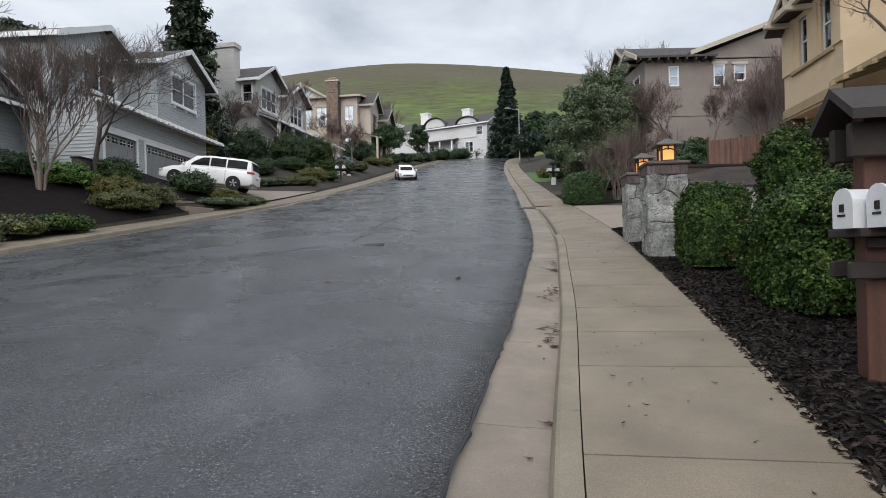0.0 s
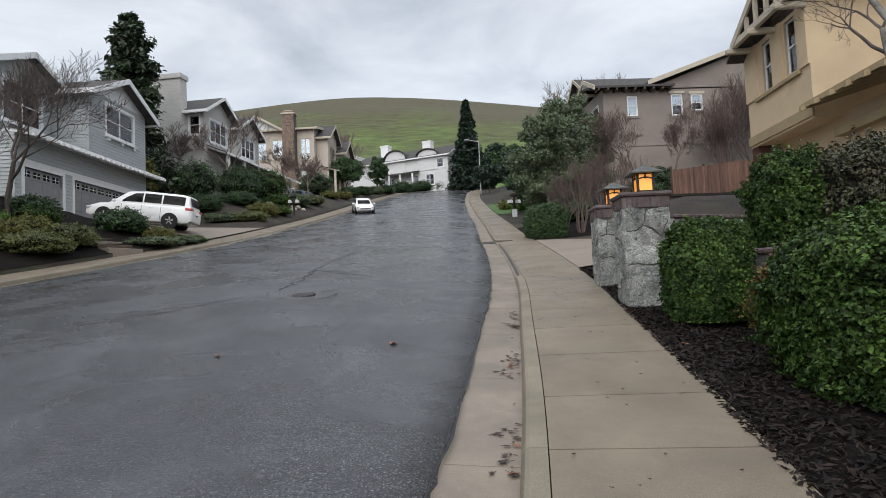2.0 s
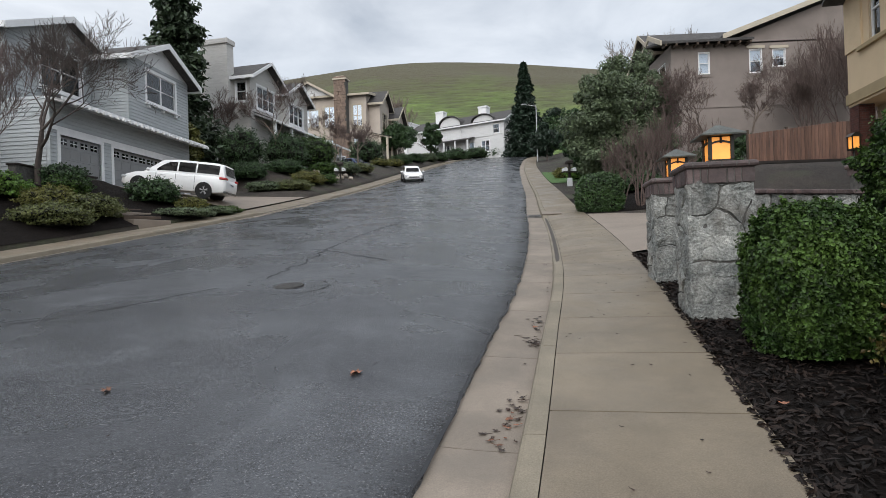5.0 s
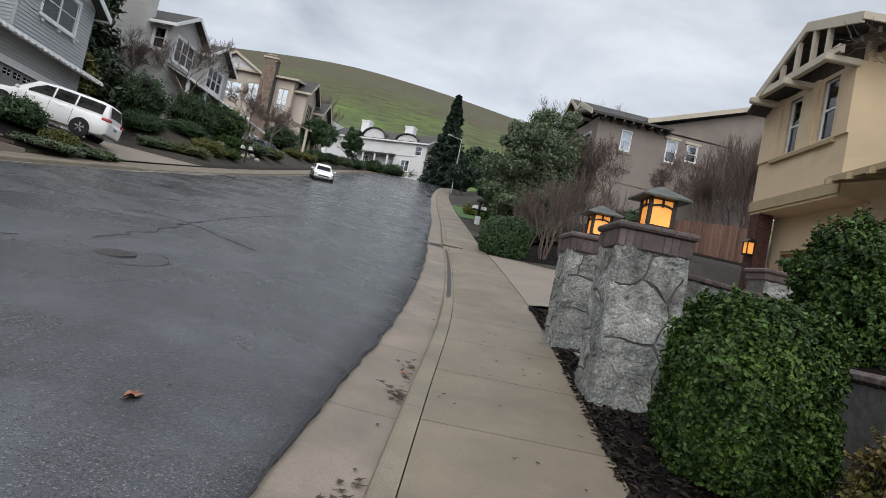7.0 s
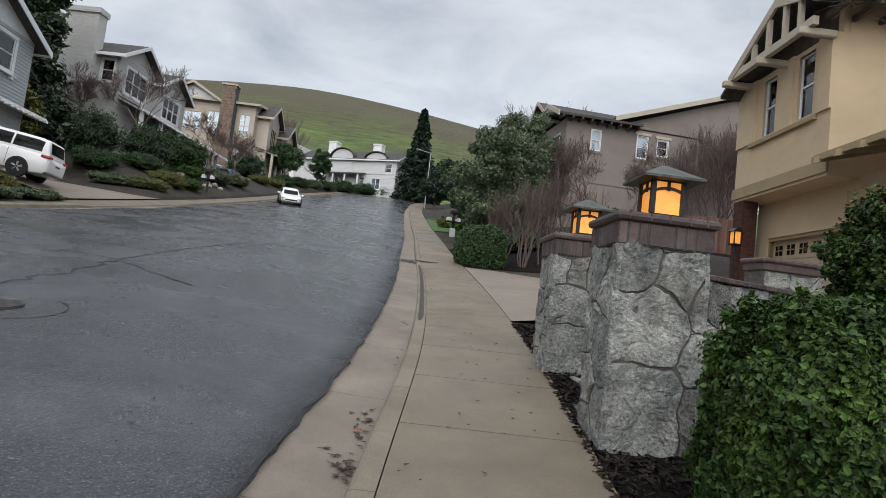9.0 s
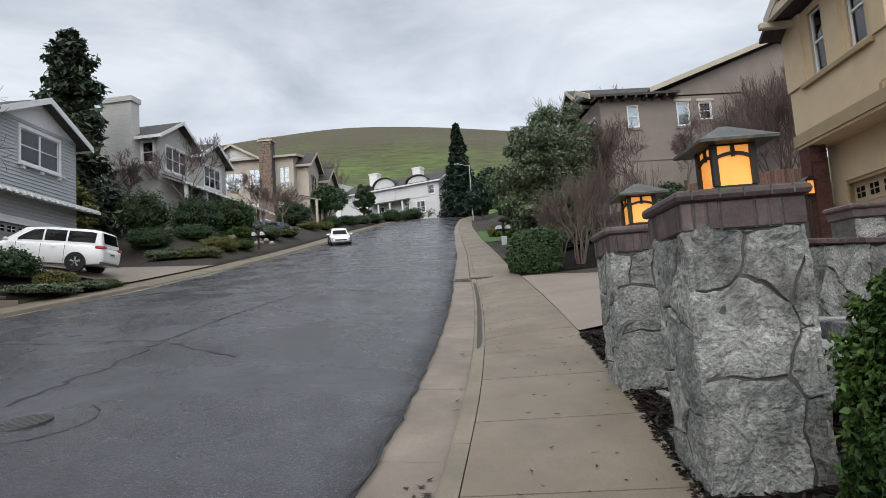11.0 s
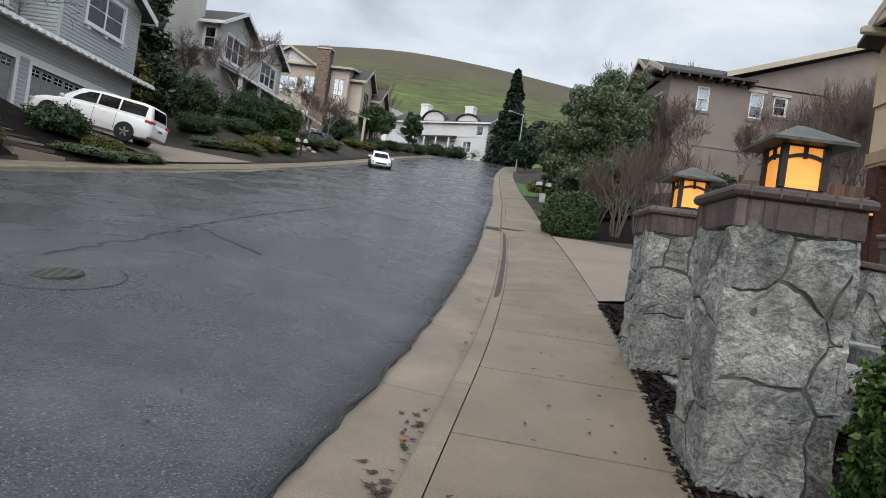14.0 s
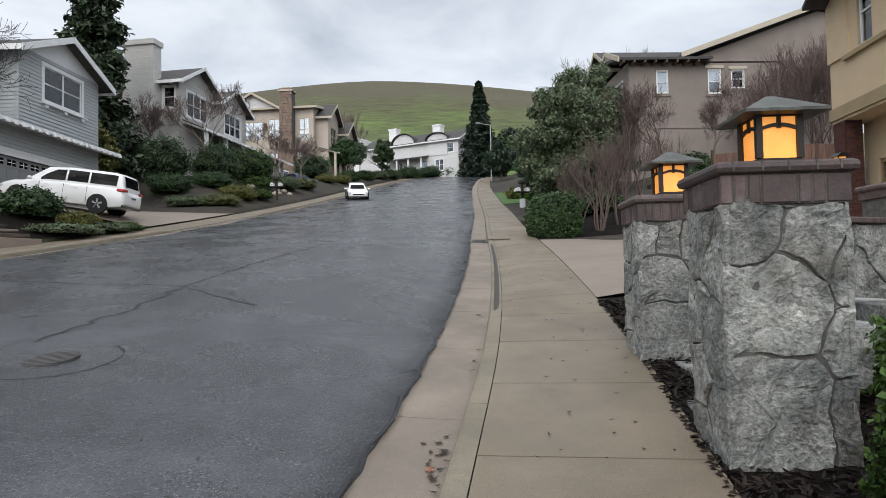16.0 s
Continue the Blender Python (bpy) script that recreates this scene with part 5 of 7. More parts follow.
def shrub(name, label, centre, size, mat, leaf=0.04, count=6000, seed=0, square=2.0, lump=0.12, category="shrub", group="", sides=0.0, top_only=False, core=True):
    """A leafy shrub: a lumpy shell of leaves several deep over a near-black core that paints in the inner shade.
    square: 2 is an ellipsoid, more is boxier.
    """
    rnd = np.random.default_rng(seed)
    S = thing(name, label, category, pose(*centre), group)
    a, b, c = size[0] / 2, size[1] / 2, size[2]
    n = int(count * 1.5)
    d = rnd.normal(0, 1, (n, 3))
    d /= np.linalg.norm(d, axis=1)[:, None]
    d = d[d[:, 2] > -0.8][:count]
    n = len(d)
    r = 1 / (np.abs(d) ** square).sum(1) ** (1 / square)
    bumps = np.array([noise.noise((p[0] * 2.6 + seed, p[1] * 2.6, p[2] * 2.6)) + 0.7 * noise.noise((p[0] * 7 + seed, p[1] * 7, p[2] * 7)) + 0.75 * noise.noise((p[0] * 14 + seed, p[1] * 14, p[2] * 14)) for p in d])
    deep = 1 - np.abs(rnd.normal(0, 0.10, n)) + (rnd.random(n) < 0.06) * rnd.uniform(0, 0.08, n)
    r = r * (1 + lump * bumps) * deep
    pts = d * r[:, None] * (a, b, c * 0.55) + (0, 0, c * 0.45)
    pts[:, 2] = np.maximum(pts[:, 2], 0.03)
    nr = d / (a, b, c / 2)
    nr /= np.linalg.norm(nr, axis=1)[:, None]
    v, f = leaves(rnd, pts, nr, leaf)
    ob = from_arrays("foliage", v, f, mat, S)
    # closed blob under the leaves, its near-black colour standing for the shade in there
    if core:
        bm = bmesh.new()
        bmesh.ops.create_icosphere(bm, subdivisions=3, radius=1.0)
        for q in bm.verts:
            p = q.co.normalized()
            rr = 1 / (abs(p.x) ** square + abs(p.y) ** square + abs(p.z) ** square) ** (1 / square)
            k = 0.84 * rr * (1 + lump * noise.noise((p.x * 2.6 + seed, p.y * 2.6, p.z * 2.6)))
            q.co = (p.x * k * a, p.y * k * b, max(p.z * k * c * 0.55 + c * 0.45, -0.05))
        part("shade_core", bm, "core", S)
    return S


def branches(rnd, start, direction, length, radius, depth, out, spread=0.6, droop=0.0, keep=0.72, kids=(2, 3), seg=3, tropism=0.12):
    """Grows tapered limbs into out as (p0, p1, r0, r1)."""
    p, d = Vector(start), Vector(direction).normalized()
    for k in range(seg):
        q = p + d * (length / seg)
        r1 = radius * (1 - 0.35 * (k + 1) / seg)
        out.append((p.copy(), q.copy(), radius * (1 - 0.35 * k / seg), r1, depth))
        d = (d + Vector((rnd.gauss(0, 0.13), rnd.gauss(0, 0.13), rnd.gauss(0, 0.08) + tropism - droop))).normalized()
        p = q
        if depth > 0 and (k == seg - 1 or (k == seg - 2 and depth < 7)):
            for _ in range(rnd.randint(*kids) if k == seg - 1 else 1):
                side = Vector((rnd.gauss(0, 1), rnd.gauss(0, 1), rnd.gauss(0, 0.5))).cross(d).normalized()
                nd_ = (d + side * rnd.uniform(0.5, 1.2) * spread * 1.4).normalized()
                branches(rnd, p, nd_, length * keep * rnd.uniform(0.75, 1.15), r1 * 0.68, depth - 1, out, spread, droop, keep, kids, seg, tropism)


def tubes(name, limbs, mat, parent, thin=0.0, sides=5):
    v, f = [], []
    for p0, p1, r0, r1, dep in limbs:
        ax = (p1 - p0).normalized()
        u = ax.orthogonal().normalized()
        w = ax.cross(u)
        n = sides if dep > 1 else 3
        base = len(v)
        for p, r in ((p0, r0), (p1, r1)):
            r = max(r, thin)
            for k in range(n):
                a = 2 * math.pi * k / n
                v.append(p + (u * math.cos(a) + w * math.sin(a)) * r)
        for k in range(n):
            f.append((base + k, base + (k + 1) % n, base + n + (k + 1) % n, base + n + k))
    return from_arrays(name, v, f, mat, parent, True)


def bare_tree(label, at, height, seed, trunk=0.1, stems=1, depth=5, spread=0.5, mat="bark", twig="twig", first=0.3, keep=0.72, thin=0.006, lean=0.15, kids=(2, 3), group="", tropism=0.12):
    rnd = random.Random(seed)
    T = thing("tree", label, "tree", pose(*at), group)
    out = []
    for s in range(stems):
        a = 2 * math.pi * s / max(stems, 1) + rnd.uniform(-0.4, 0.4)
        d = (lean * math.cos(a) * (stems > 1) + rnd.uniform(-0.05, 0.05), lean * math.sin(a) * (stems > 1) + rnd.uniform(-0.05, 0.05), 1)
        branches(rnd, (0.12 * math.cos(a) * (stems > 1), 0.12 * math.sin(a) * (stems > 1), -0.1), d, height * first, trunk, depth, out, spread, 0, keep, kids, 3, tropism)
    top = max(p1.z for _, p1, *_ in out)
    k = height / top
    out = [(p0 * k, p1 * k, r0, r1, dep) for p0, p1, r0, r1, dep in out]
    tubes("trunk", [o for o in out if o[4] >= depth - 1], mat, T, thin, 8)
    tubes("crown", [o for o in out if o[4] < depth - 1], twig, T, thin)
    return T


def leafy_tree(label, at, height, width, seed, mat, leaf=0.12, count=9000, trunk=0.14, clear=0.25, clumps=60, bark="bark", droop=0.2, name="tree", category="tree", flat=1.0):
    """Trunk and limbs with a crown of many small leaves in uneven clumps."""
    rnd = random.Random(seed)
    g = np.random.default_rng(seed)
    T = thing(name, label, category, pose(*at))
    out = []
    branches(rnd, (0, 0, -0.2), (rnd.uniform(-0.08, 0.08), 0, 1), height * 0.32, trunk, 3, out, 0.6, 0, 0.7)
    tubes("trunk", out, bark, T, 0.012, 7)
    pts, nrs = [], []
    per = count // clumps
    for k in range(clumps):
        while True:
            p = g.uniform(-1, 1, 3)
            if 0.25 < np.linalg.norm(p) < 1:
                break
        p = p * (0.75 + 0.25 * g.random())
        zc = clear + (1 - clear) * (p[2] * 0.5 + 0.5)
        taper = 1.0 - 0.25 * (p[2] > 0.5)
        c = np.array((p[0] * width / 2 * taper, p[1] * width / 2 * taper, zc * height))
        rad = width * g.uniform(0.09, 0.19)
        q = g.normal(0, 1, (per, 3))
        q /= np.linalg.norm(q, axis=1)[:, None]
        w = q * rad * (g.random(per)[:, None] ** 0.45) * (1, 1, 0.75 * flat)
        w[:, 2] -= droop * np.abs(w[:, 0] * w[:, 1]) / max(rad, 1e-3)
        pts.append(w + c)
        nrs.append(q)
    v, f = leaves(g, np.concatenate(pts), np.concatenate(nrs), leaf, shape=2.2)
    from_arrays("crown", v, f, mat, T)
    return T


def cone_tree(label, at, height, width, seed, mat="conifer", leaf=0.3, count=12000, power=0.85, ragged_=0.25, clear=0.03):
    """A conifer: trunk and drooping whorls of needle sprays, thinning to the tip."""
    g = np.random.default_rng(seed)
    T = thing("conifer_tree", label, "tree", pose(*at))
    bm = bmesh.new()
    tube(bm, (0, 0, -0.3), (0, 0, height * 0.97), width * 0.035, 0.03, 8)
    part("trunk", bm, "bark", T)
    whorls = int(height * 2.2)
    pts, nrs = [], []
    per = count // (whorls * 9)
    for k in range(whorls):
        u = k / whorls
        z = height * (clear + (1 - clear) * u)
        reach = width / 2 * (1 - u) ** power + 0.12
        for b in range(9):
            a = g.uniform(0, 2 * math.pi)
            rr = reach * g.uniform(1 - ragged_ * 1.6, 1 + ragged_ * 0.5)
            t = g.random(per) ** 0.7
            p = np.stack([np.cos(a) * rr * t, np.sin(a) * rr * t, z - 0.28 * rr * t + 0.12 * rr * t**2], 1)
            p += g.normal(0, 1, (per, 3)) * (0.10 * rr + 0.05)
            pts.append(p)
            nrs.append(np.tile((np.cos(a) * 0.5, np.sin(a) * 0.5, 0.8), (per, 1)))
    v, f = leaves(g, np.concatenate(pts), np.concatenate(nrs), leaf, shape=2.4)
    from_arrays("crown", v, f, mat, T)
    return T


def gz(x, y):
    return land(x, y)


# ---------- footways, kerbs, drives ----------
def dropped(y, side):
    """1 where the kerb stands, 0 where it is lowered for a drive."""
    a, b = (16.2, 25.6) if side > 0 else (33.6, 42.4)
    if a - 1.1 < y < b + 1.1:
        return max(0.0, max((a - y) / 1.1, (y - b) / 1.1))
    return 1.0


def edge(y, side):
    return xr(y) if side > 0 else xl(y)


def heading(y, side):
    return (edge(y + 0.5, side) - edge(y - 0.5, side))


def across(y, side, out, drop):
    """A point at a distance out from the back of the kerb (towards the road is negative), square to the road."""
    k = heading(y, side)
    x = edge(y, side) + side * out
    yy = y - side * out * k
    return (x, yy, level(y) + drop)


def slab_row(parent, name, mat, side, y0, y1, prof, gap=0.006, sub=2):
    """One cast piece: a profile (out, height), carried from y0 to y1."""
    verts, n = [], len(prof)
    ys = np.linspace(y0 + gap, y1 - gap, sub + 1)
    for y in ys:
        k = dropped(y, side)
        for o, h, flex in prof:
            verts.append(across(y, side, o, h - flex * (1 - k)))
    base = len(verts)
    faces = [(i * n + j, i * n + j + 1, (i + 1) * n + j + 1, (i + 1) * n + j) for i in range(sub) for j in range(n - 1)]
    if side < 0:
        faces = [f[::-1] for f in faces]
    for i in (0, sub):
        low = [len(verts) + j for j in range(n)]
        verts += [(v[0], v[1], v[2] - 0.16) for v in verts[i * n:(i + 1) * n]]
        for j in range(n - 1):
            faces.append((i * n + j, i * n + j + 1, low[j + 1], low[j]))
    ob = from_arrays(name, verts, faces, mat, parent)
    return ob


KERB = [(0.0, 0.0, 0.09), (-0.12, 0.0, 0.09), (-0.145, -0.012, 0.085), (-0.158, -0.04, 0.06), (-0.18, -0.128, 0.0)]
GUT = [(-0.18, -0.130, 0.0), (-0.45, -0.122, 0.0), (-0.78, -0.104, 0.0)]
WALK = [(0.008, 0.0, 0.09), (0.35, 0.004, 0.04), (0.9, 0.010, 0.0), (1.36, 0.016, 0.0), (1.365, -0.14, 0.0)]
for side, word in ((1, "walked"), (-1, "opposite")):
    base_rows = [[across(y, side, o, h) for o, h in ((-0.76, -0.17), (-0.2, -0.17), (-0.17, -0.16), (-0.1, -0.06), (0.0, -0.105), (0.6, -0.06), (1.34, -0.03))] for y in YS if y < 136]
    bed = strip("pavement", base_rows if side > 0 else [r[::-1] for r in base_rows], "joint", "tan concrete footway with kerb and gutter, damp, leaf-strewn" if side > 0 else "tan concrete footway with kerb across the road", "pavement")
    joints = [-13.9, -12.4, -10.9, -9.4, -7.9, -6.4, -4.9, -3.4, -1.95, -0.4, 1.0, 2.0, 3.34, 4.89, 5.95, 7.03] + [7.03 + 1.372 * k for k in range(1, 45)]
    joints += [joints[-1] + 3 * k for k in range(1, 18)]
    if side < 0:
        joints = list(np.arange(4, 66, 1.5)) + list(np.arange(66, 130, 4.0))
    for y0, y1 in zip(joints, joints[1:]):
        slab_row(bed, "paving_slab", "concrete", side, y0, y1, WALK, 0.008 if y0 < 30 else 0.006, 2)
    gj = list(np.arange(-12.2, 40, 2.02)) + list(np.arange(40, 130, 4.0)) if side > 0 else list(np.arange(3, 60, 3.0)) + list(np.arange(60, 130, 5.0))
    for y0, y1 in zip(gj, gj[1:]):
        slab_row(bed, "kerbstone", "kerb", side, y0, y1, KERB, 0.004, 5)
        slab_row(bed, "gutter_slab", "gutter", side, y0, y1, GUT, 0.005, 3)

# drives
rows = []
for u in np.linspace(0, 1, 14):
    row = []
    for v in np.linspace(0, 1, 16):
        y = (16.3 + 0.7 * u) * (1 - v) + (25.9 - 0.2 * u) * v
        x0 = xr(y) + 1.36
        x = x0 + (15.2 - x0) * u
        row.append((x, y - 0.2 * (1 - u), level(y) * (1 - u) + 3.16 * u + 0.022 + 0.06 * math.sin(math.pi * u)))
    rows.append(row)
strip("driveway", [r[::-1] for r in rows], "drive", "brushed tan concrete drive up to a garage", "driveway")
rows = []
for u in np.linspace(0, 1, 12):
    row = []
    for v in np.linspace(0, 1, 14):
        y = (33.3 - 2.9 * u**0.6) * (1 - v) + 43.2 * v
        x0 = xl(y) - 1.36
        x = x0 + (-16.9 - x0) * u
        row.append((x, y + 0.15 * (1 - u), max(level(y) * (1 - u**0.6) + 6.02 * u**0.6 + 0.03, land(x, y) + 0.03)))
    rows.append(row)
strip("driveway", rows, "drive", "wide tan concrete drive up to two garage doors", "driveway")


def road_z(x, y):
    return level(y) + crown(y, x) + ripple(x, y) + 0.012


# cracks, patches and irons in the road
def crack(name, pts, width, label, jag=0.06, mat="crack", seed=0):
    """A thin tarry seam that wanders between the points."""
    rnd = random.Random(seed)
    line = []
    for (xa, ya), (xb, yb) in zip(pts, pts[1:]):
        n = max(2, int(math.hypot(xb - xa, yb - ya) / 0.18))
        for k in range(n):
            t = k / n
            line.append((xa + (xb - xa) * t + rnd.uniform(-jag, jag), ya + (yb - ya) * t + rnd.uniform(-jag, jag)))
    line.append(pts[-1])
    v, f = [], []
    for i, (x, y) in enumerate(line):
        a, b = line[max(i - 1, 0)], line[min(i + 1, len(line) - 1)]
        d = Vector((b[0] - a[0], b[1] - a[1], 0)).normalized()
        w = width * rnd.uniform(0.2, 1.0) / 2
        for s in (-1, 1):
            px, py = x - d.y * w * s, y + d.x * w * s
            v.append((px, py, road_z(px, py) + 0.003))
        if i:
            k = 2 * i
            f.append((k - 2, k - 1, k + 1, k))
    ob = from_arrays(name, v, f, mat)
    return tagged(ob, label, "road crack", kind="structure")


crack("crack", [(-5.85, 18.95), (-3.65, 18.07), (-1.95, 17.56)], 0.07, "dark tarred seam across the asphalt", 0.03, seed=1)
crack("crack", [(-1.95, 17.56), (-1.66, 20.49), (-0.87, 24.85)], 0.085, "dark tarred seam across the asphalt", 0.03, seed=2)
crack("crack", [(-0.87, 24.85), (0.27, 24.81), (1.27, 24.38)], 0.05, "dark tarred seam across the asphalt", 0.03, seed=3)
crack("crack", [(-1.95, 17.56), (-1.03, 16.58), (-0.35, 15.96)], 0.06, "dark tarred seam across the asphalt", 0.03, seed=4)
crack("crack", [(-1.95, 17.56), (-1.91, 15.72), (-2.03, 14.78), (-2.08, 13.93)], 0.085, "jagged dark crack in the asphalt", 0.07, seed=5)
crack("crack", [(-0.87, 24.85), (-2.56, 25.81), (-5.54, 25.66)], 0.05, "dark tarred seam across the asphalt", 0.05, seed=6)
crack("crack", [(-1.25, 31.24), (0.74, 31.62), (3.72, 31.87)], 0.06, "dark tarred seam across the asphalt", 0.05, seed=7)
crack("crack", [(-4.45, 11.07), (-3.42, 11.86), (-2.57, 13.17)], 0.06, "dark tarred seam across the asphalt", 0.04, seed=8)
crack("crack", [(-7.0, 34.5), (-2.5, 33.2), (3.2, 33.6)], 0.06, "dark tarred seam across the asphalt", 0.06, seed=7)
crack("crack", [(-6.0, 44.5), (-1.0, 43.0), (4.2, 43.8)], 0.08, "dark tarred seam across the asphalt", 0.08, seed=8)
crack("crack", [(-4.5, 56.5), (0.5, 54.0), (5.6, 55.8)], 0.10, "dark tarred seam across the asphalt", 0.1, seed=9)

crack("crack", [(xr(y) - 0.735 + ragged(y), y) for y in np.arange(1.5, 44, 0.5)], 0.034, "dark ragged gap where asphalt meets the gutter", 0.012, seed=21)
mx, my = -1.54, 13.31
iron = thing("manhole_cover", "round cast iron manhole cover set in the asphalt", "manhole cover", Matrix.Translation((mx, my, road_z(mx, my))) @ pose(0, 0, 0, 7.2, -2.0, 0))
bm = bmesh.new()
tube(bm, (0, 0, -0.05), (0, 0, 0.008), 0.25, 0.245, 28)
part("cover", bm, "iron", iron)
bm = bmesh.new()
for k in range(-4, 5):
    w = math.sqrt(max(0.235**2 - (k * 0.05) ** 2, 0))
    box(bm, -w, w, k * 0.05 - 0.009, k * 0.05 + 0.009, 0.008, 0.013)
part("tread", bm, "iron", iron)
ring = [(mx + 0.62 * math.cos(a), my + 0.62 * math.sin(a)) for a in np.linspace(-2.2, 1.0, 18)]
crack("crack", ring, 0.025, "curved saw cut round the manhole", 0.01, seed=12)

# storm drain at the kerb
sx, sy = xr(27.2), 27.2
drain = thing("storm_drain", "concrete kerb inlet with an iron grate", "storm drain", pose(sx, sy, level(sy), 7, 0, -6))
bm = bmesh.new()
box(bm, -0.72, -0.18, -0.45, 0.45, -0.17, -0.105, bevel=0.008)
part("frame", bm, "iron", drain)
for k in range(9):
    bm = bmesh.new()
    box(bm, -0.68, -0.24, -0.4 + k * 0.09, -0.36 + k * 0.09, -0.105, -0.088)
    part("grate_bar", bm, "iron", drain)
bm = bmesh.new()
box(bm, -0.17, 0.55, -0.75, 0.75, -0.02, 0.022, bevel=0.012)
part("lid", bm, "gutter", drain)


# ---------- steps between the pillars ----------
steps = thing("garden_steps", "broad grey flagstone steps between stone pillars", "steps", pose(3.86, 11.62, 1.47, 0, 0, -6))
rnd = random.Random(5)
for k in range(6):
    zt = 0.02 + 0.14 * k
    x0, x1 = 0.28 * k + (0.02 if k == 0 else 0), 0.28 * k + 0.42
    a = 0.0
    while a < 1.24:
        l = rnd.uniform(0.35, 0.6)
        e = min(a + l, 1.26)
        bm = bmesh.new()
        box(bm, x0 + rnd.uniform(-0.02, 0.02), x1, a + 0.006, e - 0.006, zt - 0.3, zt, bevel=0.012)
        part("flagstone", bm, "stone", steps)
        a = e

# low dark retaining wall behind the hedges, and the stone pier by the drive
low = thing("retaining_wall", "low stucco retaining wall with a dark bull-nosed brick cap", "wall", pose(5.95, 12.1, 1.42, 0, 0, -101))
bm = bmesh.new()
box(bm, 0, 5.4, 0, 0.25, -1.4, 0.62)
part("wall", bm, "mortar", low)
for k in range(27):
    bm = bmesh.new()
    box(bm, k * 0.2 + 0.004, k * 0.2 + 0.196, -0.04, 0.29, 0.62, 0.72, bevel=0.03)
    part("cap_brick", bm, "cap_brick", low)
# raised planting behind it
rows = []
for v in np.linspace(0, 1, 30):
    a = 5.3 * v
    row = []
    for d in np.linspace(0.27, 5.0, 24):
        x, y = 5.95 - 0.191 * a + 0.982 * d, 12.1 - 0.982 * a - 0.191 * d
        row.append((x, y, 2.06 + 0.22 * d - 0.05 * max(d - 3, 0) + 0.05 * noise.noise((x * 2, y * 2, 0)) + 0.02 * noise.noise((x * 11, y * 11, 2))))
    rows.append(row)
strip("raised_bed", rows, "mulch", "raised bank of dark bark mulch behind a low wall", "mulch bed")
back = thing("retaining_wall", "grey concrete garden wall with a red-brown timber cap", "wall", pose(10.35, 13.0, 2.6, 0, 0, -70))
bm = bmesh.new()
box(bm, 0, 6.0, 0, 0.22, -0.8, 0.62)
part("wall", bm, "mortar", back)
bm = bmesh.new()
box(bm, -0.03, 6.03, -0.05, 0.27, 0.62, 0.86, bevel=0.02)
part("cap", bm, "red_brick", back)
# side wall along the steps to the drive
side_w = thing("retaining_wall", "stone-faced wall with a dark brick cap beside the drive", "wall", pose(4.8, 13.5, 1.9, 0, 0, 22))
bm = bmesh.new()
box(bm, 0, 5.6, 0, 0.3, -0.9, 1.05)
w_core = part("wall", bm, "mortar", side_w)
rr = random.Random(9)
sd = [((k + 0.5) / 12 + rr.uniform(-0.02, 0.02), (0.25 if k % 2 else 0.75) + rr.uniform(-0.12, 0.12), 0.0) for k in range(12)] + [((k + 0.5) / 7, 0.5 + rr.uniform(-0.1, 0.1), 0.0) for k in range(7)]
for poly in cells(5.6, 1.6, sd, 0.02):
    rough_stone(w_core, poly, lambda x, z, o: (x, 0.01 - o, z - 0.55), rr)
for k in range(28):
    bm = bmesh.new()
    box(bm, k * 0.2 + 0.005, k * 0.2 + 0.195, -0.07, 0.36, 1.05, 1.13, bevel=0.015)
    part("cap_brick", bm, "cap_brick", side_w)
pier = thing("stone_pier", "low stone pier with a dark brick cap beside the garage", "pillar", pose(10.05, 17.5, 2.55, 0, 0, 0))
bm = bmesh.new()
box(bm, 0, 1.35, 0, 0.6, -0.6, 1.05)
p_core = part("core", bm, "mortar", pier)
for poly in cells(1.35, 1.5, [(0.2, 0.2, 0), (0.6, 0.25, 0.02), (0.9, 0.3, 0), (0.15, 0.6, 0), (0.45, 0.62, 0.02), (0.8, 0.7, 0.02), (0.25, 0.92, 0), (0.6, 0.93, 0)], 0.02):
    rough_stone(p_core, poly, lambda x, z, o: (x, 0.01 - o, z - 0.5), rr)
bm = bmesh.new()
box(bm, -0.04, 1.39, -0.04, 0.64, 1.05, 1.2, bevel=0.01)
part("brick_course", bm, "cap_brick", pier)
bm = bmesh.new()
box(bm, -0.09, 1.44, -0.09, 0.69, 1.2, 1.3, bevel=0.03)
part("cap", bm, "cap_brick", pier)


# ---------- planting ----------
shrub("hedge", "rounded clipped green hedge shrub on bark mulch", (4.24, 9.42, 1.2), (0.94, 1.06, 1.26), "hedge", 0.025, 80000, 1, 3.4, 0.15, "hedge", "clipped hedges in the mulch bed")
shrub("hedge", "large rounded glossy green hedge shrub on bark mulch", (4.3, 6.5, 0.82), (1.6, 1.75, 1.4), "hedge", 0.027, 100000, 2, 3.2, 0.15, "hedge", "clipped hedges in the mulch bed")
shrub("shrub", "rusty red-green shrub between hedges", (4.65, 8.1, 1.05), (0.98, 0.88, 0.9), "rust_leaf", 0.026, 26000, 3, 2.0, 0.35)
shrub("hedge", "tall glossy green shrub behind a low wall", (6.42, 10.9, 2.16), (1.25, 1.25, 1.42), "hedge", 0.032, 42000, 4, 2.3, 0.28, "hedge")
shrub("hedge", "open bronze-purple shrub behind a low wall", (7.15, 10.4, 2.28), (1.35, 1.3, 1.38), "bronze_leaf", 0.036, 17000, 14, 2.2, 0.4, "hedge")
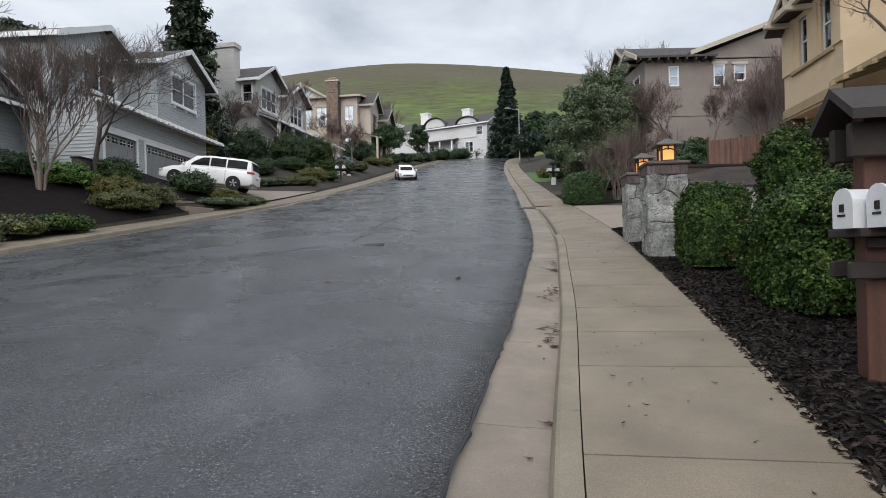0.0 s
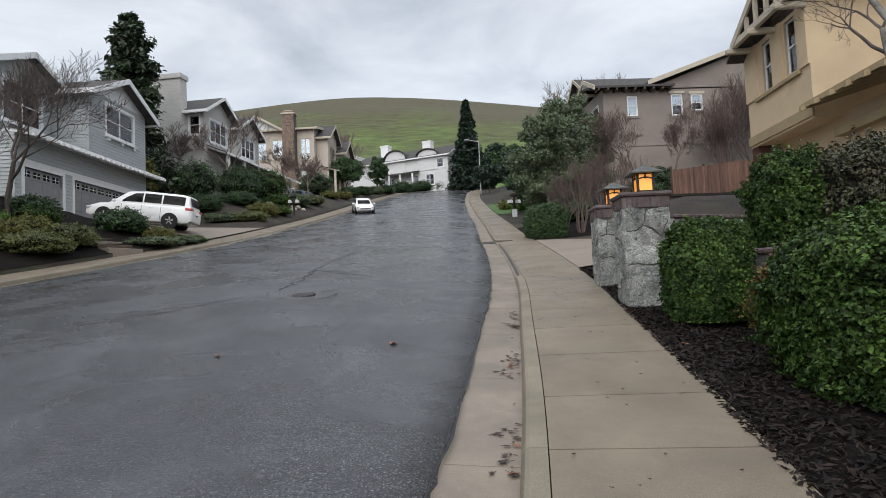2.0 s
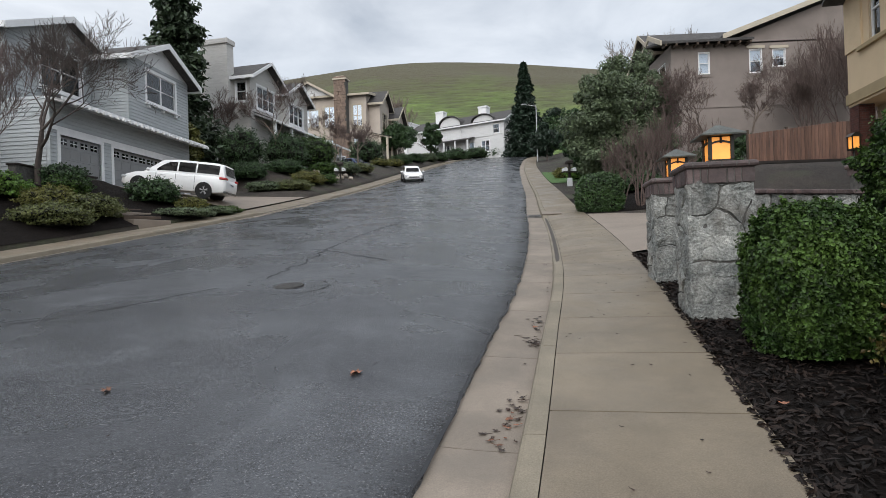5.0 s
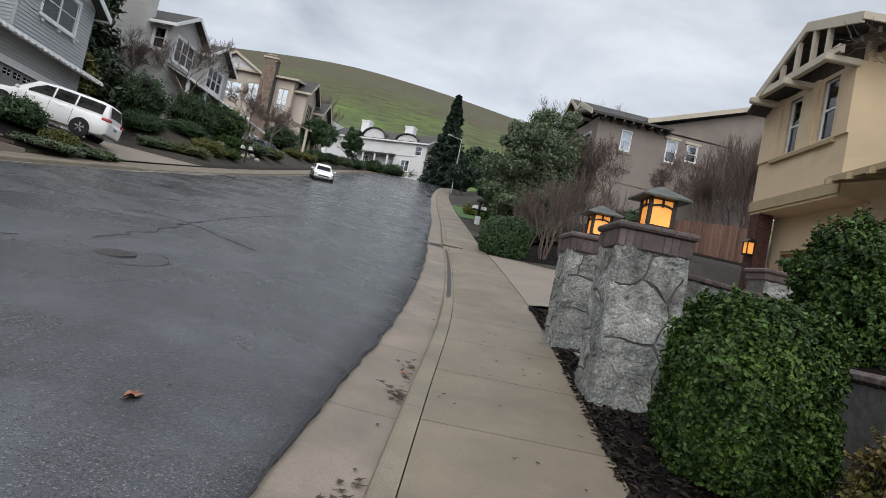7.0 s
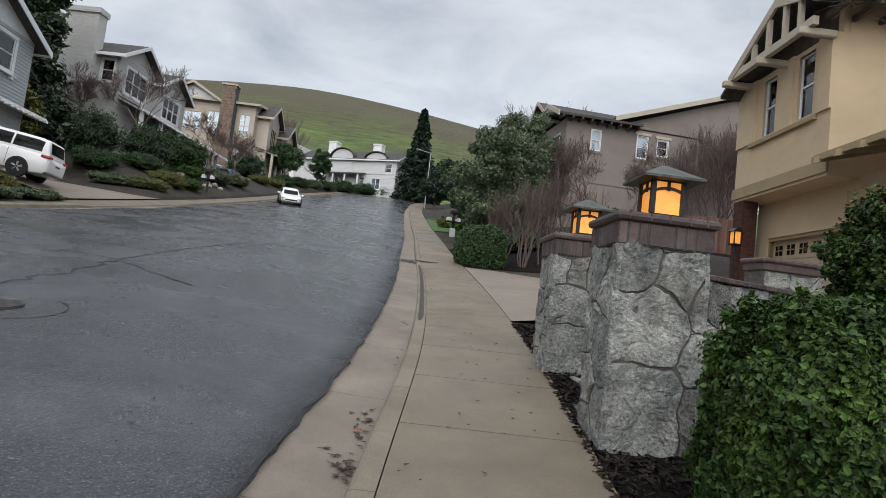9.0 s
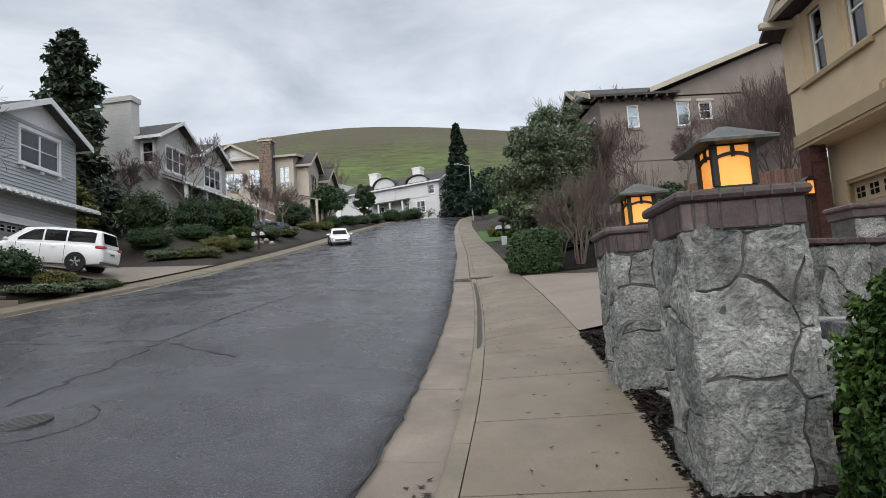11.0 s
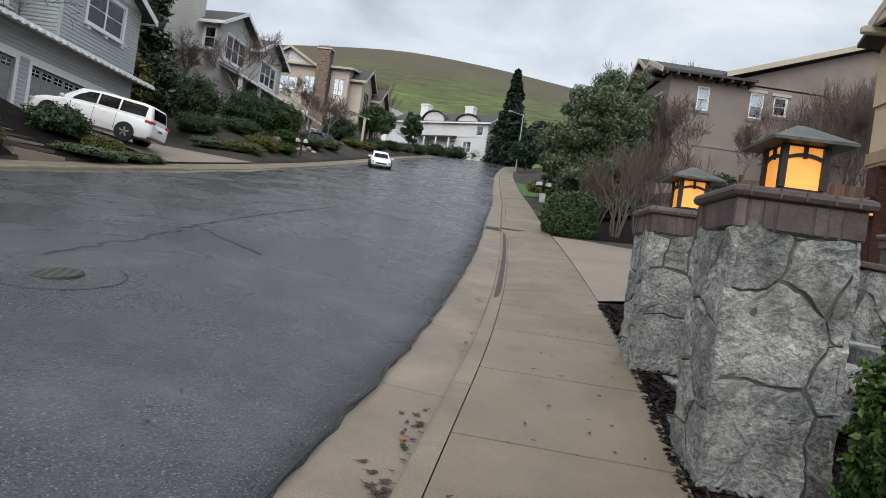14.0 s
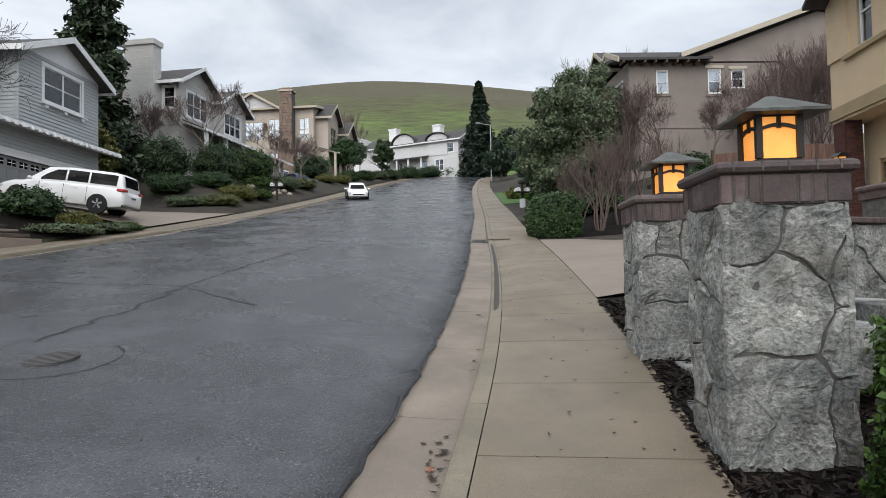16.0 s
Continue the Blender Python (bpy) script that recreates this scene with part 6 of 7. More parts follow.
shrub("shrub", "glossy green shrub on the raised bank", (8.35, 9.75, 2.52), (1.5, 1.5, 1.25), "hedge", 0.04, 20000, 15, 2.2, 0.3)
shrub("hedge", "round clipped dark green bush at the drive edge", (6.35, 26.95, 3.42), (1.75, 1.8, 1.5), "box_leaf", 0.05, 12000, 5, 3.2, 0.05, "hedge")
shrub("shrub", "fresh green seedling tuft at the footway edge", (2.62, 3.3, 0.40), (0.3, 0.3, 0.25), "lime_leaf", 0.035, 300, 6, 2.0, 0.2, core=False)

cone_tree("tall dark narrow conifer at the top of the road", (12.6, 112.5, 18.8), 17.0, 7.2, 1, "conifer", 0.30, 42000)
cone_tree("large dark ragged conifer between the houses", (-20.6, 49.6, 8.5), 15.6, 6.4, 2, "pine", 0.22, 52000, 0.5, 0.5)
leafy_tree("broad dark pine crown behind the blue-grey house", (-29.5, 43.0, 8.0), 10.8, 8.5, 3, "pine", 0.24, 16000, 0.3, 0.45, 60)
leafy_tree("yellow-green shrubby tree beside the blue-grey house", (-19.2, 46.8, 7.2), 5.6, 3.4, 13, "yellow_leaf", 0.13, 9000, 0.1, 0.1, 40)
leafy_tree("grey-green willowy tree beside the footway", (9.6, 38.6, 5.4), 7.6, 5.0, 4, "olive", 0.085, 60000, 0.16, 0.0, 110, droop=0.6)
leafy_tree("grey-green willowy tree beside the footway", (12.2, 41.0, 6.4), 7.6, 4.6, 5, "olive", 0.085, 42000, 0.16, 0.0, 80, droop=0.6)
leafy_tree("dense dark shrubby tree beside the footway", (10.6, 47.0, 6.8), 5.0, 4.2, 6, "hedge_dark", 0.11, 20000, 0.12, 0.0, 60)

# bare shrubs and small trees on the drive's far side
for k, (x, y, h) in enumerate(((8.0, 27.3, 3.3), (8.9, 27.9, 3.6), (9.9, 28.2, 3.2), (7.6, 28.6, 2.7))):
    bare_tree("bare red-brown twiggy shrub", (x, y, gz(x, y)), h, 20 + k, 0.035, 7, 3, 0.35, "twig", "twig", 0.42, 0.75, 0.007, 0.22, group="bare shrubs by the drive", tropism=0.2)
bare_tree("small bare pale-barked vase tree", (18.5, 40.4, gz(18.5, 40.4)), 5.2, 30, 0.10, 1, 6, 0.62, "bark_pale", "twig", 0.26, 0.76, 0.008, 0.1, group="bare street trees")
bare_tree("small bare pale-barked vase tree", (15.2, 39.4, gz(15.2, 39.4)), 5.6, 31, 0.10, 1, 6, 0.6, "bark_pale", "twig", 0.26, 0.76, 0.008, 0.1, group="bare street trees")
for k, (x, y, h) in enumerate(((23.5, 43.0, 8.0), (25.3, 42.4, 9.0), (27.0, 43.0, 9.5))):
    bare_tree("tall bare brown-twigged tree against a wall", (x, y, 7.0), h, 40 + k, 0.10, 4, 5, 0.35, "twig", "twig", 0.3, 0.76, 0.010, 0.2, group="bare trees by the taupe house", tropism=0.2)
for k, (x, y) in enumerate(((19.5, 66.0), (22.6, 64.0))):
    bare_tree("tall bare pale birch behind a roof", (x, y, 10), 13.5, 50 + k, 0.14, 1, 6, 0.4, "bark_pale", "bark_pale", 0.32, 0.74, 0.014, group="bare trees behind the roofs")
bare_tree("large bare sycamore with mottled pale bark", (9.87, 12.42, 2.82), 9.2, 74, 0.15, 1, 6, 0.6, "bark_sycamore", "bark", 0.4, 0.72, 0.0045, kids=(2, 2), tropism=0.08)
bare_tree("slender bare multi-stemmed shrub by the beige house", (11.6, 12.2, 2.9), 4.2, 73, 0.03, 5, 4, 0.4, "twig", "twig", 0.4, 0.75, 0.006, 0.3, tropism=0.2)

# the bank in front of the blue-grey house
bare_tree("bare multi-stemmed crape myrtle with pale stems", (-15.1, 22.6, gz(-15.1, 22.6) - 0.05), 6.6, 70, 0.06, 6, 5, 0.34, "bark_pale", "twig", 0.36, 0.74, 0.006, 0.09, tropism=0.2)
bare_tree("bare dark-limbed tree before the garage", (-15.9, 27.6, gz(-15.9, 27.6) - 0.05), 7.4, 71, 0.13, 1, 6, 0.6, "bark", "bark", 0.3, 0.75, 0.008)
bare_tree("bare slender tree on the bank", (-17.5, 19.0, gz(-17.5, 19.0) - 0.05), 8.0, 72, 0.1, 2, 6, 0.5, "bark", "bark", 0.3, 0.75, 0.008)
PLANTS = [
    # x, y, across, height, leaf, material, words
    (-15.4, 24.6, 1.9, 0.85, 0.06, "lime_leaf", "bright green rounded shrub on dark mulch"),
    (-15.4, 28.4, 1.7, 0.9, 0.06, "hedge_dark", "dark green shrub beside a low stone wall"),
    (-14.6, 27.4, 1.5, 0.8, 0.06, "hedge", "green shrub beside a low stone wall"),
    (-12.5, 23.6, 2.1, 0.75, 0.05, "heather", "olive-brown heathery shrub on the bank"),
    (-12.6, 25.6, 2.3, 0.8, 0.05, "heather", "olive-brown heathery shrub on the bank"),
    (-13.4, 24.8, 1.8, 0.9, 0.05, "yellow_leaf", "yellow-green heathery shrub on the bank"),
    (-12.6, 30.3, 1.9, 1.0, 0.07, "hedge_dark", "dark green leafy shrub beside the drive"),
    (-11.2, 31.0, 1.3, 0.55, 0.05, "yellow_leaf", "low yellow-green shrub beside the drive"),
    (-10.9, 29.6, 2.2, 0.35, 0.05, "olive", "prostrate grey-green juniper beside the footway"),
    (-10.7, 31.6, 2.2, 0.32, 0.05, "olive", "prostrate grey-green juniper beside the footway"),
    (-10.4, 32.7, 1.5, 0.28, 0.05, "hedge", "prostrate green juniper beside the footway"),
    (-12.0, 18.8, 1.7, 0.5, 0.05, "hedge", "low green clump beside the footway"),
    (-12.4, 17.2, 1.6, 0.55, 0.05, "heather", "low green clump beside the footway"),
    (-12.3, 15.0, 1.7, 0.6, 0.05, "hedge_dark", "low green clump beside the footway"),
    (-12.8, 13.2, 1.8, 0.6, 0.05, "heather", "low green clump beside the footway"),
    (-16.9, 23.4, 1.7, 0.9, 0.06, "hedge_dark", "dark green shrub against the house"),
    (-17.2, 21.0, 1.8, 0.9, 0.06, "yellow_leaf", "yellow-green shrub against a low wall"),
    (-16.6, 18.6, 1.8, 0.8, 0.06, "hedge", "green shrub against a low wall"),
    (-10.6, 45.6, 2.3, 0.7, 0.06, "heather", "brown-green heather on the next bank"),
    (-12.6, 45.3, 2.2, 0.7, 0.06, "olive", "grey-green low shrub on the next bank"),
    (-10.4, 48.6, 2.2, 0.9, 0.06, "yellow_leaf", "yellow-green low shrub on the next bank"),
    (-9.9, 51.0, 2.2, 0.7, 0.06, "hedge", "green low shrub on the next bank"),
    (-12.6, 50.0, 2.6, 1.0, 0.07, "hedge_dark", "dark shrub on the next bank"),
    (-14.6, 47.6, 2.6, 1.2, 0.07, "hedge_dark", "dark shrub on the next bank"),
    (-13.8, 54.5, 3.4, 2.6, 0.09, "hedge_dark", "large dark green shrub before the pale house"),
    (-12.3, 58.5, 3.6, 2.7, 0.09, "hedge", "large green shrub before the pale house"),
    (-16.4, 51.0, 3.4, 2.8, 0.09, "hedge_dark", "large dark green shrub before the pale house"),
    (-11.0, 56.0, 2.4, 0.9, 0.08, "hedge", "green spreading shrub on the bank"),
    (-10.0, 60.0, 2.8, 1.0, 0.08, "olive", "grey-green spreading shrub on the bank"),
    (-9.2, 64.0, 2.6, 0.8, 0.08, "heather", "brown-green heather on the bank"),
    (-8.6, 75.0, 2.2, 0.8, 0.08, "yellow_leaf", "yellow shrub beside the footway"),
    (-7.4, 78.5, 2.0, 0.9, 0.08, "yellow_leaf", "yellow shrub beside the footway"),
    (-7.0, 84.0, 2.6, 1.2, 0.1, "hedge_dark", "dark shrub beside the footway"),
    (-11.0, 80.0, 4.0, 3.0, 0.1, "hedge_dark", "tall dark shrub before the tan house"),
    (-5.6, 91.0, 2.4, 1.2, 0.1, "hedge_dark", "dark shrub beside the footway"),
    (-4.2, 97.0, 2.6, 1.2, 0.1, "olive", "grey shrub beside the footway"),
    (-2.6, 101.0, 2.8, 1.3, 0.1, "hedge_dark", "clipped dark shrub before the white house"),
    (0.2, 108.0, 3.4, 1.8, 0.12, "hedge_dark", "clipped dark shrub before the white house"),
    (3.6, 112.5, 4.0, 1.8, 0.12, "hedge_dark", "clipped dark shrub before the white house"),
    (8.0, 117.0, 3.6, 1.8, 0.12, "hedge_dark", "clipped dark shrub before the white house"),
    (9.4, 32.0, 1.8, 0.9, 0.06, "hedge_dark", "dark green shrub beside the drive"),
    (10.2, 50.5, 2.0, 1.0, 0.07, "lime_leaf", "yellow-green shrub beside the lawn"),
    (9.9, 55.0, 2.0, 0.9, 0.07, "yellow_leaf", "yellow shrub beside the lawn"),
    (12.4, 54.0, 2.6, 1.4, 0.08, "hedge", "clipped green shrub beside the lawn"),
    (10.0, 44.0, 1.7, 1.2, 0.07, "box_leaf", "clipped dark green shrub beside a path"),
    (13.5, 33.6, 2.0, 1.1, 0.07, "hedge_dark", "dark green shrub before the fence"),
    (16.5, 38.8, 2.4, 1.2, 0.07, "hedge_dark", "dark green shrub before the taupe house"),
]
for k, (x, y, w, h, lf, mt, words) in enumerate(PLANTS):
    shrub("shrub", words, (x, y, gz(x, y) - 0.04), (w, w * 1.05, h), mt, lf, int(min(9000, 2600 * w * h + 1400) * (0.06 / lf) ** 1.0), 100 + k, 2.1, 0.4)
for k, (x, y, h) in enumerate(((-14.4, 53.6, 7.4), (-18.4, 52.0, 6.6), (-11.6, 63.5, 6.0), (-10.4, 70.0, 5.2))):
    bare_tree("bare reddish street tree on the bank", (x, y, gz(x, y) - 0.1), h, 80 + k, 0.11, 1, 6, 0.5, "bark_pale", "twig", 0.3, 0.75, 0.010, group="bare trees on the banks")
bare_tree("tall bare pale poplar behind roofs", (-9.0, 104.0, 16.0), 13.0, 90, 0.16, 3, 5, 0.25, "bark_pale", "bark_pale", 0.4, 0.75, 0.02, 0.12, tropism=0.25)
leafy_tree("round grey-green tree beside the footway", (-7.9, 88.0, 14.6), 5.8, 5.4, 91, "hedge_dark", 0.16, 12000, 0.16, 0.3, 60)
leafy_tree("dark evergreen before the white house", (-3.8, 99.0, 17.0), 6.0, 3.6, 92, "hedge_dark", 0.16, 7000, 0.14, 0.1, 40)
for k, (x, y, h, w) in enumerate(((17.5, 116.0, 9.0, 7.0), (16.0, 104.0, 6.5, 5.0), (13.5, 92.0, 5.5, 5.0), (22.0, 122.0, 10.0, 8.0), (14.5, 72.0, 6.0, 5.5), (17.0, 80.0, 7.0, 6.0))):
    leafy_tree("dark mixed woodland tree beside the upper road", (x, y, level(min(y, 130)) + 0.3), h, w, 95 + k, "hedge_dark" if k % 2 else "conifer", 0.22, 7000, 0.15, 0.05, 45)

# lawn with its path
rows = [[(xr(y) + 1.38 + d, y, land(xr(y) + 1.38 + d, y) + 0.05) for d in np.linspace(0, 4.5, 8)] for y in np.arange(49, 66, 1.0)]
strip("lawn", [r[::-1] for r in rows], "lawn", "small bright green front lawn", "lawn")


# mulch beds beside the footway
def bed(name, y0, y1, d0, d1, side, label):
    rows = []
    for y in np.arange(y0, y1, 0.12):
        row = []
        for d in np.linspace(d0, d1, 26):
            x = xr(y) + 1.37 + d if side > 0 else xl(y) - 1.46 - d
            row.append((x, y, land(x, y) + 0.012 + 0.035 * min(d * 3, 1) * (noise.noise((x * 2.2, y * 2.2, 0)) + 0.6) + 0.012 * noise.noise((x * 14, y * 14, 2))))
        rows.append(row)
    return strip(name, rows if side < 0 else [r[::-1] for r in rows], "mulch", label, "mulch bed")


bed("mulch_bed", -6, 16.0, 0, 4.6, 1, "dark damp bark mulch bed beside the footway")
bed("mulch_bed", 10, 33, 0, 6.0, -1, "dark bark mulch bank across the road")
bed("mulch_bed", 26.2, 34.0, 0, 6.0, 1, "dark bark mulch beside the drive")
g = np.random.default_rng(77)
n = 26000
yy = g.uniform(0.5, 15.8, n)
dd = g.random(n) ** 1.3 * 3.6
px = np.array([xr(y) for y in yy]) + 1.36 + dd
pz = np.array([land(x, y) + 0.03 + 0.035 * min(d * 3, 1) * (noise.noise((x * 2.2, y * 2.2, 0)) + 0.6) for x, y, d in zip(px, yy, dd)])
v, f = leaves(g, np.stack([px, yy, pz], 1), np.tile((0, 0, 1.6), (n, 1)), 0.024, 0.4, 3.2)
tagged(from_arrays("bark_chips", v, f, "chip"), "loose dark bark chips on the bed", "bark chips", kind="stuff")


# dead leaves on road, gutter and footway
def dead_leaf(x, y, z, size, seed, label, mat="dead_leaf"):
    """A curled lobed leaf."""
    rnd = random.Random(seed)
    bm = bmesh.new()
    c = bm.verts.new((0, 0, 0.012))
    ring = []
    for k in range(14):
        a = 2 * math.pi * k / 14
        r = size * (1.0 if k % 2 == 0 else 0.55) * rnd.uniform(0.7, 1.1)
        ring.append(bm.verts.new((r * math.cos(a), r * math.sin(a) * 0.75, rnd.uniform(0.002, 0.03) * size / 0.1 + 0.004)))
    for k in range(14):
        bm.faces.new((c, ring[k], ring[(k + 1) % 14]))
    tube(bm, (-size * 0.6, 0, 0.008), (-size * 1.5, 0.01, 0.012), 0.0025, 0.0015, 4)
    ob = part("dead_leaf", bm, mat, None)
    ob.matrix_basis = pose(x, y, z, rnd.uniform(-6, 6), rnd.uniform(-6, 6), rnd.uniform(0, 360))
    return tagged(ob, label, "leaf", "fallen leaves")


dead_leaf(0.23, 9.4, road_z(0.23, 9.4), 0.10, 1, "curled orange-brown fallen leaf on asphalt")
dead_leaf(-1.71, 8.84, road_z(-1.71, 8.84), 0.07, 2, "pale brown fallen leaf on asphalt")
dead_leaf(2.48, 7.24, level(7.24) + 0.012, 0.04, 3, "small tan fallen leaf on the footway")
dead_leaf(3.3, 11.6, level(11.6) + 0.012, 0.07, 4, "reddish fallen leaf on the footway")
dead_leaf(3.75, 6.9, land(3.75, 6.9) + 0.06, 0.09, 5, "orange-brown fallen leaf on mulch")
dead_leaf(3.35, 8.2, land(3.35, 8.2) + 0.06, 0.06, 6, "tan fallen leaf on mulch")
rnd = random.Random(31)
for k in range(95):
    y = rnd.choice((rnd.uniform(2.5, 16), rnd.gauss(8.6, 0.35), rnd.gauss(6.3, 0.3), rnd.gauss(10.6, 0.25), rnd.gauss(11.4, 0.2)))
    o = -0.20 - abs(rnd.gauss(0, 0.08))
    x, yq, z = across(y, 1, o, -0.122)
    dead_leaf(x, yq, z, rnd.uniform(0.015, 0.055), 200 + k, "dark wet leaf litter in the gutter", "dead_leaf" if k % 7 == 0 else "litter")
for k in range(110):
    y, o = rnd.uniform(1, 20), rnd.uniform(0.08, 1.3)
    x, yq, z = across(y, 1, o, 0.012)
    dead_leaf(x, yq, z, rnd.uniform(0.007, 0.022), 400 + k, "small dark leaf scrap on the footway", "litter")
for k in range(110):
    y = rnd.uniform(2, 22)
    x = rnd.uniform(-7, xr(y) - 0.8)
    dead_leaf(x, y, road_z(x, y), rnd.uniform(0.006, 0.018), 600 + k, "tiny dark leaf scrap on the asphalt", "litter")


# ---------- vehicles ----------
def loft(bm, sections):
    """Skins a row of closed sections, all of one length, and caps the ends."""
    rings = [[bm.verts.new(p) for p in s] for s in sections]
    n = len(rings[0])
    for a, b in zip(rings, rings[1:]):
        for k in range(n):
            bm.faces.new((a[k], a[(k + 1) % n], b[(k + 1) % n], b[k]))
    bm.faces.new(rings[0][::-1])
    bm.faces.new(rings[-1])
    bmesh.ops.recalc_face_normals(bm, faces=bm.faces[:])
    return bm


def wheel(parent, x, y, r, wd, out):
    bm = bmesh.new()
    prof = [(r * 0.62, -wd / 2), (r * 0.93, -wd / 2), (r, -wd * 0.32), (r, wd * 0.32), (r * 0.93, wd / 2), (r * 0.62, wd / 2)]
    n = 26
    rings = [[bm.verts.new((x + q * math.cos(2 * math.pi * k / n), y + o, r + q * math.sin(2 * math.pi * k / n))) for k in range(n)] for q, o in prof]
    for a, b in zip(rings, rings[1:]):
        for k in range(n):
            bm.faces.new((a[k], a[(k + 1) % n], b[(k + 1) % n], b[k]))
    w = part("wheel", bm, "tyre", parent)
    bm = bmesh.new()
    yo = y + out * wd * 0.36
    tube(bm, (x, y - out * wd * 0.3, r), (x, y + out * wd * 0.05, r), r * 0.63, r * 0.63, 26)
    part("hub", bm, "car_dark", w)
    bm = bmesh.new()
    for k in range(5):
        a = 2 * math.pi * k / 5 + 0.3
        for d in (-0.13, 0.13):
            c0, s0 = math.cos(a + d * 0.6), math.sin(a + d * 0.6)
            c1, s1 = math.cos(a + d), math.sin(a + d)
            tube(bm, (x + 0.1 * r * c0, yo, r + 0.1 * r * s0), (x + 0.6 * r * c1, yo, r + 0.6 * r * s1), r * 0.09, r * 0.08, 5)
    tube(bm, (x, yo - 0.02, r), (x, yo + out * 0.015, r), r * 0.16, r * 0.15, 12)
    for k in range(26):
        a, b = 2 * math.pi * k / 26, 2 * math.pi * (k + 1) / 26
        tube(bm, (x + 0.61 * r * math.cos(a), yo, r + 0.61 * r * math.sin(a)), (x + 0.61 * r * math.cos(b), yo, r + 0.61 * r * math.sin(b)), r * 0.04, r * 0.04, 5)
    part("rim", bm, "alloy", w)


def car(label, m, paint, length, width, height, kind):
    """A car along x with its nose at +x: a lofted body, glass house, lamps, wheels, mirrors, plate."""
    C = thing("car", label, "car", m)
    L, W = length, width / 2
    r = 0.345 if kind != "saloon" else 0.32
    # stations: share of the length from the tail, half width, belt height, sill, roof or bonnet height
    if kind == "van":
        st = [(0, .86, .98, .45, .80), (.02, .93, 1.02, .32, 1.0), (.10, .99, 1.06, .26, 1.06), (.3, 1, 1.06, .24, 1.06), (.6, 1, 1.03, .24, 1.03), (.74, .99, 1.0, .25, 1.0), (.86, .96, .93, .26, .93), (.95, .86, .78, .30, .78), (1, .66, .6, .36, .6)]
        gh = [(.015, .86, 1.04, 1.08), (.045, .84, 1.06, height - .06), (.12, .82, 1.06, height), (.45, .82, 1.04, height), (.62, .80, 1.02, height - .09), (.78, .86, 1.0, 1.02)]
    elif kind == "suv":
        st = [(0, .86, .95, .5, .85), (.03, .95, 1.0, .36, 1.0), (.12, 1, 1.02, .3, 1.02), (.6, 1, 1.0, .3, 1.0), (.72, .99, .98, .3, .98), (.9, .95, .92, .32, .92), (1, .76, .66, .4, .66)]
        gh = [(.02, .86, 1.0, 1.05), (.08, .83, 1.0, height - .05), (.2, .82, 1.0, height), (.5, .82, 1.0, height), (.6, .8, 1.0, height - .1), (.73, .87, .97, 1.0)]
    else:
        st = [(0, .82, .80, .42, .72), (.03, .92, .92, .3, .92), (.16, .98, .94, .24, .94), (.4, 1, .92, .22, .92), (.62, 1, .88, .22, .88), (.74, .98, .84, .23, .84), (.92, .92, .70, .26, .70), (1, .70, .56, .34, .56)]
        gh = [(.14, .84, .92, .95), (.26, .78, .92, height - .05), (.36, .76, .92, height), (.52, .76, .90, height - .02), (.60, .78, .88, height - .14), (.72, .88, .84, .86)]

    def ring(u, w, top, sill, crown_, inset=0.94):
        x, w = (u - 0.5) * L, w * W
        return [(x, -w * .94, sill), (x, -w, (sill + top) / 2 - .05), (x, -w * .985, top - .12), (x, -w * inset, top), (x, -w * .5, crown_ + .025), (x, w * .5, crown_ + .025),
                (x, w * inset, top), (x, w * .985, top - .12), (x, w, (sill + top) / 2 - .05), (x, w * .94, sill)]
    bm = bmesh.new()
    loft(bm, [ring(*s) for s in st])
    b = part("body", bm, paint, C, smooth_faces=True)
    mod = b.modifiers.new("round", "BEVEL")
    mod.width, mod.segments, mod.angle_limit = 0.03, 2, radians(25)

    def house(u, w, base, top):
        x, w = (u - 0.5) * L, w * W
        return [(x, -w * 1.06, base - .05), (x, -w, base + (top - base) * .5), (x, -w * .9, top - .03), (x, -w * .6, top), (x, w * .6, top), (x, w * .9, top - .03), (x, w, base + (top - base) * .5), (x, w * 1.06, base - .05)]
    bm = bmesh.new()
    loft(bm, [house(*s) for s in gh])
    cab = part("cabin", bm, paint, C, smooth_faces=True)
    mod = cab.modifiers.new("round", "BEVEL")
    mod.width, mod.segments, mod.angle_limit = 0.035, 2, radians(22)

    def skin(u, f, g):
        """A point on the cabin: f up its side from belt to roof, g across it (-1 to 1 are the sides)."""
        i = max(k for k in range(len(gh)) if gh[k][0] <= u + 1e-6)
        j = min(i + 1, len(gh) - 1)
        t = (u - gh[i][0]) / max(gh[j][0] - gh[i][0], 1e-3)
        w, ba, to = (gh[i][q] + t * (gh[j][q] - gh[i][q]) for q in (1, 2, 3))
        lo, md, hi = (w * W * 1.06, ba - .05), (w * W, ba + (to - ba) * .5), (w * W * .9, to - .03)
        a, b, k = (lo, md, f * 2) if f < .5 else (md, hi, f * 2 - 1)
        return Vector(((u - .5) * L, g * (a[0] + (b[0] - a[0]) * k), a[1] + (b[1] - a[1]) * k))

    def glazing(name, grid, out):
        bm = bmesh.new()
        n = len(grid[0])
        top = [[bm.verts.new(p + out) for p in r_] for r_ in grid]
        for r0, r1 in zip(top, top[1:]):
            for k in range(n - 1):
                bm.faces.new((r0[k], r0[k + 1], r1[k + 1], r1[k]))
        bmesh.ops.solidify(bm, geom=bm.faces[:], thickness=0.008)
        return part(name, bm, "car_glass", C, "dark tinted glass")
    spans = {"van": ((.075, .285), (.30, .46), (.475, .66)), "suv": ((.11, .27), (.285, .44), (.455, .60)), "saloon": ((.27, .42), (.435, .60))}[kind]
